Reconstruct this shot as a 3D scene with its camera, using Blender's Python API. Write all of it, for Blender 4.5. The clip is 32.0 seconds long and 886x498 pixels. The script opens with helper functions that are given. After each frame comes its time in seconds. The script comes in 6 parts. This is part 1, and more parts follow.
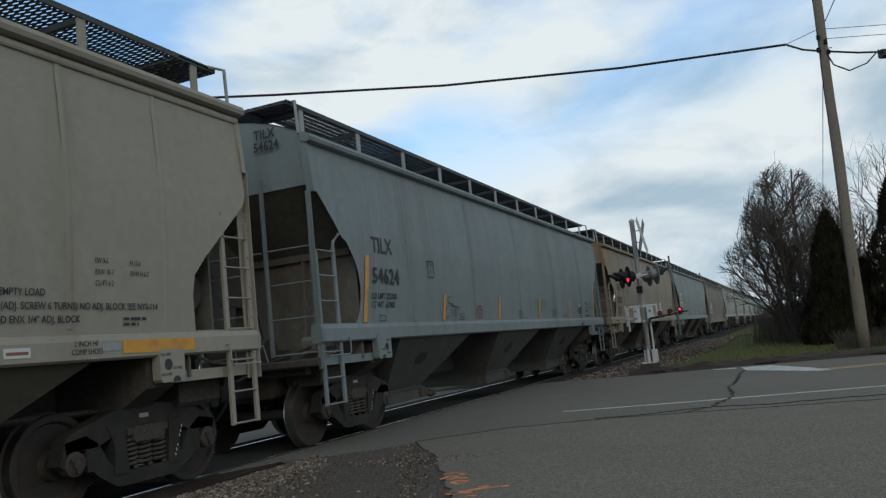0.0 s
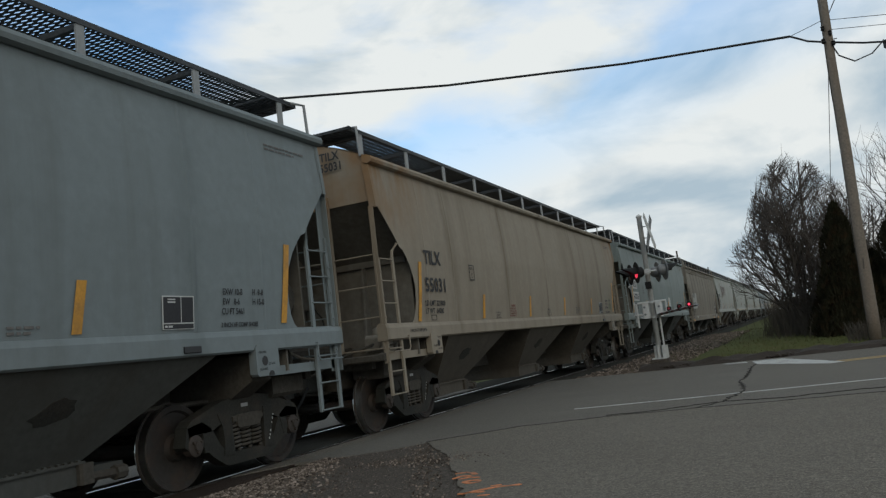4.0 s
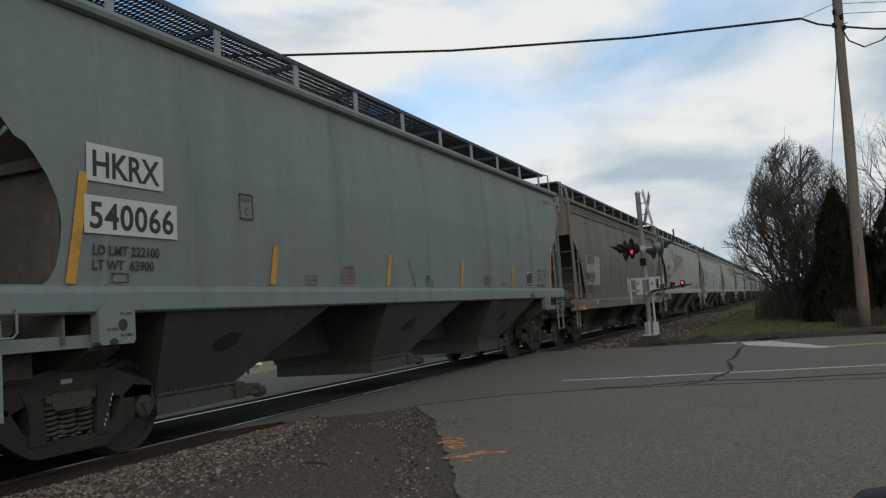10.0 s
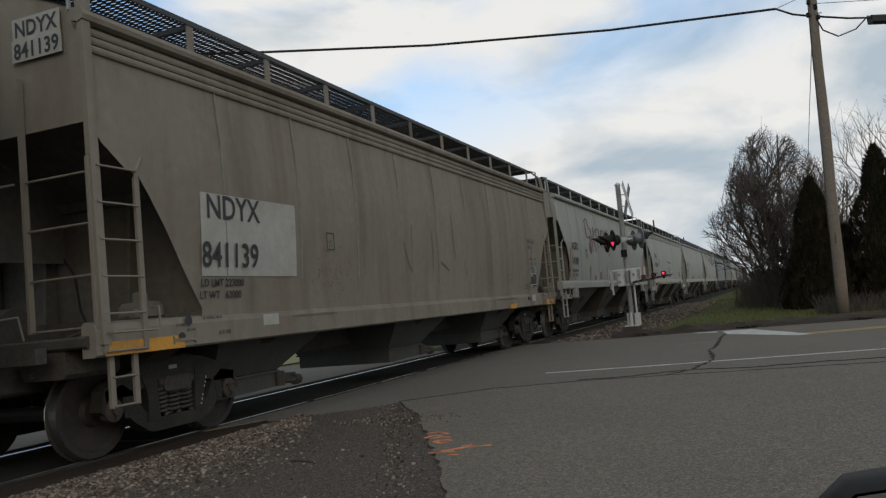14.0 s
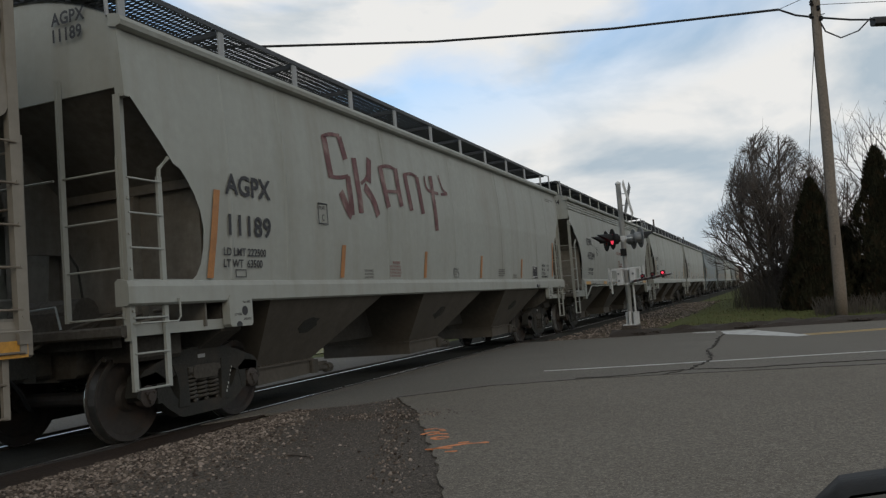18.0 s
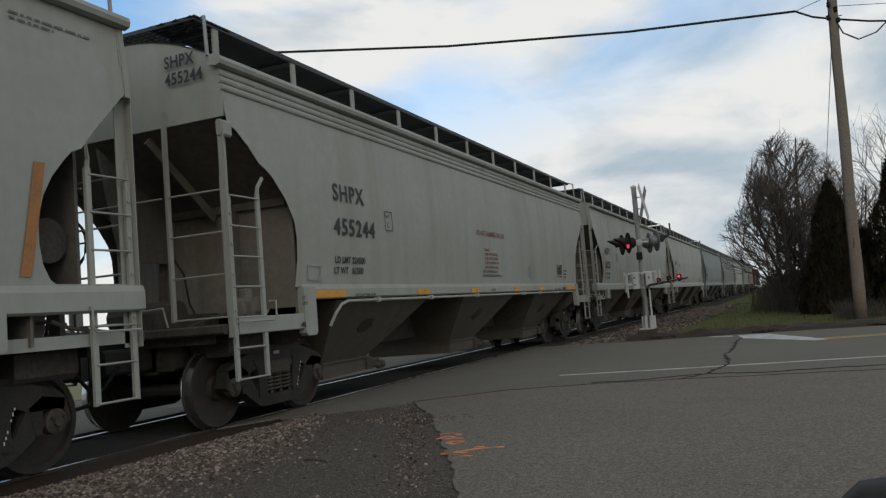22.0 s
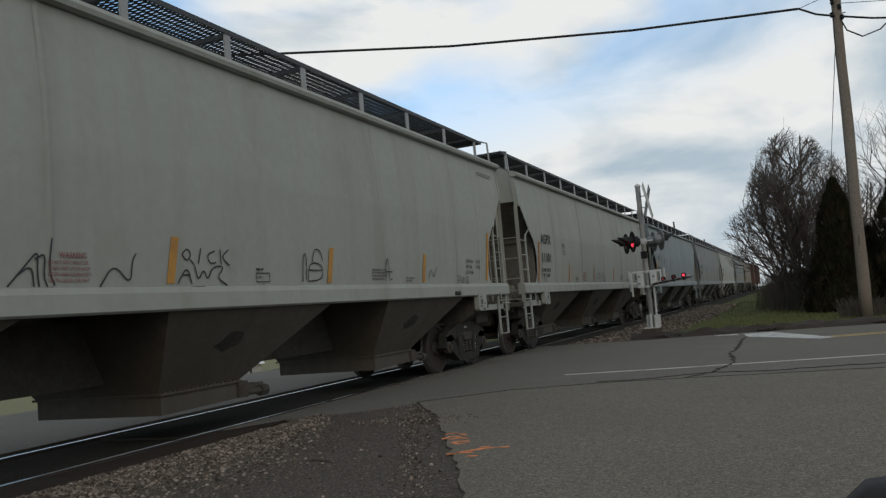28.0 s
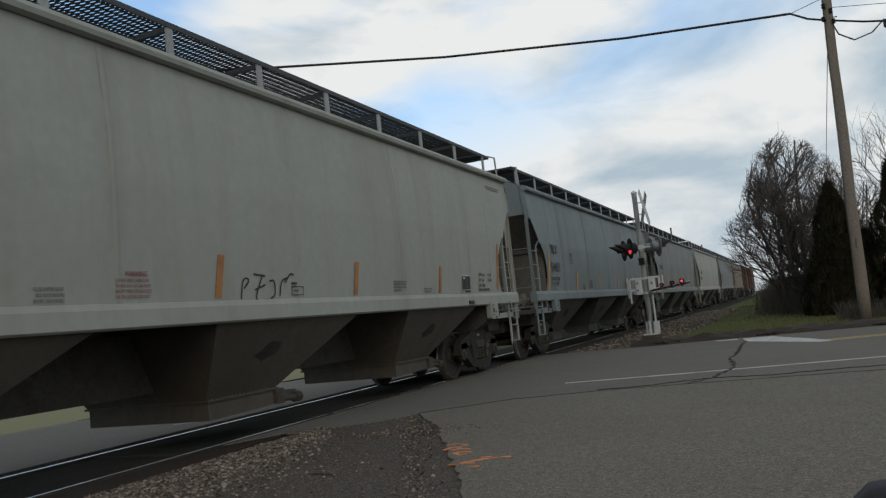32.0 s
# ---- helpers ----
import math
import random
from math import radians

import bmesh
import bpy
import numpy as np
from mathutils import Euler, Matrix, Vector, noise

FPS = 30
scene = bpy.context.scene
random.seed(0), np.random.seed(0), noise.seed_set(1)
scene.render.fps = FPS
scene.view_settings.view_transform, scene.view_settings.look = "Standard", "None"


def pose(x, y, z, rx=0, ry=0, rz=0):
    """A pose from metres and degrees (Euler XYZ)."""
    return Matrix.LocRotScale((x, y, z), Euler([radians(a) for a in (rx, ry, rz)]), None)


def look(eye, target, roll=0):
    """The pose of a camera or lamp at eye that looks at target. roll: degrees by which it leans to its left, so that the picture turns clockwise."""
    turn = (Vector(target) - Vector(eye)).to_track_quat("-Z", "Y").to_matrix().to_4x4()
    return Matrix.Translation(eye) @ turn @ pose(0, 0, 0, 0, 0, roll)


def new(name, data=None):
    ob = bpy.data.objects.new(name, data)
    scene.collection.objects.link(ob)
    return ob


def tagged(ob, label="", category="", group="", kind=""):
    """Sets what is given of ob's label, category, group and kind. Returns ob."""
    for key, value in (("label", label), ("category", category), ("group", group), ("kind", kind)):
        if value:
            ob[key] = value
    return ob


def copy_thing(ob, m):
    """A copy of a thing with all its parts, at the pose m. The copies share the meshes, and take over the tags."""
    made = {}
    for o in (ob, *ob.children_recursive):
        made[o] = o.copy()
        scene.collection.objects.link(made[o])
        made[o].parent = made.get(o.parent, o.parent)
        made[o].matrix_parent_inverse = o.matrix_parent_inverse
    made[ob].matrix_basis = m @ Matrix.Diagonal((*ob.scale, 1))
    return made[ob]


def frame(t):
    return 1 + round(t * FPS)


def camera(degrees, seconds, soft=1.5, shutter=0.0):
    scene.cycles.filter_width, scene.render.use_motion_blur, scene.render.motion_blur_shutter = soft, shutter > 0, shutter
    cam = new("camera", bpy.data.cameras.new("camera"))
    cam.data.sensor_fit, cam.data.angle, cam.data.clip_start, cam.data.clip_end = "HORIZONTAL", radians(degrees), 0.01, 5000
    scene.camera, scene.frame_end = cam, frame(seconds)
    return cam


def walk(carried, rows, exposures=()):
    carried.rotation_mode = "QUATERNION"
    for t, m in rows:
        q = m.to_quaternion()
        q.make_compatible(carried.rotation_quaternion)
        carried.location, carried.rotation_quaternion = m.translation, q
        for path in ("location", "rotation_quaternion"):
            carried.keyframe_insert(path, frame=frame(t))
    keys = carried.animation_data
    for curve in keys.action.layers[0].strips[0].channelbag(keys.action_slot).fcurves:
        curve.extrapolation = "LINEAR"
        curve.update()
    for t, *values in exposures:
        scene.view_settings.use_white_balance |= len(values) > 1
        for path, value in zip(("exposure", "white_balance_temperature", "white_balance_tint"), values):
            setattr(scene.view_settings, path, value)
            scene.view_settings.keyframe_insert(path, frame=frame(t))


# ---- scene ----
cam = camera(57.6, 32.0, soft=1.3, shutter=0.0)
EYE = 1.144
TURNS = [(0.0, 23.28, 7.03, 5.82), (0.5, 24.02, 7.41, 5.38), (1.0, 24.34, 7.93, 5.17), (1.5, 21.82, 8.25, 5.19), (2.0, 22.11, 6.48, 5.39), (2.5, 22.9, 6.66, 6.14), (4.5, 23.98, 7.09, 6.96), (5.0, 22.87, 5.59, 6.82), (5.5, 23.06, 5.67, 6.62), (6.0, 23.61, 5.27, 6.46), (6.5, 23.51, 5.12, 6.49), (7.0, 23.58, 5.09, 6.75), (7.5, 23.59, 5.07, 6.94), (8.0, 23.37, 4.98, 6.74), (8.5, 21.75, 4.66, 4.4), (9.0, 22.6, 4.88, 3.87), (9.5, 23.24, 4.94, 3.96), (10.0, 23.4, 4.66, 4.11), (10.5, 22.36, 4.43, 4.17), (11.0, 21.82, 4.6, 4.25), (11.5, 21.91, 4.84, 4.55), (12.0, 22.54, 4.54, 5.15), (12.5, 22.37, 4.52, 5.23), (13.0, 22.33, 4.56, 5.34), (13.5, 22.21, 4.37, 5.19), (14.0, 22.2, 4.21, 5.29), (14.5, 22.02, 4.21, 5.3), (16.5, 21.97, 4.0, 5.21), (17.0, 21.99, 3.6, 4.62), (17.5, 22.08, 3.79, 4.43), (18.0, 22.12, 3.97, 4.58), (18.5, 22.66, 3.69, 4.67), (19.0, 22.47, 3.79, 4.78), (19.5, 22.99, 3.46, 4.41), (20.0, 23.03, 3.81, 4.36), (20.5, 23.06, 4.05, 4.69), (21.0, 22.99, 4.3, 4.81), (21.5, 22.9, 4.42, 4.49), (22.0, 23.2, 4.36, 4.66), (22.5, 23.0, 4.21, 4.77), (23.0, 23.16, 4.29, 4.73), (23.5, 22.99, 4.17, 4.73), (24.0, 21.67, 4.18, 2.74), (24.5, 22.68, 4.09, 4.08), (25.0, 21.25, 4.4, 2.94), (25.5, 22.17, 4.55, 3.61), (27.5, 23.35, 4.54, 4.76), (28.0, 23.52, 4.39, 4.97), (28.5, 23.63, 4.31, 5.3), (29.0, 23.16, 4.28, 5.48), (29.5, 23.44, 4.23, 5.73), (30.0, 23.39, 4.17, 5.79), (30.5, 23.43, 4.37, 6.06), (31.0, 23.3, 4.78, 6.12), (31.5, 23.49, 5.28, 6.0), (32.0, 23.45, 5.12, 6.05)]
walk(cam, [(t, pose(0, 0, EYE, 90 + p, r, y)) for t, y, p, r in TURNS], ((0.0, 0.0, 5950, 4), (2.5, 0.0, 6000, 4), (5.0, 0.0, 6350, 7), (9.0, 0.0, 6330, 7), (14.0, 0.0, 6500, 10), (24.0, 0.0, 6420, 9), (32.0, 0.0, 6350, 8)))

# ---- sky and light ----
SUN_EL, SUN_AZ = radians(26), radians(145)
world = bpy.data.worlds.new("sky")
scene.world = world
world.use_nodes = True
wn, wl = world.node_tree.nodes, world.node_tree.links
wn.clear()


def wnode(kind, **vals):
    n = wn.new(kind)
    for k, v in vals.items():
        n.inputs[k].default_value = v
    return n


sky = wn.new("ShaderNodeTexSky")
sky.sky_type, sky.sun_disc, sky.sun_elevation, sky.sun_rotation = "NISHITA", False, SUN_EL, SUN_AZ
sky.air_density, sky.dust_density, sky.ozone_density = 1.0, 1.2, 2.0
coords = wn.new("ShaderNodeTexCoord")
stretch = wn.new("ShaderNodeMapping")
stretch.inputs["Scale"].default_value = (1.0, 1.0, 2.2)
stretch.inputs["Location"].default_value = (0.37, 0.15, 0.0)
wl.new(coords.outputs["Generated"], stretch.inputs["Vector"])
big = wnode("ShaderNodeTexNoise", Scale=2.3, Detail=7.0, Roughness=0.5, Distortion=0.15)
fine = wnode("ShaderNodeTexNoise", Scale=4.4, Detail=6.0, Roughness=0.52, Distortion=0.3)
wl.new(stretch.outputs[0], big.inputs["Vector"])
wl.new(stretch.outputs[0], fine.inputs["Vector"])
cover = wn.new("ShaderNodeValToRGB")
cover.color_ramp.elements[0].position, cover.color_ramp.elements[1].position = 0.44, 0.60
cover.color_ramp.elements[0].color = (0.3, 0.3, 0.3, 1)
wl.new(big.outputs["Fac"], cover.inputs[0])
tone = wn.new("ShaderNodeValToRGB")
tone.color_ramp.elements[0].position, tone.color_ramp.elements[0].color = 0.36, (0.44, 0.525, 0.595, 1)
tone.color_ramp.elements[1].position, tone.color_ramp.elements[1].color = 0.57, (0.84, 0.835, 0.815, 1)
wl.new(fine.outputs["Fac"], tone.inputs[0])
blue = wn.new("ShaderNodeMix")
blue.data_type, blue.blend_type = "RGBA", "MULTIPLY"
blue.inputs[0].default_value = 1.0
blue.inputs[7].default_value = (0.112, 0.172, 0.20, 1)
wl.new(sky.outputs[0], blue.inputs[6])
both = wn.new("ShaderNodeMix")
both.data_type = "RGBA"
# the cloud deck closes towards the horizon
axes = wn.new("ShaderNodeSeparateXYZ")
wl.new(coords.outputs["Generated"], axes.inputs[0])
front = wn.new("ShaderNodeMath")
front.operation, front.use_clamp = "MULTIPLY_ADD", False
front.inputs[1].default_value = -0.25
wl.new(axes.outputs["X"], front.inputs[0])
wl.new(axes.outputs["Z"], front.inputs[2])
low = wn.new("ShaderNodeMapRange")
low.inputs["From Min"].default_value, low.inputs["From Max"].default_value = 0.46, 0.24
wl.new(front.outputs[0], low.inputs["Value"])
deck = wn.new("ShaderNodeMath")
deck.operation = "MAXIMUM"
wl.new(cover.outputs[0], deck.inputs[0])
wl.new(low.outputs[0], deck.inputs[1])
high = wn.new("ShaderNodeMapRange")
high.inputs["From Min"].default_value, high.inputs["From Max"].default_value, high.inputs["To Max"].default_value = 0.56, 0.72, 0.95
wl.new(front.outputs[0], high.inputs["Value"])
closed = wn.new("ShaderNodeMath")
closed.operation = "MAXIMUM"
wl.new(deck.outputs[0], closed.inputs[0])
wl.new(high.outputs[0], closed.inputs[1])
wl.new(closed.outputs[0], both.inputs[0])
wl.new(blue.outputs[2], both.inputs[6])
wl.new(tone.outputs[0], both.inputs[7])
shine = wnode("ShaderNodeBackground", Strength=1.0)
wl.new(both.outputs[2], shine.inputs[0])
wout = wn.new("ShaderNodeOutputWorld")
wl.new(shine.outputs[0], wout.inputs[0])
sun = new("sun", bpy.data.lights.new("sun", "SUN"))
sun.data.energy, sun.data.angle, sun.data.color = 0.5, radians(24), (1.0, 0.78, 0.52)
sun.matrix_world = look((0, 0, 40), (40 * math.sin(SUN_AZ) * -1, 40 * math.cos(SUN_AZ) * -1, 40 - 40 * math.tan(SUN_EL)))


# ---- materials ----
def material(name, color, rough=0.7, metal=0.0, var=0.25, grain=30.0, bump=0.15, stain=None, streak=0.0, coarse=1.5, spec=0.4):
    """Base colour varied at two scales, optional vertical streaks of a stain colour, with fine relief."""
    m = bpy.data.materials.new(name)
    m.use_nodes = True
    n, l = m.node_tree.nodes, m.node_tree.links
    b = n["Principled BSDF"]
    b.inputs["Roughness"].default_value, b.inputs["Metallic"].default_value = rough, metal
    b.inputs["Specular IOR Level"].default_value = spec
    tc = n.new("ShaderNodeTexCoord")

    def noise_tex(scale, detail=5.0, rough_=0.6, squash=None):
        t = n.new("ShaderNodeTexNoise")
        t.inputs["Scale"].default_value, t.inputs["Detail"].default_value, t.inputs["Roughness"].default_value = scale, detail, rough_
        if squash:
            mp = n.new("ShaderNodeMapping")
            mp.inputs["Scale"].default_value = squash
            l.new(tc.outputs["Object"], mp.inputs["Vector"])
            l.new(mp.outputs[0], t.inputs["Vector"])
        else:
            l.new(tc.outputs["Object"], t.inputs["Vector"])
        return t

    def blend(fac, a, c, mode="MIX"):
        x = n.new("ShaderNodeMix")
        x.data_type, x.blend_type = "RGBA", mode
        if isinstance(fac, float):
            x.inputs[0].default_value = fac
        else:
            l.new(fac, x.inputs[0])
        for k, s in ((6, a), (7, c)):
            if isinstance(s, tuple):
                x.inputs[k].default_value = (*s[:3], 1)
            else:
                l.new(s, x.inputs[k])
        return x.outputs[2]

    def ramp(src, lo, hi, top=1.0):
        r = n.new("ShaderNodeMapRange")
        r.inputs["From Min"].default_value, r.inputs["From Max"].default_value, r.inputs["To Max"].default_value = lo, hi, top
        l.new(src, r.inputs["Value"])
        return r.outputs[0]

    small, large = noise_tex(grain), noise_tex(coarse, 4.0)
    dark = tuple(c * (1 - var) for c in color)
    light = tuple(min(1, c * (1 + var * 0.7)) for c in color)
    col = blend(ramp(small.outputs["Fac"], 0.3, 0.7), dark, light)
    col = blend(ramp(large.outputs["Fac"], 0.35, 0.68, 0.6), col, tuple(c * (1 - var * 0.6) for c in color))
    if stain:
        if streak:
            s = noise_tex(1.0, 6.0, 0.6, (2.6, 2.6, 0.16))
            col = blend(ramp(s.outputs["Fac"], 0.48, 0.78, streak), col, stain)
            s2 = noise_tex(0.9, 5.0, 0.55, (0.6, 0.6, 0.5))
            col = blend(ramp(s2.outputs["Fac"], 0.5, 0.8, streak * 0.7), col, stain)
        else:
            s = noise_tex(coarse * 2.2, 6.0)
            col = blend(ramp(s.outputs["Fac"], 0.5, 0.72, 0.8), col, stain)
    l.new(col, b.inputs["Base Color"])
    if bump:
        bp = n.new("ShaderNodeBump")
        bp.inputs["Strength"].default_value, bp.inputs["Distance"].default_value = bump, 0.02
        l.new(small.outputs["Fac"], bp.inputs["Height"])
        l.new(bp.outputs[0], b.inputs["Normal"])
    rr = n.new("ShaderNodeMapRange")
    rr.inputs["To Min"].default_value, rr.inputs["To Max"].default_value = max(0.05, rough - 0.12), min(1, rough + 0.12)
    l.new(large.outputs["Fac"], rr.inputs["Value"])
    l.new(rr.outputs[0], b.inputs["Roughness"])
    return m


def paving(name, color, chips=(0.22, 0.20, 0.18), amount=0.5, wear=(0.07, 0.066, 0.06)):
    """Asphalt: bound grit of many tones, blotches of wear, and a rough relief."""
    m = material(name, color, 0.9, 0, 0.35, 26, 0.25, stain=wear, coarse=0.35, spec=0.12)
    n, l = m.node_tree.nodes, m.node_tree.links
    b = n["Principled BSDF"]
    tc = n.new("ShaderNodeTexCoord")
    was = b.inputs["Base Color"].links[0].from_socket
    for scale, share in ((120.0, amount), (62.0, amount * 0.45)):
        v = n.new("ShaderNodeTexVoronoi")
        v.inputs["Scale"].default_value = scale
        l.new(tc.outputs["Object"], v.inputs["Vector"])
        sep = n.new("ShaderNodeSeparateColor")
        l.new(v.outputs["Color"], sep.inputs[0])
        lit = n.new("ShaderNodeMapRange")
        lit.inputs["From Min"].default_value, lit.inputs["From Max"].default_value, lit.inputs["To Max"].default_value = 0.72, 1.0, share
        l.new(sep.outputs[0], lit.inputs["Value"])
        dim = n.new("ShaderNodeMapRange")
        dim.inputs["From Min"].default_value, dim.inputs["From Max"].default_value, dim.inputs["To Max"].default_value = 0.7, 1.0, share
        l.new(sep.outputs[1], dim.inputs["Value"])
        for fac, tone_ in ((lit, chips), (dim, tuple(c * 0.3 for c in color))):
            x = n.new("ShaderNodeMix")
            x.data_type = "RGBA"
            l.new(fac.outputs[0], x.inputs[0])
            l.new(was, x.inputs[6])
            x.inputs[7].default_value = (*tone_, 1)
            was = x.outputs[2]
    l.new(was, b.inputs["Base Color"])
    return m


def glow(name, color, strength):
    m = bpy.data.materials.new(name)
    m.use_nodes = True
    b = m.node_tree.nodes["Principled BSDF"]
    b.inputs["Base Color"].default_value = (*color, 1)
    b.inputs["Emission Color"].default_value, b.inputs["Emission Strength"].default_value = (*color, 1), strength
    return m


PAINT = {  # body paints of the hopper cars
    "blue_grey": material("blue_grey_paint", (0.186, 0.213, 0.219), 0.6, var=0.10, grain=8, bump=0.03, stain=(0.12, 0.13, 0.125), streak=0.6, spec=0.16),
    "tan": material("tan_paint", (0.268, 0.233, 0.184), 0.7, var=0.09, grain=8, bump=0.02, stain=(0.17, 0.138, 0.1), streak=0.6, spec=0.12),
    "green_grey": material("green_grey_paint", (0.188, 0.216, 0.208), 0.6, var=0.10, grain=8, bump=0.03, stain=(0.125, 0.135, 0.12), streak=0.5, spec=0.16),
    "dusty": material("dusty_tan_paint", (0.21, 0.19, 0.158), 0.75, var=0.12, grain=8, bump=0.03, stain=(0.13, 0.1, 0.072), streak=0.7, spec=0.1),
    "pale": material("pale_grey_paint", (0.292, 0.3, 0.273), 0.6, var=0.08, grain=8, bump=0.03, stain=(0.2, 0.185, 0.15), streak=0.5, spec=0.16),
    "cream": material("cream_paint", (0.268, 0.248, 0.206), 0.65, var=0.10, grain=8, bump=0.03, stain=(0.22, 0.18, 0.13), streak=0.35, spec=0.14),
    "slate": material("slate_grey_paint", (0.16, 0.17, 0.167), 0.6, var=0.10, grain=8, bump=0.03, stain=(0.15, 0.15, 0.14), streak=0.35, spec=0.14),
}


def rust_corner(m, y0, y1, z0):
    """Rust that runs down from a top corner of a car body."""
    n, l = m.node_tree.nodes, m.node_tree.links
    b, tc, sp = n["Principled BSDF"], n.new("ShaderNodeTexCoord"), n.new("ShaderNodeSeparateXYZ")
    l.new(tc.outputs["Object"], sp.inputs[0])
    mask = None
    for axis, lo, hi in (("Z", z0, 4.1), ("Y", y0, y1)):
        r = n.new("ShaderNodeMapRange")
        r.inputs["From Min"].default_value, r.inputs["From Max"].default_value = lo, hi
        l.new(sp.outputs[axis], r.inputs["Value"])
        if mask:
            x = n.new("ShaderNodeMath")
            x.operation = "MULTIPLY"
            l.new(mask.outputs[0], x.inputs[0])
            l.new(r.outputs[0], x.inputs[1])
            mask = x
        else:
            mask = r
    t, mp = n.new("ShaderNodeTexNoise"), n.new("ShaderNodeMapping")
    mp.inputs["Scale"].default_value = (1, 2.2, 0.8)
    t.inputs["Scale"].default_value, t.inputs["Detail"].default_value = 1.6, 6
    l.new(tc.outputs["Object"], mp.inputs["Vector"])
    l.new(mp.outputs[0], t.inputs["Vector"])
    r = n.new("ShaderNodeMapRange")
    r.inputs["From Min"].default_value, r.inputs["From Max"].default_value = 0.35, 0.65
    l.new(t.outputs["Fac"], r.inputs["Value"])
    x = n.new("ShaderNodeMath")
    x.operation = "MULTIPLY"
    l.new(mask.outputs[0], x.inputs[0])
    l.new(r.outputs[0], x.inputs[1])
    mix = n.new("ShaderNodeMix")
    mix.data_type = "RGBA"
    l.new(x.outputs[0], mix.inputs[0])
    l.new(b.inputs["Base Color"].links[0].from_socket, mix.inputs[6])
    mix.inputs[7].default_value = (0.21, 0.12, 0.055, 1)
    l.new(mix.outputs[2], b.inputs["Base Color"])


def weld_dirt(m, dark):
    """Soft dirt that has gathered along the welds of the side sheets, every 2.92 m."""
    n, l = m.node_tree.nodes, m.node_tree.links
    b, tc, sp = n["Principled BSDF"], n.new("ShaderNodeTexCoord"), n.new("ShaderNodeSeparateXYZ")
    l.new(tc.outputs["Object"], sp.inputs[0])
    near = n.new("ShaderNodeMath")
    near.operation, near.inputs[1].default_value = "PINGPONG", 1.46
    l.new(sp.outputs["Y"], near.inputs[0])
    r = n.new("ShaderNodeMapRange")
    r.interpolation_type = "SMOOTHSTEP"
    r.inputs["From Min"].default_value, r.inputs["From Max"].default_value, r.inputs["To Max"].default_value = 0.34, 0.0, 0.75
    l.new(near.outputs[0], r.inputs["Value"])
    t, mp = n.new("ShaderNodeTexNoise"), n.new("ShaderNodeMapping")
    mp.inputs["Scale"].default_value = (0.6, 2.5, 0.45)
    t.inputs["Scale"].default_value, t.inputs["Detail"].default_value = 1.3, 6
    l.new(tc.outputs["Object"], mp.inputs["Vector"])
    l.new(mp.outputs[0], t.inputs["Vector"])
    q = n.new("ShaderNodeMapRange")
    q.inputs["From Min"].default_value, q.inputs["From Max"].default_value = 0.38, 0.66
    l.new(t.outputs["Fac"], q.inputs["Value"])
    x = n.new("ShaderNodeMath")
    x.operation = "MULTIPLY"
    l.new(r.outputs[0], x.inputs[0])
    l.new(q.outputs[0], x.inputs[1])
    mix = n.new("ShaderNodeMix")
    mix.data_type, mix.blend_type = "RGBA", "MULTIPLY"
    l.new(x.outputs[0], mix.inputs[0])
    l.new(b.inputs["Base Color"].links[0].from_socket, mix.inputs[6])
    mix.inputs[7].default_value = (*dark, 1)
    l.new(mix.outputs[2], b.inputs["Base Color"])


for key, dark in (("blue_grey", (0.68, 0.69, 0.68)), ("tan", (0.55, 0.5, 0.45)), ("green_grey", (0.74, 0.75, 0.73)), ("dusty", (0.6, 0.56, 0.52)), ("pale", (0.8, 0.78, 0.74)), ("cream", (0.8, 0.77, 0.72)), ("slate", (0.72, 0.72, 0.72))):
    weld_dirt(PAINT[key], dark)
rust_corner(PAINT["tan"], -6.3, -8.0, 2.7)
rust_corner(PAINT["tan"], 6.8, 8.4, 2.3)
M_BOXCAR = material("oxide_red_paint", (0.085, 0.042, 0.033), 0.85, var=0.25, grain=8, bump=0.04, stain=(0.07, 0.04, 0.03), streak=0.5)
# car-end recess colour: shade of the narrow gap painted in, with soot streaks
M_SHADED_END = material("shade_dark_sooty_paint", (0.14, 0.13, 0.113), 0.85, var=0.25, grain=10, bump=0.05, stain=(0.06, 0.05, 0.04), streak=0.5, spec=0.1)
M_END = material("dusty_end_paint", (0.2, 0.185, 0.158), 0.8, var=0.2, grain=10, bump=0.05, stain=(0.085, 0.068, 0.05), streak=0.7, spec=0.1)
M_UNDER = material("dirty_underframe", (0.07, 0.064, 0.055), 0.9, var=0.3, grain=25, bump=0.2, stain=(0.045, 0.038, 0.03), spec=0.15)
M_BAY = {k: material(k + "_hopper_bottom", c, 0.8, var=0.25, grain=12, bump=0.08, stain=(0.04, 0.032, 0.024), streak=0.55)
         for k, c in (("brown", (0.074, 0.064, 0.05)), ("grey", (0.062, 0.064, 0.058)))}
M_STEEL = material("worn_cast_steel", (0.034, 0.034, 0.03), 0.8, 0.1, 0.35, 40, 0.3, stain=(0.056, 0.046, 0.037), spec=0.2)
M_CAP = material("grey_bearing_cap", (0.055, 0.044, 0.037), 0.75, 0.1, 0.25, 30, 0.1, stain=(0.05, 0.045, 0.04))
M_WHEEL = material("dark_wheel_steel", (0.04, 0.035, 0.031), 0.75, 0.2, 0.3, 20, 0.15, stain=(0.065, 0.04, 0.028))
M_TREAD = material("polished_steel", (0.58, 0.57, 0.55), 0.3, 1.0, 0.08, 60, 0.02)
M_GALV = material("galvanised_grating", (0.05, 0.053, 0.056), 0.6, 0.3, 0.2, 30, 0.05)
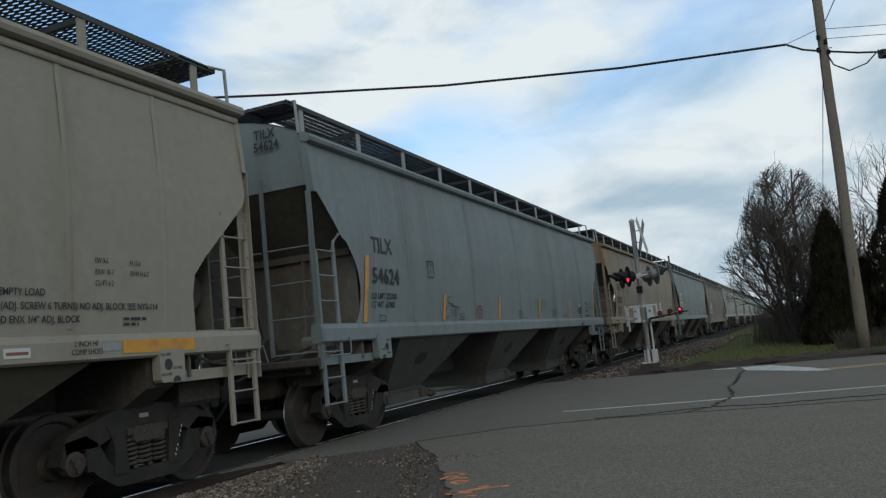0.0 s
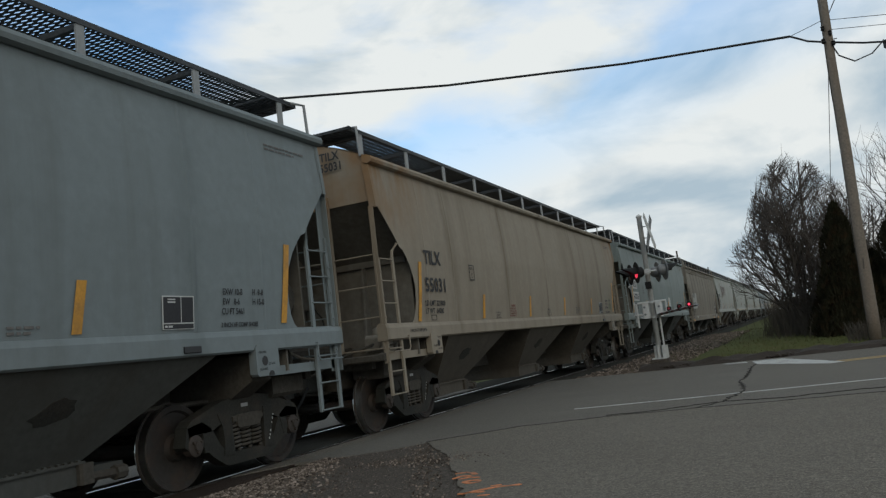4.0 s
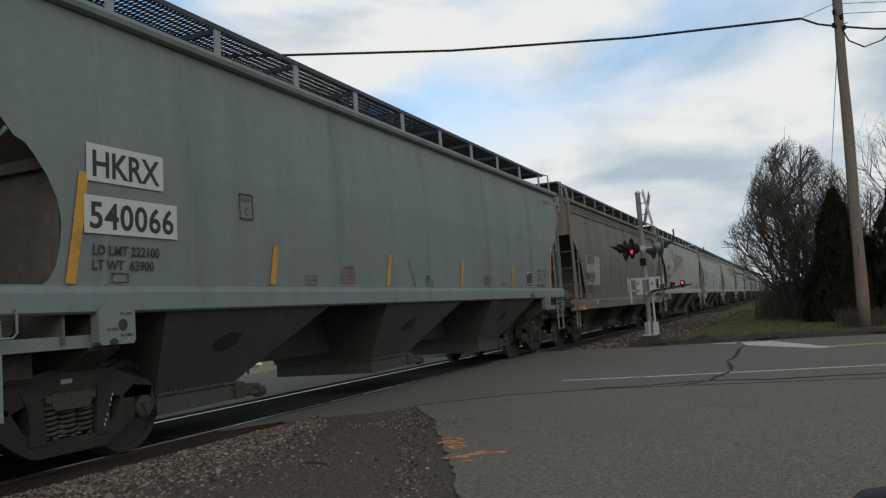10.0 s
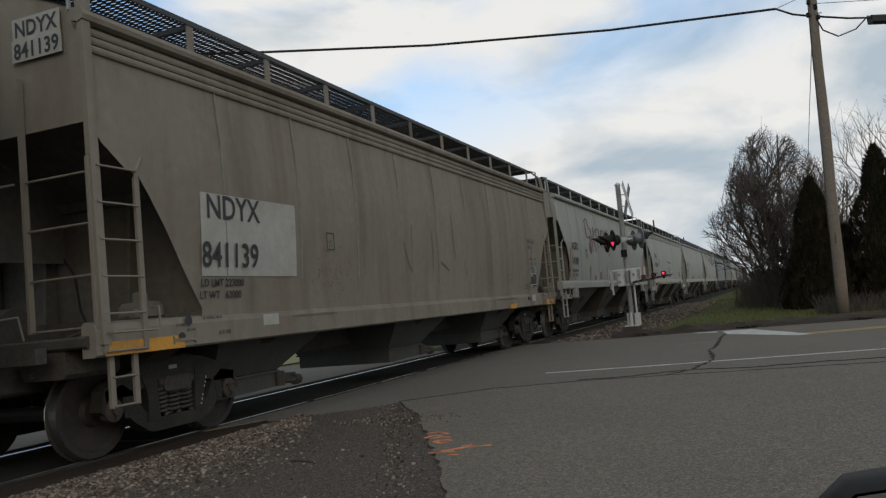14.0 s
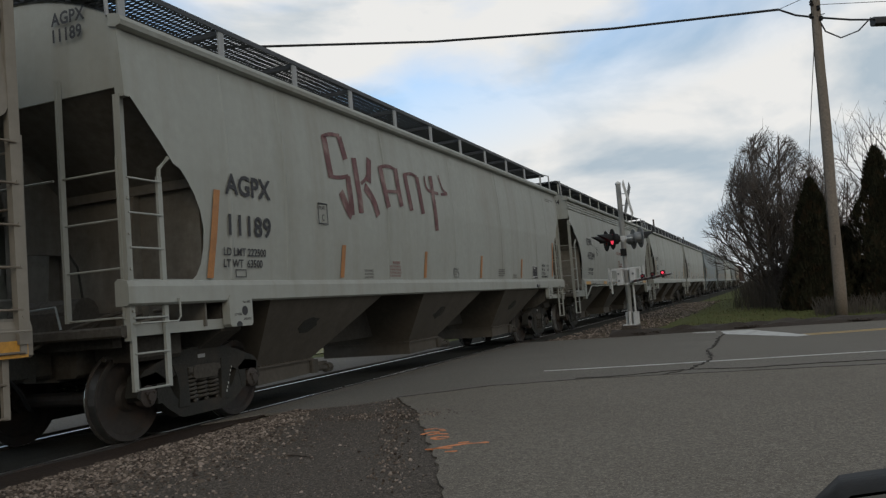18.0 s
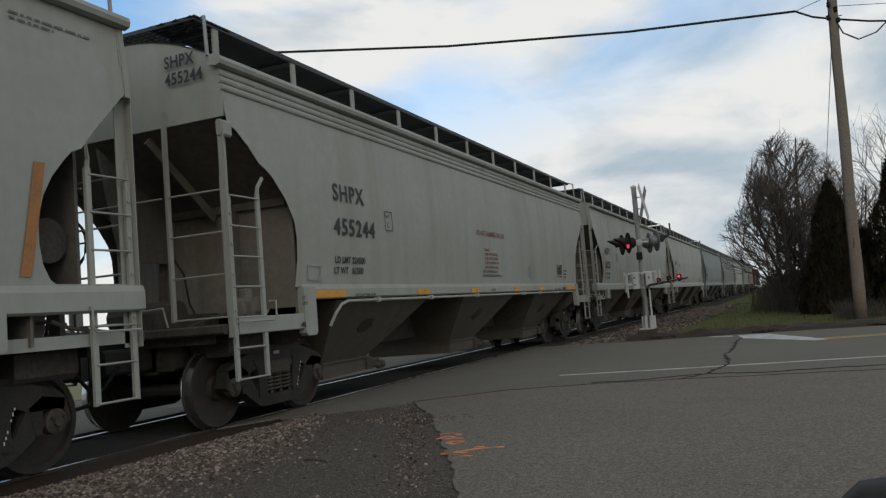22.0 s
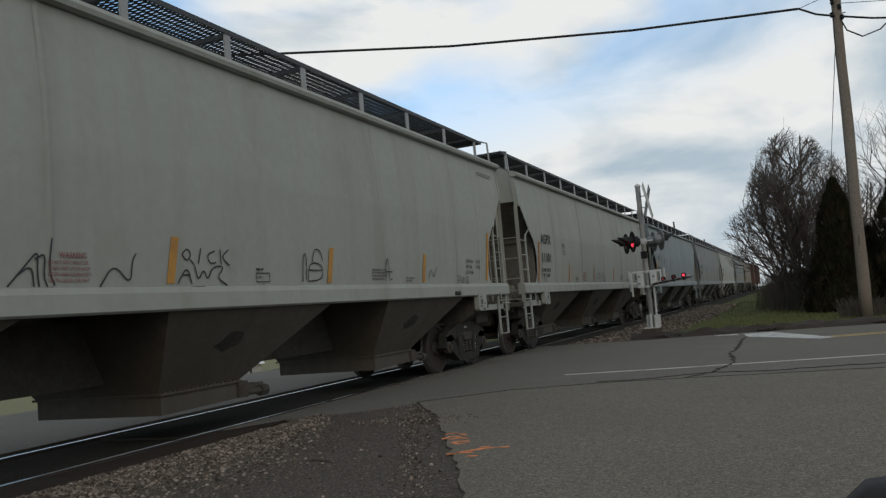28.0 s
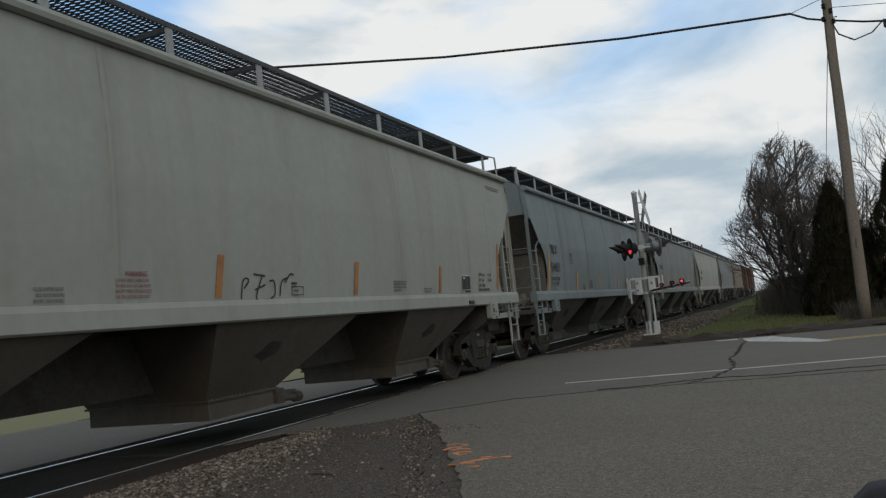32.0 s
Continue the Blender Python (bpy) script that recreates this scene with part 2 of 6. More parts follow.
M_GREY = material("grey_support_paint", (0.26, 0.265, 0.265), 0.6, 0.0, 0.15, 20, 0.05)
M_BLACK = material("black_rubber", (0.014, 0.014, 0.014), 0.7, 0, 0.3, 60, 0.1, spec=0.2)
M_INK = material("black_stencil_paint", (0.025, 0.025, 0.028), 0.6, 0, 0.2, 30, 0.0)
M_FAINT = material("faded_stencil_paint", (0.13, 0.12, 0.11), 0.7, 0, 0.3, 30, 0.0)
M_WHITE = material("white_lettering_panel", (0.50, 0.50, 0.48), 0.6, 0, 0.08, 20, 0.0)
M_PATCH = material("weathered_white_patch", (0.335, 0.33, 0.30), 0.65, 0, 0.15, 8, 0.0, stain=(0.28, 0.26, 0.22))
M_SEAM = material("dirt_in_panel_seam", (0.205, 0.205, 0.188), 0.8, 0, 0.3, 12, 0.05)
M_ORANGE = material("yellow_reflective_tape", (0.55, 0.27, 0.035), 0.5, 0, 0.22, 40, 0.02, stain=(0.25, 0.13, 0.04))
M_CHIP = material("rust_brown_chips", (0.10, 0.075, 0.055), 0.9, 0, 0.3, 30, 0)
M_BROWN_TAPE = material("browned_reflective_tape", (0.34, 0.15, 0.05), 0.55, 0, 0.22, 40, 0.02, stain=(0.18, 0.09, 0.04))
M_OCHRE_TAPE = material("ochre_reflective_tape", (0.42, 0.21, 0.04), 0.55, 0, 0.22, 40, 0.02, stain=(0.26, 0.13, 0.04))
M_RED_TEXT = material("faded_red_stencil", (0.22, 0.085, 0.075), 0.7, 0, 0.3, 30, 0.0)
M_SPRAY = material("maroon_spray_paint", (0.115, 0.045, 0.045), 0.65, 0, 0.45, 9, 0.0, stain=(0.24, 0.17, 0.15))
M_TEAL = material("faded_teal_spray", (0.17, 0.245, 0.235), 0.7, 0, 0.3, 9, 0.0)
M_ASPHALT = paving("worn_asphalt", (0.132, 0.117, 0.096), (0.28, 0.25, 0.21), 0.62, (0.106, 0.092, 0.075))
M_ROAD = paving("grey_road_asphalt", (0.132, 0.12, 0.102), (0.22, 0.205, 0.18), 0.5, (0.106, 0.096, 0.082))
M_OLD = paving("crumbled_asphalt", (0.066, 0.055, 0.045), (0.19, 0.165, 0.14), 0.8, (0.043, 0.035, 0.028))
M_BED = material("dark_ballast_dust", (0.056, 0.055, 0.049), 1.0, 0, 0.4, 40, 0.6, spec=0.0)
M_STONE = material("limestone_gravel", (0.162, 0.138, 0.118), 0.9, 0, 0.4, 9, 0.2, spec=0.1)
stone_nodes, stone_links = M_STONE.node_tree.nodes, M_STONE.node_tree.links
island, each = stone_nodes.new("ShaderNodeNewGeometry"), stone_nodes.new("ShaderNodeMix")
each.data_type, each.blend_type = "RGBA", "MULTIPLY"
each.inputs[0].default_value = 1.0
tint = stone_nodes.new("ShaderNodeValToRGB")
tint.color_ramp.elements[0].color, tint.color_ramp.elements[1].color = (0.25, 0.22, 0.2, 1), (1.9, 1.8, 1.75, 1)
tint.color_ramp.elements.new(0.6).color = (0.8, 0.75, 0.7, 1)
stone_links.new(island.outputs["Random Per Island"], tint.inputs[0])
stone_links.new(stone_nodes["Principled BSDF"].inputs["Base Color"].links[0].from_socket, each.inputs[6])
stone_links.new(tint.outputs[0], each.inputs[7])
stone_links.new(each.outputs[2], stone_nodes["Principled BSDF"].inputs["Base Color"])
M_RUSTDIRT = material("rusty_track_dirt", (0.04, 0.028, 0.021), 0.95, 0, 0.45, 30, 0.5, stain=(0.03, 0.022, 0.018), spec=0.1)
M_TAR = material("tar_crack_filler", (0.046, 0.042, 0.037), 0.9, 0, 0.3, 40, 0.2, spec=0.1)
M_LINE = material("worn_white_road_paint", (0.42, 0.42, 0.40), 0.8, 0, 0.35, 25, 0.1, stain=(0.16, 0.155, 0.15))
M_YLINE = material("worn_yellow_road_paint", (0.36, 0.25, 0.10), 0.8, 0, 0.35, 25, 0.1, stain=(0.14, 0.12, 0.09))
M_MARK = material("orange_utility_paint", (0.55, 0.20, 0.08), 0.8, 0, 0.3, 25, 0.05, stain=(0.12, 0.09, 0.07))
M_SOIL = material("bare_dirt", (0.03, 0.022, 0.016), 0.95, 0, 0.4, 20, 0.5)
M_TURF = material("winter_grass_ground", (0.07, 0.08, 0.026), 0.95, 0, 0.45, 14, 0.5, stain=(0.095, 0.072, 0.036), spec=0.05)
M_STRAW = material("pale_dry_field", (0.125, 0.115, 0.042), 0.95, 0, 0.3, 12, 0.4, stain=(0.12, 0.12, 0.05))
M_BLADE = material("winter_grass_blades", (0.092, 0.094, 0.034), 0.9, 0, 0.5, 3, 0.0)
M_POLE = material("weathered_pole_wood", (0.18, 0.15, 0.12), 0.9, 0, 0.35, 22, 0.3, stain=(0.16, 0.11, 0.075), streak=0.6)
M_BARK = material("grey_brown_bark", (0.085, 0.07, 0.058), 0.95, 0, 0.3, 25, 0.3)
M_TWIG = material("bare_twigs", (0.085, 0.07, 0.06), 0.95, 0, 0.25, 5, 0.0)
M_CEDAR = material("dark_evergreen_foliage", (0.024, 0.023, 0.013), 0.95, 0, 0.5, 4, 0.0, stain=(0.045, 0.026, 0.014), spec=0.05)
M_BRUSH = material("dead_brush", (0.06, 0.05, 0.038), 0.95, 0, 0.35, 6, 0.0)
M_CABLE = material("black_cable", (0.012, 0.012, 0.013), 0.6, 0, 0.1, 20, 0.0)
M_SIGNAL = material("aluminium_signal_paint", (0.46, 0.46, 0.45), 0.45, 0.0, 0.12, 20, 0.03)
M_SIGN = material("sign_back_aluminium", (0.17, 0.175, 0.175), 0.5, 0.3, 0.1, 20, 0.0)
M_HOUSE = material("grey_house_siding", (0.30, 0.29, 0.27), 0.8, 0, 0.1, 20, 0.05)
M_ROOF = material("pale_house_roof", (0.55, 0.54, 0.52), 0.8, 0, 0.15, 10, 0.05)
M_WOOD = material("yellow_post_paint", (0.45, 0.33, 0.08), 0.8, 0, 0.2, 20, 0.05)
M_DARK = material("dark_opening", (0.02, 0.02, 0.022), 0.4, 0, 0.1, 10, 0.0)
M_LAMP = glow("lit_red_signal_lens", (1.0, 0.05, 0.10), 0.95)
M_DIM = glow("dim_red_signal_lens", (0.22, 0.012, 0.02), 0.12)
M_LENS = material("dark_red_signal_lens", (0.12, 0.01, 0.012), 0.25, 0, 0.1, 10, 0.0)
M_GLASS = material("mirror_glass", (0.6, 0.62, 0.64), 0.05, 1.0, 0.02, 10, 0.0)


# ---- mesh building ----
class Shape:
    """Collects vertices and faces of one mesh."""

    def __init__(self):
        self.v, self.f, self.mi = [], [], []

    def add(self, verts, faces, mi=0):
        o = len(self.v)
        self.v += [tuple(p) for p in verts]
        self.f += [tuple(i + o for i in f) for f in faces]
        self.mi += [mi] * len(faces)
        return self

    def box(self, x0, x1, y0, y1, z0, z1, b=0.0, m=None):
        """A box; b bevels its edges along the longest side."""
        if b <= 0:
            vs = [(x, y, z) for x in (x0, x1) for y in (y0, y1) for z in (z0, z1)]
            fs = [(0, 1, 3, 2), (4, 6, 7, 5), (0, 4, 5, 1), (2, 3, 7, 6), (0, 2, 6, 4), (1, 5, 7, 3)]
        else:
            size = (x1 - x0, y1 - y0, z1 - z0)
            k = size.index(max(size))
            lo, hi = (x0, y0, z0), (x1, y1, z1)
            i, j = [(1, 2), (2, 0), (0, 1)][k]
            ring = [(lo[i] + b, lo[j]), (hi[i] - b, lo[j]), (hi[i], lo[j] + b), (hi[i], hi[j] - b),
                    (hi[i] - b, hi[j]), (lo[i] + b, hi[j]), (lo[i], hi[j] - b), (lo[i], lo[j] + b)]
            vs = []
            for e in (lo[k], hi[k]):
                for p, q in ring:
                    c = [0, 0, 0]
                    c[k], c[i], c[j] = e, p, q
                    vs.append(tuple(c))
            fs = [(a, (a + 1) % 8, 8 + (a + 1) % 8, 8 + a) for a in range(8)] + [tuple(range(7, -1, -1)), tuple(range(8, 16))]
        if m is not None:
            vs = [m @ Vector(p) for p in vs]
        return self.add(vs, fs)

    def prism(self, pts, axis, lo, hi):
        """A polygon drawn in the two other axes, drawn out along axis."""
        i, j = [(1, 2), (0, 2), (0, 1)][axis]
        n, vs = len(pts), []
        for e in (lo, hi):
            for p, q in pts:
                c = [0, 0, 0]
                c[axis], c[i], c[j] = e, p, q
                vs.append(tuple(c))
        return self.add(vs, [(a, (a + 1) % n, n + (a + 1) % n, n + a) for a in range(n)] + [tuple(range(n - 1, -1, -1)), tuple(range(n, 2 * n))])

    def tube(self, path, r, sides=6, r_end=None, closed=True):
        """A round bar along a path of points."""
        path = [Vector(p) for p in path]
        vs, n = [], len(path)
        up = Vector((0.31, 0.17, 0.93))
        for a, p in enumerate(path):
            d = (path[min(a + 1, n - 1)] - path[max(a - 1, 0)])
            d = d.normalized() if d.length > 1e-9 else Vector((0, 0, 1))
            u = d.cross(up if abs(d.dot(up)) < 0.95 else Vector((1, 0, 0))).normalized()
            w = d.cross(u)
            rr = r if r_end is None else r + (r_end - r) * a / max(1, n - 1)
            for s in range(sides):
                t = 2 * math.pi * s / sides
                vs.append(p + u * (rr * math.cos(t)) + w * (rr * math.sin(t)))
        fs = [(a * sides + s, a * sides + (s + 1) % sides, (a + 1) * sides + (s + 1) % sides, (a + 1) * sides + s) for a in range(n - 1) for s in range(sides)]
        if closed:
            fs += [tuple(range(sides - 1, -1, -1)), tuple((n - 1) * sides + s for s in range(sides))]
        return self.add(vs, fs)

    def lathe(self, profile, axis=0, sides=24, center=(0, 0, 0)):
        """Turns (along, radius) pairs round an axis."""
        vs, n = [], len(profile)
        i, j = [(1, 2), (2, 0), (0, 1)][axis]
        for s in range(sides):
            t = 2 * math.pi * s / sides
            for a, r in profile:
                c = list(center)
                c[axis] += a
                c[i] += r * math.cos(t)
                c[j] += r * math.sin(t)
                vs.append(tuple(c))
        fs = [(s * n + a, s * n + a + 1, ((s + 1) % sides) * n + a + 1, ((s + 1) % sides) * n + a) for s in range(sides) for a in range(n - 1)]
        return self.add(vs, fs)

    def grid(self, rows):
        """A sheet through rows of points of equal number."""
        n = len(rows[0])
        return self.add([p for r in rows for p in r], [(a * n + b, a * n + b + 1, (a + 1) * n + b + 1, (a + 1) * n + b) for a in range(len(rows) - 1) for b in range(n - 1)])

    def mesh(self, name, mats, smooth=False):
        me = bpy.data.meshes.new(name)
        me.from_pydata([tuple(p) for p in self.v], [], self.f)
        for m in (mats if isinstance(mats, (list, tuple)) else [mats]):
            me.materials.append(m)
        if any(self.mi):
            me.polygons.foreach_set("material_index", self.mi)
        if smooth:
            me.polygons.foreach_set("use_smooth", [True] * len(me.polygons))
        me.update()
        if len(self.f) < 20000:
            bm = bmesh.new()
            bm.from_mesh(me)
            bmesh.ops.recalc_face_normals(bm, faces=bm.faces)
            bm.to_mesh(me)
            bm.free()
        return me


def part(name, shape, mat, parent=None, label="", smooth=False):
    ob = new(name, shape.mesh(name, mat, smooth) if isinstance(shape, Shape) else shape)
    ob.parent = parent
    if label:
        ob["label"] = label
    return ob


def thing(name, label, category, group="", kind="", at=None):
    ob = tagged(new(name), label, category, group, kind)
    ob.empty_display_size = 0.3
    if at is not None:
        ob.matrix_basis = at
    return ob


def setting(name, shape, mat, label="", category="", smooth=False):
    return tagged(part(name, shape, mat, None, "", smooth), label, category, kind="structure")


def bar(p, q, r, sides=6):
    return Shape().tube([p, q], r, sides)


def text_mesh(words, size, mat, space=1.0, squeeze=1.0, bold=0.0):
    """Flat lettering that reads from +x, its lower left corner at the origin, running along +y."""
    cu = bpy.data.curves.new("lettering", "FONT")
    cu.body, cu.size, cu.space_character, cu.offset, cu.extrude = words, size / 0.72, space, bold, 0.0005
    cu.resolution_u = 3
    ob = bpy.data.objects.new("lettering", cu)
    me = bpy.data.meshes.new_from_object(ob)
    bpy.data.objects.remove(ob)
    bpy.data.curves.remove(cu)
    me.transform(Matrix(((0, 0, 1, 0), (squeeze, 0, 0, 0), (0, 1, 0, 0), (0, 0, 0, 1))))
    me.materials.clear()
    me.materials.append(mat)
    me.name = "lettering"
    return me


# ---- ground, roads and track ----
RAIL_X = (-6.29, -7.82)
MID = -7.055


def patch(pts, z, thick=0.03):
    """A flat piece of ground with an outline of points, with its rim."""
    return Shape().prism(pts, 2, z - thick, z)


def wavy(pts, step=0.25, amp=0.05, seed=1):
    """An outline with small irregularities along its sides."""
    rnd, out = random.Random(seed), []
    for (ax, ay), (bx, by) in zip(pts, pts[1:] + pts[:1]):
        n = max(1, int(math.hypot(bx - ax, by - ay) / step))
        for k in range(n):
            t = k / n
            j = amp if k else 0
            out.append((ax + (bx - ax) * t + rnd.uniform(-j, j), ay + (by - ay) * t + rnd.uniform(-j, j)))
    return out


def land(x, y):
    """Height of the open land: level along the track, a low plain beyond it."""
    return -0.05 - 4.95 * min(1.0, max(0.0, (-x - 12.9) / 36.0))


across = [-900, -400, -200, -120, -80, -60, -48.9, -44, -38, -32, -26, -20, -16, -12.9, 0, 900]
setting("ground", Shape().grid([[(x, y, land(x, y)) for x in across] for y in (-300, -100, -40, 0, 20, 40, 80, 160, 400, 1500)]), M_TURF, "flat winter grass and dirt ground", "ground")
# paved lot in which the camera stands, and the road that crosses the track
LOT = [(-0.98, 2.4), (-1.97, 4.58), (-2.5, 5.7), (-3.0, 6.7), (-3.7, 8.1), (-4.56, 9.4), (-3.6, 10.35), (-2.4, 10.72), (-1.42, 10.85), (0.6, 11.0), (3.5, 11.2), (14, 11.9), (14, -14), (-0.4, -14)]
setting("pavement", patch(wavy(LOT, 0.12, 0.03, 3), 0.012), M_ASPHALT, "worn dark grey asphalt lot with gritty surface", "pavement")
ROAD = [(-5.95, 8.3), (-4.9, 8.9), (-4.56, 9.4), (-3.6, 10.35), (-2.4, 10.72), (-1.42, 10.85), (0.6, 11.0), (3.5, 11.2), (60, 15.5), (60, 26.0), (2.0, 21.0), (-1.4, 20.6), (-3.6, 20.2), (-5.95, 20.3)]
setting("road", patch(wavy(ROAD, 0.3, 0.02, 4), 0.0), M_ROAD, "grey asphalt road leading over the crossing", "road")
setting("road_far", patch([(-8.15, 4.0), (-8.15, 20.6), (-11.5, 19.0), (-12.8, 17.5), (-12.8, 14.2), (-11.55, 13.9), (-12.75, 11.4), (-12.9, 6.0), (-12.6, 2.0), (-8.8, 1.0)], 0.0), M_ROAD, "grey asphalt road beyond the track", "road")
setting("crossing_panel", Shape().prism([(-6.38, 7.2), (-6.38, 20.4), (-7.73, 20.4), (-7.73, 7.2)], 2, -0.05, -0.012), M_BED, "dark crossing surface between the rails", "crossing")
setting("crossing_apron", Shape().prism(wavy([(-6.2, 7.6), (-5.9, 8.25), (-5.9, 20.3), (-6.2, 20.3)], 0.5, 0.02), 2, -0.05, 0.001), M_ASPHALT, "asphalt strip beside the rail", "crossing")
setting("shoulder", patch(wavy([(-5.75, -14), (0.5, -14), (0.5, 4.0), (-1.0, 6.5), (-2.5, 8.6), (-3.9, 9.7), (-4.8, 9.6), (-5.6, 9.0)], 0.25, 0.03, 8), -0.006), M_OLD, "crumbled asphalt and dirt shoulder", "shoulder")
setting("ballast_bed", Shape().prism([(-5.5, -60), (-8.7, -60), (-9.6, -60), (-9.6, 420), (-4.6, 420), (-4.6, 21.0), (-5.9, 20.4), (-5.9, 8.2), (-5.5, 7.5)], 2, -0.3, -0.035), M_BED, "dark ballast of the railway track", "ballast")
rail_profile = [(-0.075, -0.17), (0.075, -0.17), (0.075, -0.155), (0.012, -0.13), (0.012, -0.045), (0.037, -0.035), (0.037, -0.006), (0.028, 0.0), (-0.028, 0.0), (-0.037, -0.006), (-0.037, -0.035), (-0.012, -0.045), (-0.012, -0.13), (-0.075, -0.155)]
for k, x in enumerate(RAIL_X):
    w_ = 0.022 if k else 0.012
    rail = setting("rail", Shape().prism([(x + a, b) for a, b in rail_profile], 1, -60, 420), M_WHEEL, "worn steel rail", "rail")
    part("rail_head", Shape().prism([(x - w_ - 0.004, 0.0), (x + w_ + 0.004, 0.0), (x + w_, 0.003), (x - w_, 0.003)], 1, -60, 420), M_TREAD, rail, "polished running surface")
tie = Shape().box(-1.3, 1.3, -0.11, 0.11, -0.2, -0.028, 0.015).mesh("sleeper", M_BED)
track = thing("railway_sleepers", "dark timber sleepers under the rails", "sleepers", kind="stuff")
for k in range(60):
    y = 21.0 + k * 0.55
    ob = part("sleeper", tie, None, track)
    ob.location = (MID, y, 0)

setting("dirt_strip", patch(wavy([(-6.21, -14), (-5.62, -14), (-5.55, 3.0), (-5.6, 6.0), (-5.85, 8.4), (-6.21, 8.4)], 0.2, 0.05, 9), -0.012, 0.02), M_RUSTDIRT, "rust-brown dirt strip beside the rail", "dirt")
# loose gravel beside the track
rnd = random.Random(11)
pebble = []
for k in range(5):
    s = Shape()
    ico = [Vector((math.cos(a) * math.cos(b), math.sin(a) * math.cos(b), math.sin(b) * 0.75)) for b in (-0.9, 0.0, 0.9) for a in [i * 2 * math.pi / 5 + b for i in range(5)]]
    pts = [p * rnd.uniform(0.75, 1.2) for p in ico] + [Vector((0, 0, 0.8))]
    fs = [(r * 5 + i, r * 5 + (i + 1) % 5, (r + 1) * 5 + (i + 1) % 5, (r + 1) * 5 + i) for r in range(2) for i in range(5)] + [(10 + i, 10 + (i + 1) % 5, 15) for i in range(5)]
    pebble.append((pts, fs))


def gravel(name, count, place, lo, hi, label, mat=M_STONE, seed=5):
    r, s = random.Random(seed), Shape()
    for _ in range(count):
        x, y, z = place(r)
        pts, fs = pebble[r.randrange(5)]
        size, turn = r.uniform(lo, hi) * (1.6 if r.random() < 0.06 else 1), Matrix.Rotation(r.uniform(0, 6.3), 3, "Z")
        s.add([turn @ p * size + Vector((x, y, z)) for p in pts], fs)
    return tagged(part(name, s, mat), label, "gravel", kind="stuff")


def strip(r):
    y = r.uniform(1.5, 8.6)
    edge = -5.75 + 0.02 * y
    w = 1.5 * max(0.15, min(1.0, (9.0 - y) / 3.2)) * (1 + 0.5 * noise.noise(Vector((y * 1.3, 4, 0))))
    return (edge + w * abs(r.gauss(0, 0.5)), y, -0.008)


def loose(r):
    y = r.uniform(3.0, 9.5)
    return (r.uniform(-5.5, -4.6 + (9.4 - y) * 0.5), y, -0.008)


def crumbs(r):
    t = r.random()
    u = r.random()
    if u < 0.45:
        return (-4.2 + r.gauss(0, 0.32), 7.9 + r.gauss(0, 0.16), 0.0) if u < 0.3 else (-3.55 + r.gauss(0, 0.22), 7.85 + r.gauss(0, 0.2), 0.012)
    return (-4.56 + 2.2 * t + r.gauss(0, 0.09), 9.3 - 4.6 * t + r.gauss(0, 0.12), 0.002)


def verge(r):
    return (r.uniform(-5.7, -3.3) + r.random() * 0.4, 20.5 + 36 * r.random() ** 1.6, -0.03)


gravel("gravel", 15000, strip, 0.008, 0.021, "pale crushed limestone gravel beside the track")
gravel("gravel", 7000, loose, 0.003, 0.008, "scattered grit on the shoulder", seed=6)
gravel("gravel", 1100, crumbs, 0.004, 0.012, "crumbled stone bits along the pavement edge", M_STONE, seed=7)
gravel("gravel", 6500, verge, 0.014, 0.038, "grey ballast stones beside the far track", seed=9)

# road markings, cracks and paint
def ribbon(pts, w, z, taper=False, seed=2, jit=0.0):
    r, s = random.Random(seed), Shape()
    rows = []
    n = len(pts)
    for a, p in enumerate(pts):
        p0, p1 = Vector(pts[max(0, a - 1)]), Vector(pts[min(n - 1, a + 1)])
        d = (p1 - p0).normalized()
        ww = w * (1 + r.uniform(-jit, jit)) * (0.3 if taper and a in (0, n - 1) else 1)
        rows.append([(p[0] - d.y * ww / 2, p[1] + d.x * ww / 2, z), (p[0] + d.y * ww / 2, p[1] - d.x * ww / 2, z)])
    low = [[(q[0], q[1], z - 0.008) for q in rr] for rr in rows]
    s.grid([[lo[0], hi[0], hi[1], lo[1]] for lo, hi in zip(low, rows)])
    return s


def rough_line(pts, step=0.12, amp=0.03, seed=1):
    r, out = random.Random(seed), []
    for (ax, ay), (bx, by) in zip(pts, pts[1:]):
        n = max(1, int(math.hypot(bx - ax, by - ay) / step))
        out += [(ax + (bx - ax) * k / n + r.uniform(-amp, amp), ay + (by - ay) * k / n + r.uniform(-amp, amp)) for k in range(n)]
    return out + [pts[-1]]


setting("edge_line", ribbon(rough_line([(-3.36, 12.2), (-1.61, 12.42), (1.16, 12.9), (12, 14.3), (50, 19)], 0.3, 0.006), 0.075, 0.006), M_LINE, "thin worn white edge line on the road", "road marking")
setting("stop_line", Shape().prism(wavy([(-1.19, 20.1), (-1.02, 18.9), (0.36, 16.95), (0.62, 17.1), (-0.55, 20.1)], 0.2, 0.02), 2, -0.004, 0.006), M_LINE, "broad worn white stop line", "road marking")
setting("stop_line", Shape().prism(wavy([(-1.85, 20.25), (-1.32, 20.15), (-1.27, 19.8), (-1.7, 19.92)], 0.2, 0.03, 6), 2, -0.004, 0.006), M_LINE, "worn scrap of the white stop line", "road marking")
for k in range(2):
    setting("centre_line", ribbon([(0.55 - 0.1 * k, 17.15 + 0.28 * k), (1.7, 17.5 + 0.28 * k), (12, 18.6 + 0.28 * k), (50, 22.7 + 0.28 * k)], 0.11, 0.006), M_YLINE, "worn yellow centre line", "road marking")
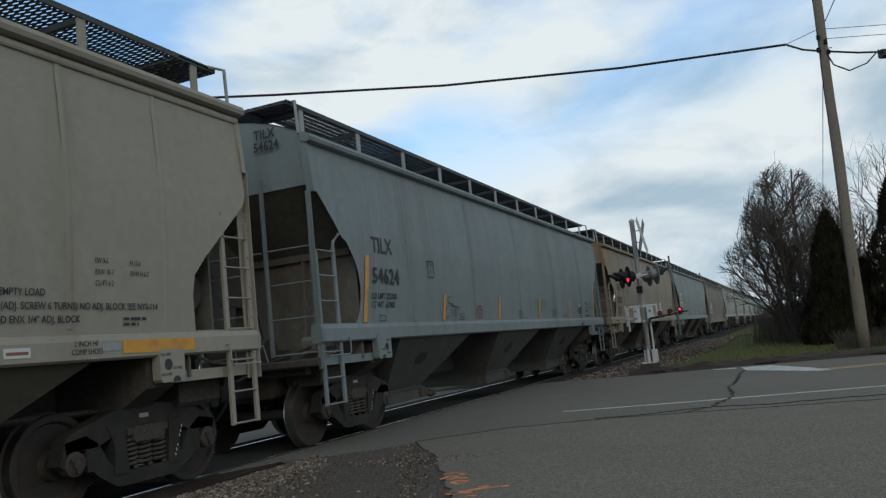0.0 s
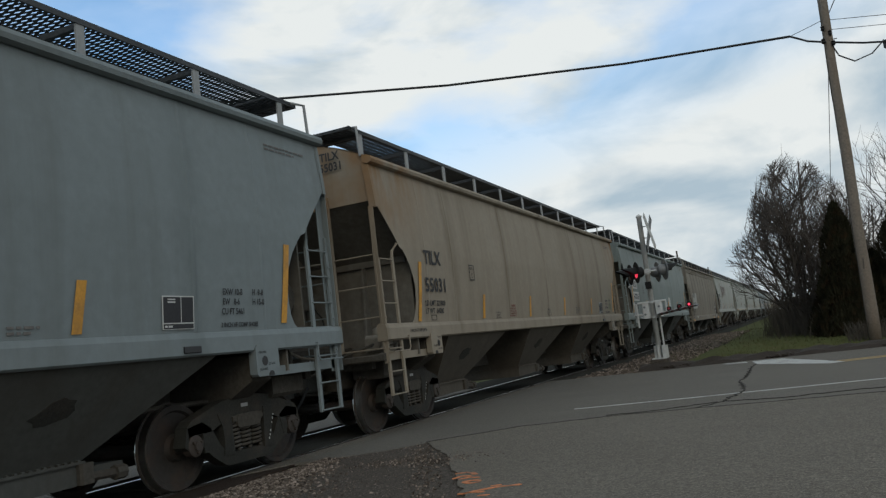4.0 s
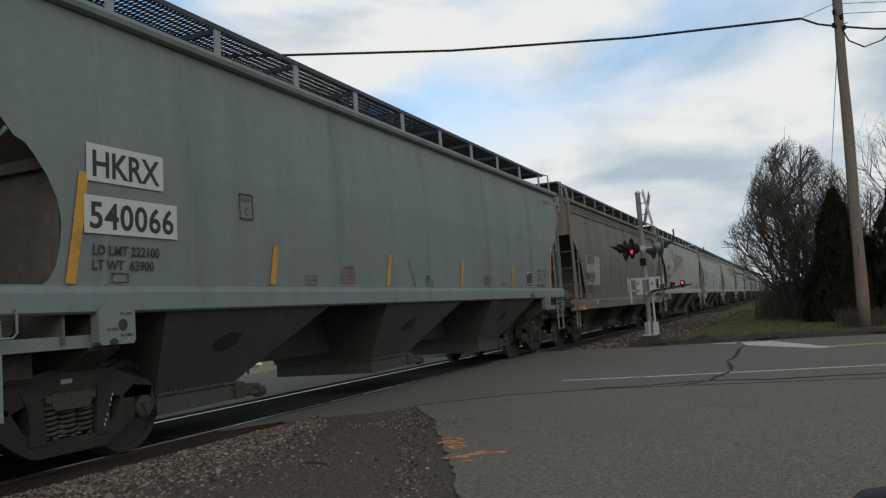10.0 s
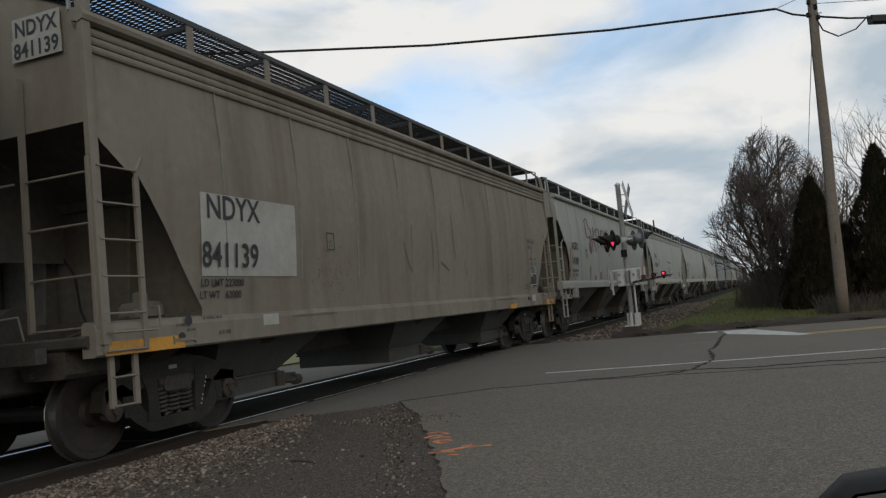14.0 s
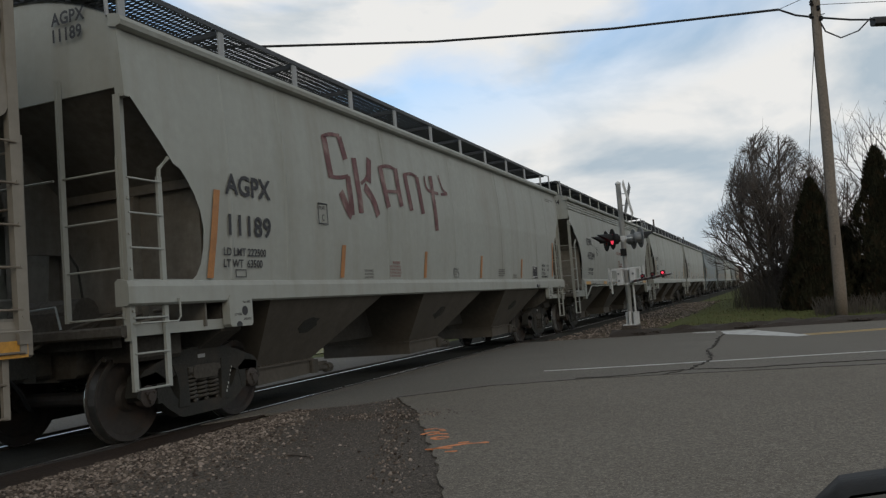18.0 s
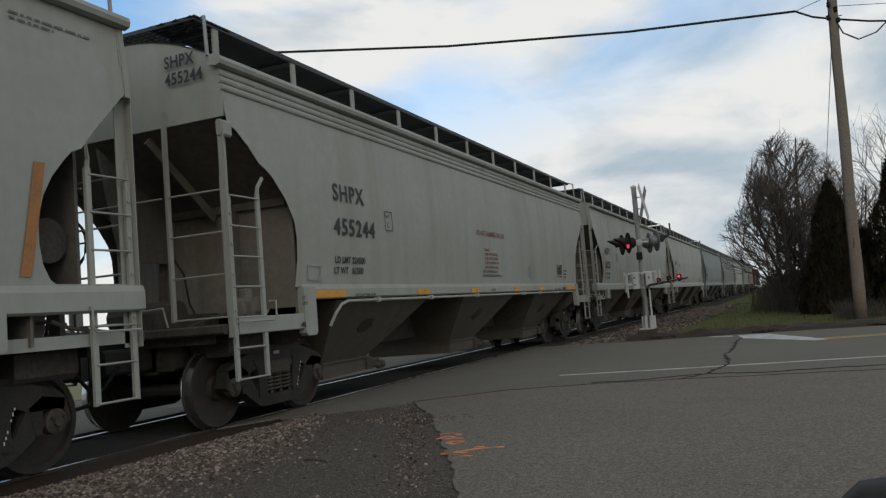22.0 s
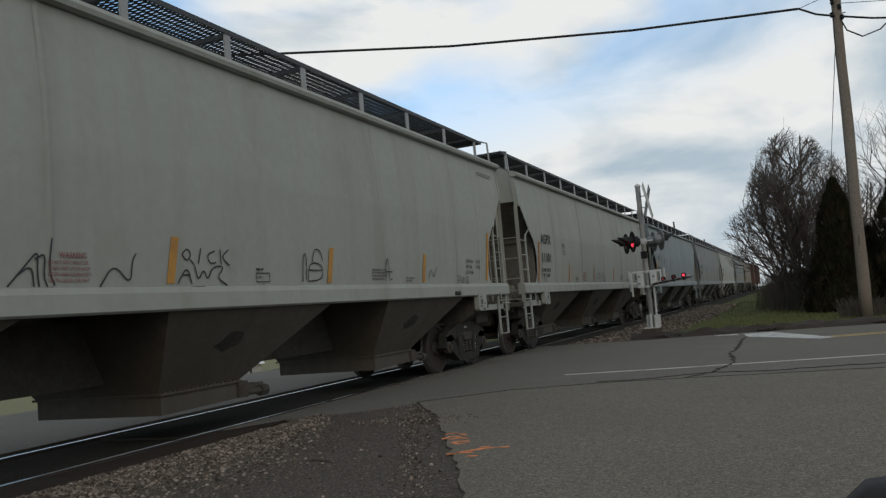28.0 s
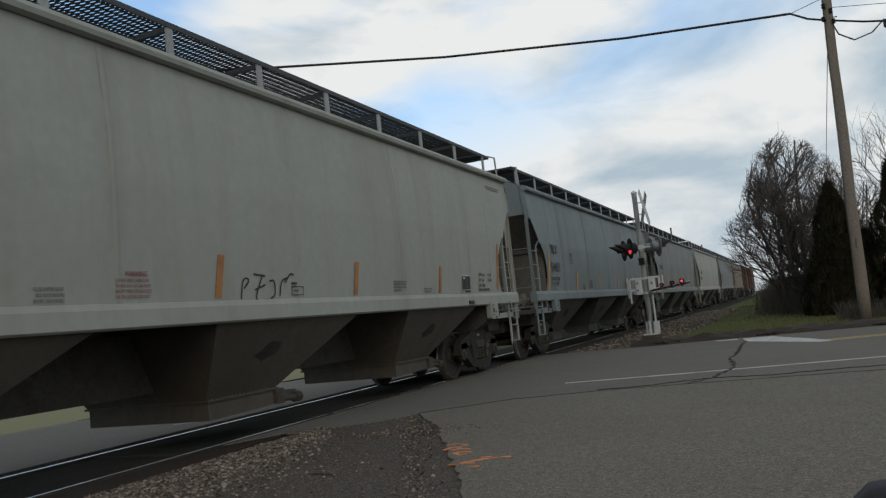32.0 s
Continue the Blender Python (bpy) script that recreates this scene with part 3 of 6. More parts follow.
setting("pavement_seam", ribbon(rough_line([(-4.56, 9.4), (-3.6, 10.35), (-2.4, 10.72), (-1.42, 10.85), (0.6, 11.0), (3.5, 11.2), (13, 11.9)], 0.15, 0.02, 5), 0.035, 0.016, jit=0.5), M_TAR, "dark seam between lot and road", "crack")
for pts, w in (([(-1.45, 10.9), (-1.12, 11.5), (-1.1, 11.9), (-0.95, 12.5), (-0.98, 13.4), (-1.1, 14.6), (-1.05, 16.2), (-1.1, 17.6), (-1.05, 19.0)], 0.024), ([(-1.12, 11.5), (-0.4, 11.35), (0.4, 11.6), (1.4, 11.7), (4, 12.1)], 0.028), ([(-2.6, 10.9), (-1.9, 11.05), (-1.2, 11.5)], 0.022)):
    setting("tar_crack", ribbon(rough_line(pts, 0.1, 0.04, int(w * 900)), w, 0.009, True, 3, 0.5), M_TAR, "tar-filled road crack", "crack")
marks = thing("utility_marks", "sprayed orange utility marks on the asphalt", "paint mark")
def around(c, rx, ry, a0, a1, n=14):
    return [(c[0] + rx * math.cos(radians(a0 + (a1 - a0) * k / n)), c[1] + ry * math.sin(radians(a0 + (a1 - a0) * k / n))) for k in range(n + 1)]
for pts in ([(-2.62, 5.93), (-2.52, 6.06), (-2.4, 6.16), (-2.22, 6.21)], [(-2.66, 5.93), (-2.55, 5.98), (-2.45, 5.98)], [(-2.48, 6.2), (-2.4, 6.24)], [(-2.45, 5.83), (-2.36, 5.86)],
            [(-3.0, 6.62), (-2.95, 6.74), (-2.86, 6.72)], [(-3.08, 6.88), (-2.98, 6.92), (-2.9, 6.86), (-2.84, 6.78)], [(-2.92, 6.58), (-2.85, 6.66), (-2.74, 6.62)], around((-2.74, 6.44), 0.07, 0.06, 0, 360)):
    part("paint_stroke", ribbon(rough_line(pts, 0.03, 0.006, 3), 0.04, 0.0165, True, 4, 0.4), M_MARK, marks)

# ---- verge, lawn and field ----
def lawn_z(x, y):
    return 0.10 + 0.06 * noise.noise(Vector((x * 0.3, y * 0.3, 0))) + max(0, min(0.25, (y - 24) * 0.02))

rows = []
for j in range(26):
    y = 21.2 + j * 1.1
    rows.append([(x0 + (0.25 * math.sin(j * 2.1) if i == 0 else 0), y + (0.12 * noise.noise(Vector((i * 0.9, 3, 1))) if j == 0 else 0), lawn_z(x0, y) if 0 < i else -0.06) for i, x0 in enumerate([-3.3 + 0.05 * j] + [-2.6 + 0.05 * j + 1.0 * k for k in range(24)])])
rows.insert(0, [(p[0], p[1] - 0.35, -0.04) for p in rows[0]])
setting("lawn", Shape().grid(rows), M_TURF, "short patchy winter lawn", "lawn", True)
s, r = Shape(), random.Random(4)
for _ in range(9000):
    x, y = r.uniform(-2.3, 9), 21.6 + 20 * r.random() ** 1.4
    z, a, h = lawn_z(x, y) - 0.01, r.uniform(0, 6.28), r.uniform(0.03, 0.09)
    w, lean = 0.012, r.uniform(-0.04, 0.04)
    s.add([(x - w * math.cos(a), y - w * math.sin(a), z), (x + w * math.cos(a), y + w * math.sin(a), z), (x + lean, y + lean, z + h)], [(0, 1, 2)])
tagged(part("grass", s, M_BLADE), "short green and yellowed grass blades", "grass", kind="stuff")
s, r = Shape(), random.Random(14)
for k in range(1500):
    t = r.random()
    x = -3.4 + 9 * t
    y = 21.05 + 0.35 * noise.noise(Vector((x * 0.8, 0, 0))) + r.uniform(-0.2, 0.35) + 0.04 * x
    pts, fs = pebble[r.randrange(5)]
    size = r.uniform(0.02, 0.075)
    s.add([Vector((p.x * size * 1.6, p.y * size * 1.3, p.z * size)) + Vector((x, y, 0.04)) for p in pts], fs)
s.grid([[(x, 20.62 + 0.035 * x + dy + 0.1 * noise.noise(Vector((x * 0.9, 7, 0))), -0.02 + dz * (1 + 0.8 * noise.noise(Vector((x * 1.7, dy * 4, 3))))) for dy, dz in ((0.0, 0.0), (0.12, 0.08), (0.28, 0.14), (0.5, 0.15), (0.75, 0.10), (1.1, 0.04))] for x in [-3.9 + 0.12 * i for i in range(90)]])
tagged(part("dirt_bank", s, M_SOIL), "dark clods of turned dirt along the road edge", "dirt", kind="stuff")
setting("field", Shape().grid([[(x, y, land(x, y) + 0.03 + 0.03 * noise.noise(Vector((x * 0.3, y * 0.3, 5)))) for x in (-190, -120, -90, -70, -58, -48.9, -44, -38, -32, -26, -20, -16, -14, -12.95)] for y in [-60 + 6 * q for q in range(60)]]), M_STRAW, "pale dry grass field beyond the track", "field", True)
setting("road_paint", ribbon([(-8.95, 9.86), (-8.58, 10.12)], 0.05, 0.006), M_LINE, "short worn white paint mark", "road marking")

stick = thing("stick", "small dark broken twig lying on the shoulder", "stick")
part("twig", Shape().tube([(-3.87, 5.80, 0.003), (-3.78, 5.79, 0.008), (-3.70, 5.77, 0.004), (-3.6, 5.74, 0.006)], 0.011, 5, 0.006), M_BARK, stick)
part("side_twig", Shape().tube([(-3.74, 5.78, 0.005), (-3.71, 5.82, 0.008)], 0.006, 4), M_BARK, stick)


# ---- freight cars ----
WHEEL_R = 0.457


def side_x(z):
    for (z0, x0), (z1, x1) in zip(PROFILE, PROFILE[1:]):
        if z <= z1:
            return x0 + (x1 - x0) * max(0, (z - z0)) / (z1 - z0)
    return PROFILE[-1][1]


PROFILE = [(1.2, 1.47), (1.6, 1.49), (2.1, 1.525), (2.8, 1.55), (3.5, 1.525), (4.12, 1.46)]
KINDS = {  # half length, cutout of the side sheet as (z, half length there), sill top and bottom, ribs under the eave
    "round": dict(half=8.52, cut=[(1.58, 7.72), (1.66, 7.6), (1.78, 7.53), (1.95, 7.49), (2.15, 7.48), (2.35, 7.53), (2.52, 7.62), (2.68, 7.75), (2.76, 7.83), (2.80, 7.93), (2.86, 7.98), (3.0, 8.1), (3.18, 8.27), (3.37, 8.45), (3.42, 8.5), (4.12, 8.52)], sill=(1.37, 1.6), ribs=0, truck=7.06, pad=(6.72, 7.14), x=1.455, rung=0.46),
    "ribbed": dict(half=8.05, cut=[(1.27, 6.64), (1.38, 6.63), (1.55, 6.75), (1.74, 6.88), (2.2, 7.17), (2.5, 7.38), (2.68, 7.52), (2.74, 7.7), (2.95, 7.97), (3.05, 8.03), (4.12, 8.05)], sill=(0.99, 1.28), ribs=3, truck=6.65, pad=(6.83, 7.17), x=1.53, rung=0.5),
    "sloped": dict(half=8.36, cut=[(1.56, 7.43), (1.95, 7.39), (2.15, 7.42), (2.35, 7.6), (2.9, 8.2), (3.0, 8.3), (3.1, 8.34), (4.12, 8.36)], sill=(1.34, 1.56), ribs=1, truck=7.1, pad=(6.83, 7.17), x=1.48, rung=0.42),
    "smooth": dict(half=8.46, cut=[(1.58, 7.22), (1.9, 7.17), (2.2, 7.17), (2.4, 7.22), (2.65, 7.39), (2.9, 7.65), (2.98, 7.78), (3.03, 7.89), (3.2, 8.06), (3.36, 8.28), (3.42, 8.42), (4.12, 8.46)], sill=(1.42, 1.6), ribs=3, truck=7.1, pad=(7.0, 7.24), x=1.5, rung=0.54),
}


def wheelset():
    s = Shape()
    for d in (1, -1):
        prof = [(-0.065 * d, 0.0), (-0.065 * d, 0.12), (-0.02 * d, 0.13), (-0.005 * d, 0.36), (-0.045 * d, 0.385), (-0.062 * d, 0.40), (-0.062 * d, 0.478), (-0.045 * d, 0.484), (-0.03 * d, 0.462), (0.055 * d, WHEEL_R - 0.004), (0.065 * d, 0.445), (0.065 * d, 0.392), (0.03 * d, 0.37), (0.02 * d, 0.15), (0.075 * d, 0.125), (0.075 * d, 0.0)]
        s.lathe(prof, 0, 36, (0.765 * d, 0, 0))
    s.tube([(-1.08, 0, 0), (1.08, 0, 0)], 0.078, 10)
    me = s.mesh("wheelset", [M_WHEEL, M_TREAD])
    for p in me.polygons:
        r = math.hypot(p.center.y, p.center.z)
        if r > 0.44 and abs(p.normal.x) < 0.6:
            p.material_index = 1
    return me


def truck(parent, y):
    """A two-axle truck at y: two cast side frames with springs and bearings, and a bolster between them."""
    t = new("truck")
    t.parent, t.location, t.empty_display_size = parent, (0, y, 0), 0.2
    part("bolster", Shape().box(-1.11, 1.11, -0.21, 0.21, 0.55, 0.70, 0.03), M_UNDER, t)
    for d in (1, -1):
        x0, x1 = (0.92 * d, 1.08 * d) if d > 0 else (1.08 * d, 0.92 * d)
        s = Shape()
        # upper and lower members with the windows between them
        s.prism([(-0.98, 0.56), (-0.62, 0.57), (-0.34, 0.68), (0.34, 0.68), (0.62, 0.57), (0.98, 0.56), (1.0, 0.66), (0.93, 0.72), (0.70, 0.79), (0.44, 0.87), (0.2, 0.9), (-0.2, 0.9), (-0.44, 0.87), (-0.70, 0.79), (-0.93, 0.72), (-1.0, 0.66)], 0, x0, x1)
        s.prism([(-0.78, 0.44), (-0.62, 0.30), (-0.44, 0.19), (-0.36, 0.165), (0.36, 0.165), (0.44, 0.19), (0.62, 0.30), (0.78, 0.44), (0.74, 0.60), (0.60, 0.58), (0.50, 0.42), (0.42, 0.34), (0.3, 0.30), (-0.3, 0.30), (-0.42, 0.34), (-0.50, 0.42), (-0.60, 0.58), (-0.74, 0.60)], 0, x0 + 0.004, x1 - 0.004)
        for k in (-1, 1):
            s.prism([(k * 0.27, 0.28), (k * 0.45, 0.28), (k * 0.43, 0.45), (k * 0.45, 0.6), (k * 0.52, 0.74), (k * 0.30, 0.74)], 0, x0 - 0.012, x1 + 0.012)
            s.prism([(k * 0.68, 0.36), (k * 0.62, 0.6), (k * 0.76, 0.69), (k * 1.0, 0.65), (k * 1.05, 0.46), (k * 1.0, 0.42), (k * 0.98, 0.56), (k * 0.76, 0.57), (k * 0.75, 0.36)], 0, x0, x1)
        frame_part = part("side_frame", s, M_STEEL, t, "dark cast steel side frame")
        for k in (-0.19, 0.0, 0.19):
            path = [((0.99 * d) + 0.088 * math.cos(a), k + 0.088 * math.sin(a), 0.31 + 0.27 * a / (2 * math.pi * 6)) for a in [i * math.pi / 4 for i in range(49)]]
            part("spring", Shape().tube(path, 0.02, 5), M_UNDER, frame_part, "dark coil spring", True)
        for k in (-0.89, 0.89):
            s = Shape().lathe([(0, 0.0), (0, 0.115), (0.085 * d, 0.112), (0.095 * d, 0.09), (0.10 * d, 0.05), (0.125 * d, 0.045), (0.125 * d, 0.0)], 0, 16, (1.0 * d, k, WHEEL_R))
            for a in range(3):
                s.lathe([(0.1 * d, 0.016), (0.125 * d, 0.016), (0.125 * d, 0.0)], 0, 6, (1.0 * d, k + 0.068 * math.cos(a * 2.09 + 0.5), WHEEL_R + 0.068 * math.sin(a * 2.09 + 0.5)))
            part("bearing_cap", s, M_CAP, frame_part, "round roller bearing end cap with bolts")
        part("wedge_block", Shape().box(min(1.0 * d, 1.1 * d), max(1.0 * d, 1.1 * d), -0.27, 0.27, 0.6, 0.7, 0.03), M_UNDER, frame_part, "bolster end over the springs")
        mark, rr = Shape(), random.Random(int(y * 10))
        for n in range(7):
            if n != 3:
                mark.box(min(1.0935 * d, 1.0955 * d), max(1.0935 * d, 1.0955 * d), 0.36 + 0.018 * n, 0.372 + 0.018 * n, 0.34 + 0.045 * n, 0.34 + 0.045 * n + rr.uniform(0.02, 0.032))
        part("frame_stencil", mark, M_WHITE, frame_part, "small white stencil marks")
        part("frame_tag", Shape().box(min(1.081 * d, 1.087 * d), max(1.081 * d, 1.087 * d), -0.1, 0.02, 0.775, 0.815), M_GREY, frame_part, "pale metal tag")
    for k in (-0.39, 0.39):
        part("brake_beam", Shape().box(-0.7, 0.7, k - 0.03, k + 0.03, 0.36, 0.44), M_STEEL, t)
    return t


def ladder(parent, mat, posts, z0, z1, step, name="ladder", tops=(None, None)):
    """Two uprights and its rungs; posts are two (x, y) places."""
    (ax, ay), (bx, by) = posts
    s = Shape()
    for (x, y), top in zip(posts, tops):
        s.box(x - 0.016, x + 0.016, y - 0.03, y + 0.03, z0, top or z1 + 0.05)
    lad = part(name, s, mat, parent)
    n = int((z1 - z0) / step + 0.5)
    rung = bar((0, 0, 0), (bx - ax, by - ay, 0), 0.011, 6).mesh("rung", mat)
    for k in range(n + 1):
        ob = part("rung", rung, None, lad)
        ob.location = (ax + (0.02 if ax > 0 else 0), ay, z0 + 0.015 + k * step)
    return lad


def hopper_car(kind, paint, bay, label):
    """A three-bay covered hopper: origin on the rail top at its middle, long way along y."""
    P, B, k = PAINT[paint], M_BAY[bay], KINDS[kind]
    half, cut, (s0, s1), ribs = k["half"], k["cut"], k["sill"], k["ribs"]
    car = thing("hopper_car", label, "freight car", "hopper cars of the train")
    body = []
    # side sheets, bowed, with panel seams
    for d in (1, -1):
        rows = []
        for z, y1 in cut:
            rows.append([(d * (side_x(z) + 0.006 * noise.noise(Vector((0.35 * i, z * 0.45, half + d))) - 0.005), -y1 + 2 * y1 * i / 60, z) for i in range(61)])
        body.append(part("side_sheet", Shape().grid(rows), P, car, smooth=True))
        zs = [max(1.62, min(z for z, y1 in cut if True)), 2.1, 2.5, 2.9, 3.3, 3.7, 4.06]
        for y in [-6.2 + 1.55 * i for i in range(9)] if kind == "ribbed" else [] if kind == "smooth" else [-7.0, -5.85, -2.92, 0.0, 2.92, 5.85, 7.0]:
            s = Shape().grid([[(d * (side_x(z) - 0.006), y - (0.01 if kind == "ribbed" else 0.04), z), (d * (side_x(z) + (0.008 if kind == "ribbed" else 0.0015)), y - 0.006, z), (d * (side_x(z) + (0.008 if kind == "ribbed" else 0.0015)), y + 0.006, z), (d * (side_x(z) - 0.006), y + (0.01 if kind == "ribbed" else 0.04), z)] for z in zs])
            seam = part("seam", s, M_SEAM if kind == "ribbed" else P, car, "welded panel seam")
            if kind != "ribbed":
                body.append(seam)
        # top chord, ribs, side sill
        s = Shape().prism([(d * x, z) for x, z in ((1.40, 4.08), (1.49, 4.055), (1.545, 4.075), (1.56, 4.12), (1.545, 4.165), (1.49, 4.19), (1.40, 4.2))], 1, -half - 0.06, half + 0.06)
        body.append(part("top_chord", s, P, car))
        for i in range(ribs):
            z = 4.0 - 0.085 * i
            body.append(part("rib", Shape().prism([(d * x, zz) for x, zz in ((side_x(z) - 0.01, z - 0.04), (side_x(z) + 0.016, z - 0.033), (side_x(z) + 0.026, z - 0.012), (side_x(z) + 0.026, z + 0.012), (side_x(z) + 0.016, z + 0.033), (side_x(z) - 0.01, z + 0.04))], 1, -half, half), P, car))
        s = Shape().prism([(d * x, z) for x, z in ((1.36, s0), (1.50, s0), (1.525, s0 + 0.02), (1.525, s1 - 0.05), (1.505, s1 + 0.005), (1.40, s1 + 0.03), (1.36, s1))], 1, *((-7.12, 7.12) if kind == "smooth" else (-half - 0.1, half + 0.1)))
        body.append(part("side_sill", s, P, car))
        if kind == "smooth":
            body.append(part("air_pipe", Shape().tube([(d * 1.46, -6.42, s0 - 0.36), (d * 1.52, -6.36, s0 - 0.2), (d * 1.55, -6.24, s0 - 0.08), (d * 1.55, -6.05, s0 - 0.04), (d * 1.55, 6.4, s0 - 0.04)], 0.022, 6), P, car, "train line pipe along the sill"))
            for y in (-5.2, -3.3, -1.1, 1.9, 3.2, 4.7):
                body.append(part("pipe_clamp", Shape().box(min(d * 1.51, d * 1.59), max(d * 1.51, d * 1.59), y - 0.045, y + 0.045, s0 - 0.075, s0 - 0.002, 0.012), P, car))
        pa, pb = k["pad"]
        pm = (pa + pb) / 2
        for e in (-1, 1):
            s = Shape().prism([(e * (pb - 0.03), 1.09), (e * (pa + 0.03), 1.09), (e * pa, 1.12), (e * pa, s0 + 0.04), (e * (pa + 0.03), s0 + 0.07), (e * (pb - 0.03), s0 + 0.07), (e * pb, s0 + 0.04), (e * pb, 1.12)], 0, *sorted((d * 1.44, d * 1.54)))
            if kind == "smooth":
                s = Shape().prism([(e * 7.08, 0.97), (e * 6.9, 0.97), (e * 6.86, 1.01), (e * 6.86, s1 - 0.02), (e * 7.13, s1 - 0.02), (e * 7.13, 1.01)], 0, *sorted((d * 1.44, d * 1.545)))
                slot = part("jacking_bar", Shape().box(min(d * 1.49, d * 1.525), max(d * 1.49, d * 1.525), min(e * 7.13, e * 8.42), max(e * 7.13, e * 8.42), 1.06, 1.25, 0.01), P, car)
                body.append(slot)
            pad = part("jacking_pad", s, P, car)
            body.append(pad)
            part("lift_hole", Shape().lathe([(d * 0.001, 0.0), (d * 0.001, 0.055)], 0, 14, (d * 1.542, e * (pm - 0.06), 1.26)), M_DARK, pad, "round lifting hole")
            part("jack_hole", Shape().prism([(e * (pm + a), z) for a, z in ((0.1, 1.091), (0.1, 1.12), (0.07, 1.145), (0.03, 1.145), (0.0, 1.12), (0.0, 1.091))], 0, *sorted((d * 1.5405, d * 1.543))), M_DARK, pad, "half-round notch")
            if d > 0 and kind == "smooth":
                for words, zz in (("LIFT", 1.42), ("HERE", 1.35)):
                    t_ = part("pad_lettering", text_mesh(words, 0.045, M_INK, 1.0, 0.8), None, pad, words.lower())
                    t_.location = (1.5475, e * pm - 0.06, zz)
            elif d > 0:
                for words, yy, zz in (("PULL HERE", pm - 0.16, 1.345), ("LIFT HERE", pm, 1.21), ("JACK HERE", pm - 0.16, 1.155)):
                    t_ = part("pad_lettering", text_mesh(words, 0.028, M_INK, 1.0, 0.75), None, pad, words.lower())
                    t_.location = (1.5425, yy if e > 0 else -yy - 0.13, zz)
            s = Shape().prism([(e * 7.1, 1.08), (e * (half + 0.06), 1.08), (e * (half + 0.06), 1.19), (e * 7.1, 1.19)], 0, *sorted((d * 1.36, d * 1.42)))
            if kind != "smooth":
                body.append(part("step_sill", s, P, car))
            # ladders: one on the side, one on the end, with a corner post up to the eave
            lx, yb = k["x"], e * half
            yi = yb - e * k["rung"]
            body.append(ladder(car, P, ((d * lx, yb), (d * lx, yi)), 1.02 if kind == "ribbed" else 0.56, 2.65, 0.338, "side_ladder", (2.6, 2.66)))
            body += list(body[-1].children)
            if kind == "ribbed":
                body.append(ladder(car, P, ((d * 1.46, yb - e * 0.12), (d * 1.46, yb - e * 0.42)), 0.52, 0.8, 0.26, "sill_step", (1.02, 1.02)))
                body += list(body[-1].children)
            kink = [(lx, yi, 2.64), (lx + 0.01, yi, 2.74), (min(1.53, lx + 0.07), yi - e * 0.08, 2.86)]
            body.append(part("ladder_bracket", Shape().tube([(d * x, y, z) for x, y, z in kink], 0.024, 6), P, car, "bent ladder bracket"))
            if kind == "ribbed":
                lean = Shape().add([(d * (lx - 0.03 * q) + ox, yb + oy, 1.1 if not q else 4.1) for q in (0, 1) for ox, oy in ((-0.03, -0.05), (0.03, -0.05), (0.03, 0.05), (-0.03, 0.05))], [(0, 1, 2, 3), (7, 6, 5, 4), (0, 4, 5, 1), (1, 5, 6, 2), (2, 6, 7, 3), (3, 7, 4, 0)])
                lean.add([(d * x + ox, yb + oy, z) for x, z in ((1.50, 4.1), (1.46, 4.46), (1.2, 4.70)) for ox, oy in ((-0.03, -0.05), (0.03, -0.05), (0.03, 0.05), (-0.03, 0.05))], [(a + b, a + (b + 1) % 4, a + 4 + (b + 1) % 4, a + 4 + b) for a in (0, 4) for b in range(4)])
            else:
                # an angle iron: one leg along the car, one across it
                lean = Shape().box(*sorted((d * (lx - 0.045), d * (lx - 0.035))), yb - 0.07, yb + 0.07, 1.04, 3.40)
                lean.box(*sorted((d * (lx - 0.045), d * (lx + 0.045))), *sorted((yb + e * 0.06, yb + e * 0.07)), 1.04, 3.40)
                if kind != "smooth":
                    edge = [(d * (side_x(z) + 0.006), z) for z in (3.38, 3.6, 3.85, 4.1)]
                    body.append(part("corner_flange", Shape().prism(edge + [(x - d * 0.11, z) for x, z in reversed(edge)], 1, *sorted((e * (half - 0.03), e * (half + 0.035)))), P, car))
                else:
                    lean.box(*sorted((d * (lx - 0.03), d * (lx + 0.035))), *sorted((yb - e * 0.1, yb + e * 0.09)), 3.26, 3.44, 0.02)
            body.append(part("corner_post", lean, P, car))
            for z in (1.32, 1.72, 2.06, 2.4):
                body.append(part("ladder_bolt", Shape().lathe([(0, 0.0), (0, 0.02), (d * 0.014, 0.016), (d * 0.014, 0.0)], 0, 6, (d * (lx + 0.017), yb, z)), P, car))
            body.append(ladder(car, P, ((d * 0.71, yb + e * 0.05), (d * (lx - 0.02), yb + e * 0.05)), 1.25, 2.65, 0.467, "end_ladder", (3.66, 2.8)))
            body += list(body[-1].children)
            body.append(part("grab_iron", Shape().tube([(d * lx, yb, 1.2), (d * (lx + 0.1), yb, 1.2), (d * (lx + 0.1), yi - e * 0.06, 1.2), (d * (lx + 0.1), yi - e * 0.1, 1.24), (d * (lx + 0.1), yi - e * 0.1, 1.42), (d * lx, yi - e * 0.1, 1.42)], 0.011, 5), P, car))
    # ends, slope sheets and roof
    arc = [(1.46 - 2.92 * i / 16, 4.18 + 0.40 * (1 - (1 - i / 8) ** 2)) for i in range(17)]
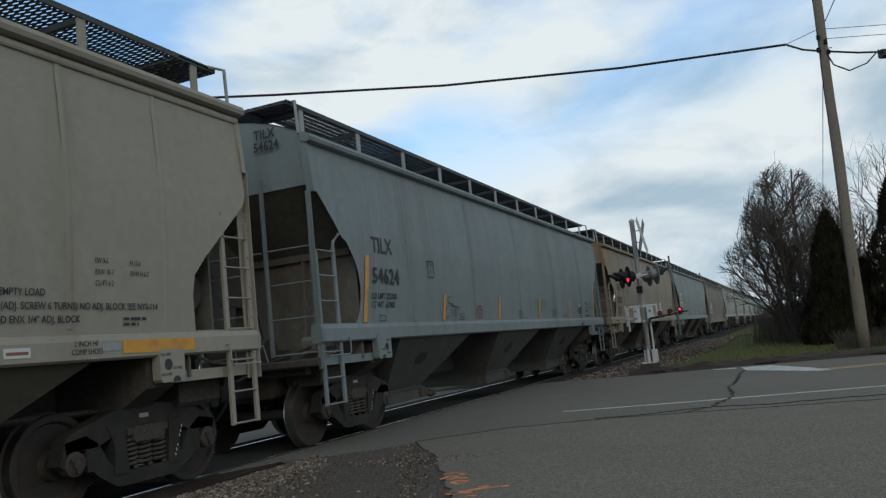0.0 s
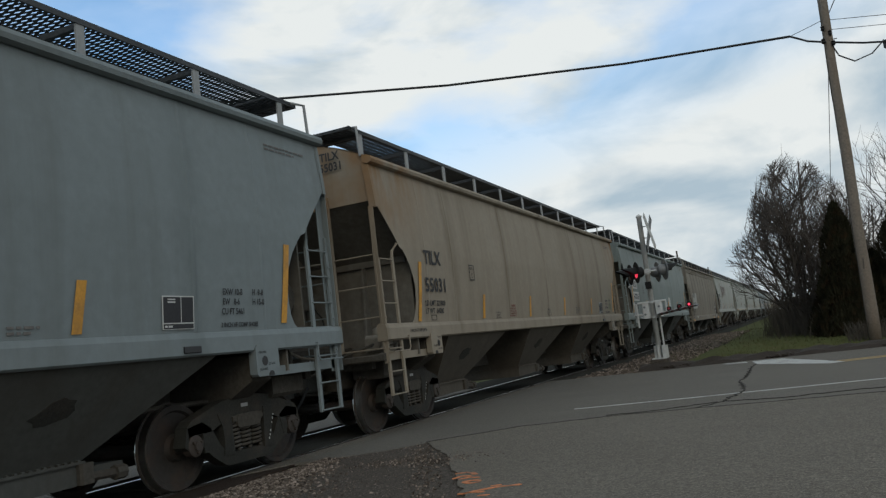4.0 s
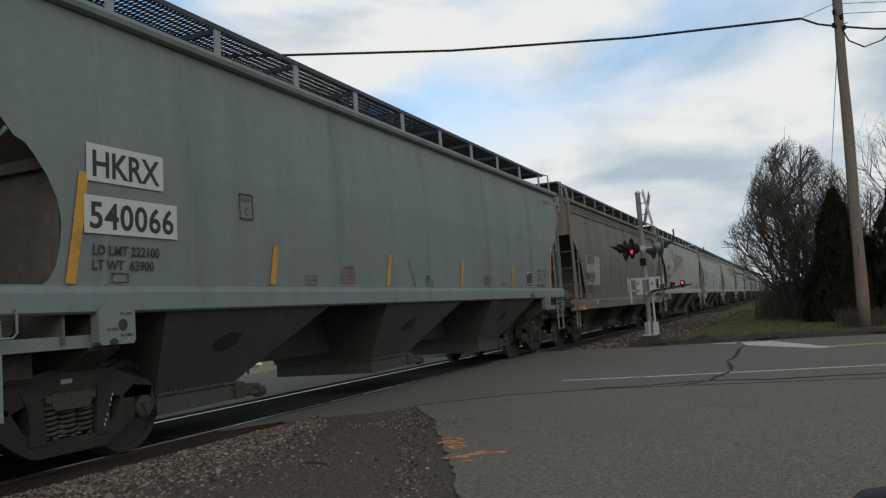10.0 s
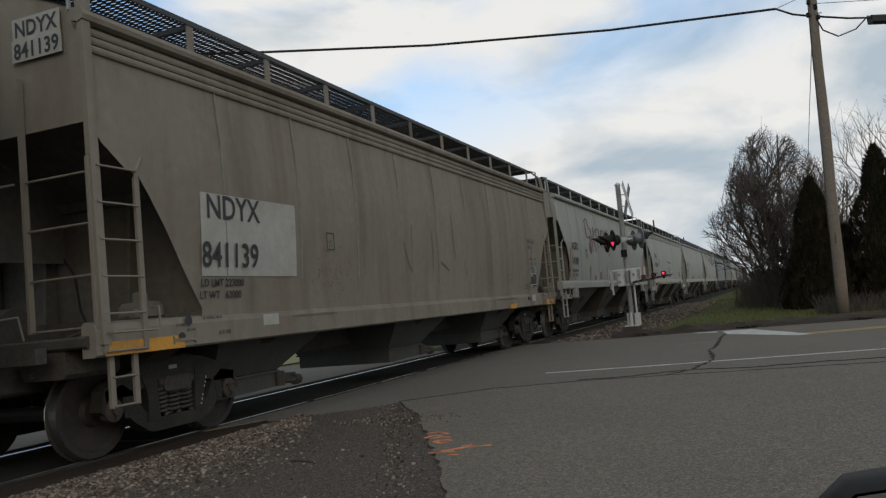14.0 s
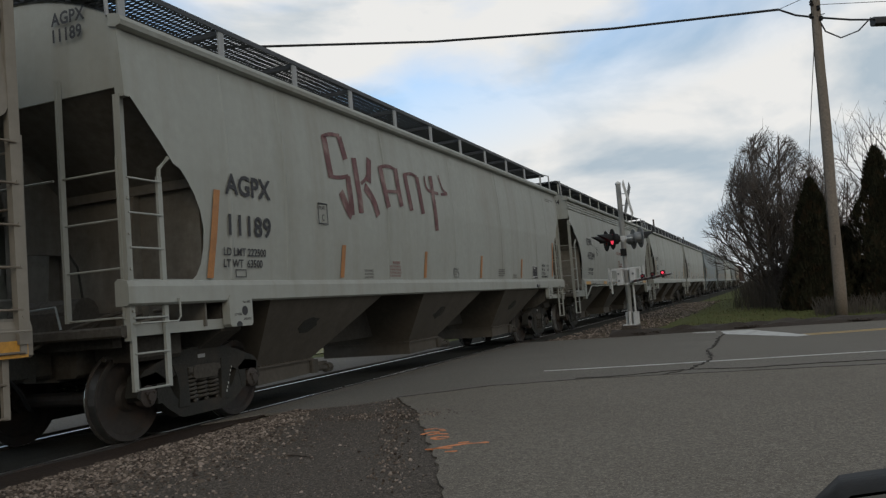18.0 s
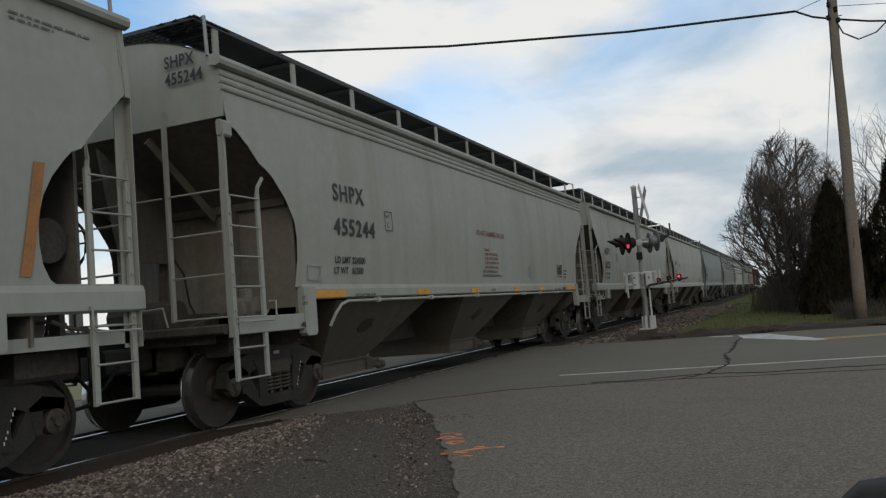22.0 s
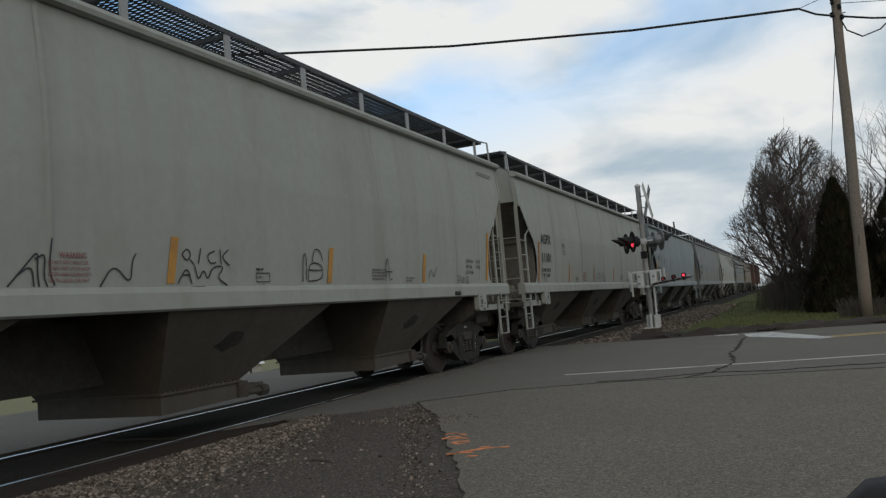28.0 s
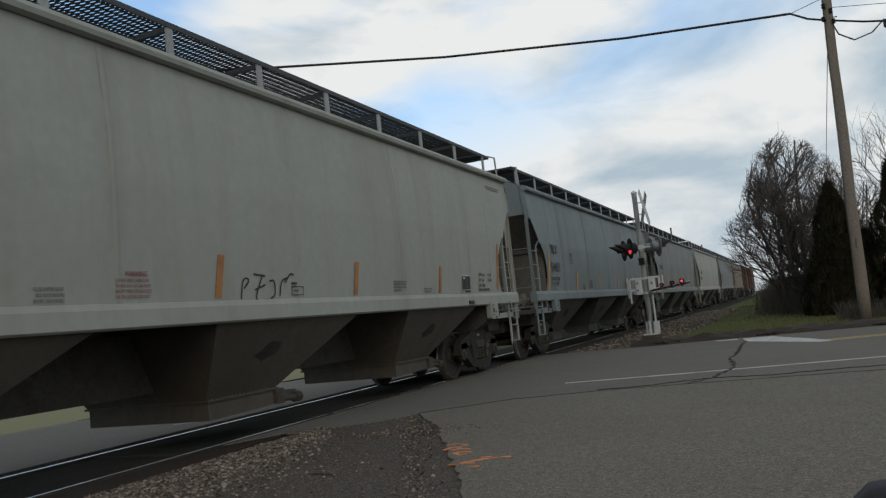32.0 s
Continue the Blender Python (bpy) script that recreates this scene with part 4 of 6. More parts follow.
    for e in (-1, 1):
        y = e * (half - 0.02)
        s = Shape().prism([(1.49, 3.50)] + [(side_x(z), z) for z in (3.7, 4.0)] + arc + [(-side_x(z), z) for z in (4.0, 3.7)] + [(-1.49, 3.50)], 1, *sorted((y, y - e * 0.03)))
        if kind == "ribbed":
            s.prism([(1.49, 3.5), (1.52, 3.15), (-1.52, 3.15), (-1.49, 3.5)], 1, *sorted((y, y - e * 0.03)))
        body.append(part("end_sheet", s, P, car))
        back = min(q[1] for q in cut) - 0.03
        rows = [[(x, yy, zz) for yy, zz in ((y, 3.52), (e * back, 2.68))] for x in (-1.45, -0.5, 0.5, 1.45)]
        # the recess shade is put into the dark colour of these sheets
        part("slope_sheet", Shape().grid(rows), M_SHADED_END, car, "underside of the sloping end sheet, shade and soot in its colour")
        part("bulkhead", Shape().box(-1.45, 1.45, min(e * back, e * (back - 0.03)), max(e * back, e * (back - 0.03)), 1.12, 2.68), M_END if kind == "smooth" else M_SHADED_END, car, "end bulkhead painted darker for shade and soot")
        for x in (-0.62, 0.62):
            part("bulkhead_stiffener", Shape().prism([(e * back, 1.14), (e * (back + 0.2), 1.14), (e * (back + 0.09), 2.6), (e * back, 2.66)], 0, x - 0.02, x + 0.02), M_SHADED_END, car)
        (part("slope_rib", Shape().box(-1.4, 1.4, min(e * (back - 0.02), e * (back + 0.07)), max(e * (back - 0.02), e * (back + 0.07)), 2.62, 2.72), M_SHADED_END, car))
        (part("end_sill", Shape().box(-1.45, 1.45, min(e * (half + 0.02), e * (half + 0.14)), max(e * (half + 0.02), e * (half + 0.14)), 1.08, 1.19, 0.02), M_UNDER, car))
        body.append(part("cross_grab", Shape().tube([(-0.72, e * (half + 0.16), 2.64), (0.72, e * (half + 0.16), 2.64)], 0.012, 5), P, car))
        (part("platform", Shape().box(-1.4, 1.4, min(e * 7.2, e * (half + 0.05)), max(e * 7.2, e * (half + 0.05)), 1.10, 1.14), M_UNDER, car))
        # brake gear on the platform, centre sill end, coupler
        part("air_reservoir", Shape().tube([(-0.9, e * 7.75, 1.36), (0.1, e * 7.75, 1.36)], 0.18, 12), M_UNDER, car, "dark brake air reservoir")
        yv = e * (back + 0.3)
        valve = part("brake_valve", Shape().box(0.72, 1.08, yv - 0.13, yv + 0.13, 1.2, 1.5, 0.05).box(0.8, 1.0, yv - 0.2, yv + 0.2, 1.27, 1.43, 0.03).lathe([(0, 0.0), (0, 0.09), (0.1, 0.08), (0.12, 0.0)], 2, 12, (0.9, yv, 1.5)), M_END, car, "dusty cast brake control valve")
        part("valve_bracket", Shape().box(0.66, 1.14, yv - 0.08, yv + 0.08, 1.14, 1.2), M_UNDER, valve)
        for n, path in enumerate((((0.72, 0.0, 1.3), (0.4, 0.05, 1.3), (0.3, 0.1, 1.2), (-0.9, 0.1, 1.2)), ((1.08, 0.05, 1.32), (1.25, 0.05, 1.32), (1.3, 0.2, 1.25), (1.3, 0.75, 1.18)), ((0.9, 0.2, 1.35), (0.9, 0.5, 1.3), (0.55, 0.62, 1.2), (0.2, 0.95, 0.98)))):
            part("brake_pipe", Shape().tube([(x, yv + e * y, z) for x, y, z in path], 0.02, 6), M_END if n == 1 else M_UNDER, car)
        part("platform_grab", Shape().tube([(0.15, e * (half + 0.1), 1.18), (0.15, e * (half + 0.1), 1.4), (0.6, e * (half + 0.1), 1.42), (0.66, e * (half + 0.1), 1.2)], 0.012, 5), P, car)
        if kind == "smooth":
            part("slope_stiffener", Shape().prism([(e * (half - 0.1), 3.44), (e * (back + 0.1), 2.62), (e * (back + 0.14), 2.5), (e * (half - 0.02), 3.36)], 0, 0.34, 0.37), M_SHADED_END, car, "stiffener under the slope sheet in shade-dark sooty paint")
        part("slope_web", Shape().prism([(e * (back + 0.02), 2.05), (e * (half - 0.35), 2.05), (e * (half - 0.06), 3.42), (e * (back + 0.04), 2.66)], 0, -0.45, -0.41), M_SHADED_END, car, "web plate under the slope sheet in shade-dark sooty paint")
        part("release_rod", Shape().tube([(-0.5, e * (back + 0.03), 2.2), (-0.25, e * (back + 0.06), 1.9), (-0.15, e * (back + 0.1), 1.5), (0.1, e * (back + 0.2), 1.2)], 0.014, 5), M_STEEL, car)
        wheel = Shape()
        wheel.tube([(0.45 + 0.26 * math.cos(a), e * (half + 0.2), 2.1 + 0.26 * math.sin(a)) for a in [i * math.pi / 10 for i in range(21)]], 0.015, 5)
        for a in (0, 1, 2):
            c, q = 0.26 * math.cos(a * math.pi / 3), 0.26 * math.sin(a * math.pi / 3)
            wheel.tube([(0.45 - c, e * (half + 0.2), 2.1 - q), (0.45 + c, e * (half + 0.2), 2.1 + q)], 0.01, 4)
        if e > 0:
            part("hand_brake_wheel", wheel, M_STEEL, car)
            part("brake_gearbox", Shape().box(0.32, 0.58, half - 0.05, half + 0.16, 1.95, 2.25, 0.05), M_STEEL, car)
            part("brake_rod", Shape().tube([(0.45, half + 0.05, 1.95), (0.45, half - 0.1, 1.2)], 0.018, 5), M_STEEL, car)
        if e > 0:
            part("end_frame", Shape().box(-1.4, 1.34, half - 0.5, half - 0.47, 1.5, 3.12), M_SHADED_END, car, "plate frame at the car's end in shade-dark sooty paint")
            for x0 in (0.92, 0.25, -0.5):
                part("end_post", Shape().box(x0, x0 + 0.14, half - 0.47, half - 0.41, 1.12, 3.05), M_SHADED_END, car, "vertical end post in shade-dark sooty paint")
            part("equalising_tank", Shape().tube([(1.25, half - 0.72, 2.02), (-0.2, half - 0.72, 2.02)], 0.2, 14), M_UNDER, car, "dark round brake tank")
        s = Shape().box(-0.16, 0.16, min(e * 8.2, e * 9.0), max(e * 8.2, e * 9.0), 0.72, 1.0, 0.03).box(-0.09, 0.09, min(e * 8.9, e * 9.24), max(e * 8.9, e * 9.24), 0.78, 0.92, 0.02)
        s.prism([(-0.13, e * 9.22), (0.14, e * 9.22), (0.17, e * 9.34), (0.05, e * 9.36), (-0.02, e * 9.30), (-0.15, e * 9.36)], 2, 0.70, 0.99)
        part("coupler", s, M_STEEL, car, "cast steel knuckle coupler")
        part("air_hose", Shape().tube([(0.25, e * 8.9, 0.82), (0.24, e * 9.1, 0.62), (0.16, e * 9.25, 0.45), (0.08, e * 9.36, 0.42)], 0.022, 6), M_BLACK, car)
    rows = [[(x, yy, z + 0.004) for x, z in arc] for yy in [-half + half * i / 6 for i in range(13)]]
    body.append(part("roof", Shape().grid(rows), P, car, smooth=True))
    body.append(part("hatch_cover", Shape().box(-0.3, 0.3, -half + 0.7, half - 0.7, 4.56, 4.66, 0.05), P, car, "long trough hatch cover"))
    # running boards on posts
    ends, zt = half + 0.02, 4.70
    for d in (1, -1):
        s = Shape()
        xi, xo = 0.58, 1.2
        n, pitch, h = int(2 * ends / 0.062), 0.062, 0.024 if kind == "smooth" else 0.0115
        for i in range(n):
            for slant in (-1, 1):
                for seg in range(6):
                    xa, xb = d * (xi + (xo - xi) * seg / 6), d * (xi + (xo - xi) * (seg + 1) / 6)
                    ya = -ends + pitch * (i + (0.5 if (seg % 2) == (slant > 0) else 0.0))
                    yb_ = ya + slant * pitch * 0.5
                    s.add([(xa, ya - h, zt - 0.012), (xb, yb_ - h, zt - 0.012), (xb, yb_ + h, zt - 0.02), (xa, ya + h, zt - 0.02)], [(0, 1, 2, 3)])
        s.box(d * xo - 0.012, d * xo + 0.012, -ends, ends, zt - 0.05, zt + 0.01)
        s.box(d * xi - 0.012, d * xi + 0.012, -ends, ends, zt - 0.05, zt + 0.01)
        part("running_board", s, M_GALV, car, "dark galvanised mesh walkway")
        for i in range(11):
            y = -half + 0.35 + (2 * half - 0.7) * i / 10
            p = part("board_post", Shape().box(d * 1.19 - 0.012, d * 1.19 + 0.012, y - 0.05, y + 0.05, 4.24, zt + 0.005), P if kind != "round" else M_GREY, car)
            part("board_bracket", Shape().box(min(d * 0.55, d * 1.18), max(d * 0.55, d * 1.18), y - 0.025, y + 0.025, zt - 0.09, zt - 0.03), M_GALV, p)
    for e in (-1, 1):
        s = Shape()
        for i in range(26):
            x = -1.2 + 2.4 * i / 25
            s.box(x - 0.012, x + 0.012, min(e * (half - 0.6), e * (half + 0.02)), max(e * (half - 0.6), e * (half + 0.02)), zt - 0.03, zt - 0.01)
        for i in range(9):
            y = e * (half - 0.6 + 0.62 * i / 8)
            s.box(-1.2, 1.2, y - 0.012, y + 0.012, zt - 0.045, zt + 0.0)
        part("end_walkway", s, M_GALV, car)
        for d in (1, -1):
            part("end_handhold", Shape().tube([(d * 1.2, e * (half - 0.1), 4.7), (d * 1.34, e * (half + 0.02), 4.66), (d * 1.36, e * (half + 0.02), 4.2)], 0.022, 5), M_GREY, car)
    for e in (-1, 1):
        part("body_bolster", Shape().prism([(1.42, 1.34), (1.4, 1.05), (0.85, 0.74), (-0.85, 0.74), (-1.4, 1.05), (-1.42, 1.34)], 1, *sorted((e * 6.78, e * 7.14))), M_UNDER, car, "dark body bolster over the truck")
        part("draft_sill", Shape().box(-0.5, 0.5, min(e * 7.2, e * 8.3), max(e * 7.2, e * 8.3), 0.7, 1.12, 0.03), M_UNDER, car)
        part("crossover_step", Shape().box(-1.1, 1.1, min(e * 8.3, e * 8.42), max(e * 8.3, e * 8.42), 0.98, 1.12), M_UNDER, car)
        part("brake_rod", Shape().tube([(0.75, e * 5.5, 0.9), (0.75, e * 8.2, 0.86)], 0.03, 6), M_UNDER, car)
        part("brake_cylinder", Shape().box(0.6, 1.15, min(e * 7.5, e * 8.15), max(e * 7.5, e * 8.15), 0.82, 1.1, 0.04), M_UNDER, car)
        part("train_line", Shape().tube([(-0.8, e * 5.4, 1.0), (-0.8, e * 8.1, 1.0)], 0.05, 8), M_UNDER, car)
    # centre sill and hopper bays
    part("centre_sill", Shape().box(-0.22, 0.22, -8.3, 8.3, 0.67, 1.35), M_UNDER, car)
    for c in (-4.68, 0.0, 4.68):
        ya, yz, zf = c - 1.15, c + 0.17, 0.54
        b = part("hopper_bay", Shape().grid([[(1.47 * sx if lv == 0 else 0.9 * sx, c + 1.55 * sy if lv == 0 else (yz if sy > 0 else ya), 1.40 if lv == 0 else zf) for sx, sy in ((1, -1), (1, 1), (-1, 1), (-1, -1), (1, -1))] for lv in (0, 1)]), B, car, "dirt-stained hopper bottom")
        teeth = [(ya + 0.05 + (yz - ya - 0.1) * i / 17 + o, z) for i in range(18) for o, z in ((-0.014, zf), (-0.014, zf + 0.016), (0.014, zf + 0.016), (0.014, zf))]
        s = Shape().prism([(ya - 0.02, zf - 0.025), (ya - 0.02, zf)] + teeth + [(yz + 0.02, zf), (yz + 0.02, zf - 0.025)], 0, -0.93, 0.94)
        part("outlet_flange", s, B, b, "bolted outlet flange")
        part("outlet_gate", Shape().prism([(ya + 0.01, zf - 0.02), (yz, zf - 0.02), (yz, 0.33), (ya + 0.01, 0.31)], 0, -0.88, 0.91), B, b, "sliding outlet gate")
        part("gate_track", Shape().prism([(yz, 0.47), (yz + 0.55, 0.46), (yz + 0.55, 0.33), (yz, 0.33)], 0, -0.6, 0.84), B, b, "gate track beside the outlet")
        s = Shape().tube([(0.92, yz - 0.02, 0.39), (0.92, yz + 0.42, 0.37)], 0.045, 8).lathe([(-0.06, 0.0), (-0.06, 0.07), (0.06, 0.07), (0.06, 0.0)], 1, 8, (0.92, yz + 0.42, 0.37)).box(0.86, 0.97, yz - 0.06, yz + 0.1, 0.33, 0.52, 0.02)
        part("gate_capstan", s, M_UNDER, b)
        r, ring = random.Random(int(c * 10) + 3), []
        for i in range(14):
            a = i * 6.2832 / 14
            q = r.uniform(0.75, 1.15)
            zz = 1.02 + q * 0.10 * math.sin(a) + 0.04 * math.cos(a)
            ring.append((0.9 + (zz - 0.54) / 0.86 * 0.57, c - 0.35 + q * 0.24 * math.cos(a), zz))
        s = Shape().add([(x + o, y, z - o) for o in (-0.008, 0.004) for x, y, z in ring], [tuple(range(13, -1, -1)), tuple(range(14, 28))] + [(i, (i + 1) % 14, 14 + (i + 1) % 14, 14 + i) for i in range(14)])
        part("vibrator_bracket", s, M_STEEL, b, "dark worn bracket and stains")
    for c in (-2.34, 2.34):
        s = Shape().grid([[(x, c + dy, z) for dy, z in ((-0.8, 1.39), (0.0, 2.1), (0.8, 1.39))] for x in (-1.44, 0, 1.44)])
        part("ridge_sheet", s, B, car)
    for e in (-1, 1):
        truck(car, e * k["truck"])
        for q in (-0.89, 0.89):
            w = part("wheelset", WHEELSET, None, car, "steel wheels with polished treads on an axle")
            w.location = (0, e * k["truck"] + q, WHEEL_R)
    for o in body:
        o["paint"] = 1
    return car


def repaint(car, paint, bay):
    """Gives a copied car its own body paint."""
    for o in car.children_recursive:
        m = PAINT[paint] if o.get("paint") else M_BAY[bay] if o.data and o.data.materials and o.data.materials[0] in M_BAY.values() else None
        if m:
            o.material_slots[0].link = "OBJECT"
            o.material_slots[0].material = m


def letters(car, words, y, z, size, mat=M_INK, squeeze=0.8, space=1.0, bold=0.0, plate=None, x=None):
    """Writing on the side that faces the road; y, z: its lower left corner."""
    xx = max(side_x(z), side_x(z + size)) + 0.004 if x is None else x
    me = text_mesh(words, size, mat, space, squeeze, bold)
    wide = max(v.co.y for v in me.vertices) if len(me.vertices) else 0.1
    tilt = math.atan2(side_x(z + size) - side_x(z), size) if x is None else 0
    ob = part("lettering", me, None, car, words)
    ob.matrix_basis = Matrix.Translation((xx, y, z)) @ Matrix.Rotation(tilt, 4, "Y")
    if plate:
        bg = part("lettering_panel", Shape().box(-0.004, -0.001, -0.05, wide + 0.05, -0.05, size + 0.05), plate, car)
        bg.matrix_basis = ob.matrix_basis.copy()
    return ob


def end_letters(car, words, x, z, size, half, mat=M_INK, plate=None):
    me = text_mesh(words, size, mat, 1.05, 0.88, 0.005)
    me.transform(Matrix(((0, 1, 0, 0), (-1, 0, 0, 0), (0, 0, 1, 0), (0, 0, 0, 1))))
    ob = part("lettering", me, None, car, words)
    ob.location = (x, -half - 0.022, z)
    if plate:
        wide = max(v.co.x for v in me.vertices)
        part("lettering_panel", Shape().box(x - 0.03, x + wide + 0.03, -half - 0.018, -half - 0.011, z - 0.03, z + size + 0.03), plate, car)


def bars(car, y, z, w, n, gap, mat=M_FAINT, h=0.5, seed=1, name="small_print", x=None):
    """Small print that cannot be read, as rows of short bars."""
    r, s = random.Random(seed), Shape()
    for i in range(n):
        zz, yy = z - i * gap, y
        end = y + w * (1 if i < n - 1 else r.uniform(0.5, 0.9))
        while yy < end:
            ww = min(end - yy, r.uniform(0.03, 0.12))
            xx = side_x(zz) + 0.006 if x is None else x
            s.box(xx, xx + 0.002, yy, yy + ww, zz - gap * h, zz)
            yy += ww + 0.025
    return part(name, s, mat, car)


def outline_box(car, y, z, w, h, t=0.012, mat=M_INK):
    s = Shape()
    x = max(side_x(z), side_x(z + h)) + 0.006
    for a in ((y, y + w, z, z + t), (y, y + w, z + h - t, z + h), (y, y + t, z, z + h), (y + w - t, y + w, z, z + h)):
        s.box(x, x + 0.002, *a)
    return part("stencil_frame", s, mat, car)


def stripe(car, y, z0, z1, w=0.105, mat=M_ORANGE):
    rows = [[(side_x(z0 + (z1 - z0) * i / 4) + 0.005, yy, z0 + (z1 - z0) * i / 4) for yy in (y - w / 2 + 0.14 * (z1 - z0) * (i / 4 - 0.2), y + w / 2 + 0.14 * (z1 - z0) * (i / 4 - 0.2))] for i in range(5)]
    rows2 = [[(p[0] + 0.003, p[1], p[2]) for p in r] for r in rows]
    return part("reflective_stripe", Shape().grid([[a[0], b[0], b[1], a[1]] for a, b in zip(rows, rows2)]), mat, car, "yellow reflective stripe")


def scrawl(car, lines, y, z, scale, mat, w, name="graffiti", label="sprayed graffiti tag"):
    """Spray strokes on the side: polylines in (along, up)."""
    tag = None
    for n, pts in enumerate(lines):
        for _ in range(2 if len(pts) > 2 else 0):
            pts = pts[:1] + [((1 - k) * u0 + k * u1, (1 - k) * q0 + k * q1) for (u0, q0), (u1, q1) in zip(pts, pts[1:]) for k in (0.25, 0.75)] + pts[-1:]
        rows = []
        for a, (u, q) in enumerate(pts):
            u0, q0 = pts[max(0, a - 1)]
            u1, q1 = pts[min(len(pts) - 1, a + 1)]
            d = math.hypot(u1 - u0, q1 - q0) or 1
            nx, nz = -(q1 - q0) / d * w / 2, (u1 - u0) / d * w / 2
            yy, zz = y + u * scale, z + q * scale
            p, q2 = (yy + nx, zz + nz), (yy - nx, zz - nz)
            rows.append([(side_x(v) + 0.004 + 0.0004 * n, u_, v) for u_, v in (p, q2)])
        s = Shape().grid(rows)
        tag = part("stroke", s, mat, tag) if tag and tag.parent == car else part(name, s, mat, car, label)
        tag = tag if tag.parent == car else tag.parent
    return tag


def placard(car, y, z, w, h):
    """A black stencil block with a white border, two fields and a line of print under them."""
    lean = math.atan2(side_x(z + h) - side_x(z), h)
    at = Matrix.Translation((side_x(z) + 0.006, y, z)) @ Matrix.Rotation(lean, 4, "Y")
    p = part("placard", Shape().box(0.0, 0.004, 0, w, 0, h), M_WHITE, car, "black consolidated stencil block with a white border")
    p.matrix_basis = at
    t = 0.012
    for name, a, b, c, d in (("field", t, w * 0.58 - t / 2, h * 0.2, h - t), ("field", w * 0.58 + t / 2, w - t, h * 0.2, h - t), ("strip", t, w - t, t * 0.6, h * 0.2 - t)):
        part(name, Shape().box(0.004, 0.006, a, b, c, d), M_INK, p)
    s = Shape()
    for a, b, c, d in ((0.16, 0.40, 0.87, 0.91), (0.16, 0.40, 0.79, 0.83), (0.06, 0.14, 0.06, 0.12), (0.17, 0.3, 0.06, 0.12)):
        s.box(0.006, 0.007, w * a, w * b, h * c, h * d)
    part("placard_print", s, M_WHITE, p)


STENCIL = (("EXW 10-8", 6.22, 2.0), ("H  9-8", 6.72, 2.0), ("EW   8-6", 6.22, 1.895), ("H 15-0", 6.72, 1.895), ("CU FT 5461", 6.20, 1.79), ("2 INCH HF COMP SHOES", 6.19, 1.655))


def dress(car, mark, number, ld, lt, kind="round", plate=None, stripes=M_ORANGE, seed=1, block=True, low=0.0, up=0.0):
    """The usual stencils of a car."""
    half = KINDS[kind]["half"]
    at = lambda y: 1.0143 * y - 0.05
    if kind == "round":
        shift = 0.08 if plate else 0.0
        letters(car, mark, at(-6.95) - shift, 2.58 + up, 0.235, squeeze=0.93 if plate else 1.0, bold=0.007, plate=plate)
        letters(car, number, at(-6.98) - shift, 2.12 + up, 0.235, squeeze=1.02 if plate else 1.04, space=1.06, bold=0.007, plate=plate)
        letters(car, "LD LMT " + ld, at(-7.02), 1.885 + up, 0.09, squeeze=0.98, bold=0.002)
        letters(car, "LT WT  " + lt, at(-7.02), 1.755 + up, 0.09, squeeze=0.98, bold=0.002)
        stripe(car, at(-7.21), 1.63, 2.6, mat=stripes)
        outline_box(car, at(-5.0), 2.36, 0.25, 0.29, 0.016)
        letters(car, "PLATE", at(-4.96), 2.56, 0.05)
        letters(car, "C", at(-4.9), 2.41, 0.09)
        for i in range(1, 5):
            stripe(car, at(-7.28 + 2.91 * i), 1.64, 2.1, mat=stripes)
        stripe(car, at(7.33), 1.68, 2.62, mat=stripes)
        for i, words in enumerate(("CLOSE HOPPER SLIDES", "AND ROOF HATCHES", "BEFORE CAR IS MOVED")):
            letters(car, words, at(-3.72) + 0.02 * (i == 1), 1.73 - 0.05 * i, 0.034, M_FAINT, 0.62)
        letters(car, "WARNING", at(-2.76), 1.86, 0.05, M_RED_TEXT, 0.85, bold=0.001)
        for i, words in enumerate(("DO NOT APPLY VIBRATORS", "TO ANY PART OF CAR BODY", "EXCEPT VIBRATOR BRACKETS", "USE ON LOADED CAR ONLY")):
            letters(car, words, at(-2.87), 1.805 - 0.05 * i, 0.034, M_RED_TEXT, 0.7)
        if number == "11189":
            letters(car, "JOB 3315", at(-0.12), 1.78, 0.05, squeeze=0.9)
        else:
            bars(car, at(-0.12), 1.81, 0.26, 1, 0.05, M_INK, seed=seed + 2)
        outline_box(car, at(-0.12), 1.65, 0.26, 0.11, 0.01, M_INK)
        bars(car, at(-0.08), 1.72, 0.18, 1, 0.04, M_FAINT, seed=seed + 6)
        bars(car, at(2.6), 1.84, 0.45, 4, 0.045, seed=seed + 3)
        bars(car, at(3.7), 1.72, 0.3, 2, 0.045, seed=seed + 4)
        if block:
            placard(car, at(5.34), 1.65 - low / 2, 0.44, 0.33)
        part("reflector", Shape().box(1.527, 1.545, 5.6, 5.84, 1.405, 1.475, 0.008), M_DARK, car, "dark rectangular sill reflector")
        bars(car, at(7.25), 3.86, 0.85, 2, 0.05, M_FAINT, 0.4, seed + 9)
        for words, yy, zz in STENCIL if block else STENCIL[:5]:
            letters(car, words, at(yy), zz - low * (zz > 1.7), 0.068 if zz > 1.7 else 0.05, squeeze=0.82, bold=0.0015)
        outline_box(car, at(-6.8), 1.64, 0.2, 0.09, 0.01)
    end_letters(car, mark, 0.64, 4.24, 0.13, half, plate=plate)
    end_letters(car, number, 0.62, 4.07, 0.13, half, plate=plate)


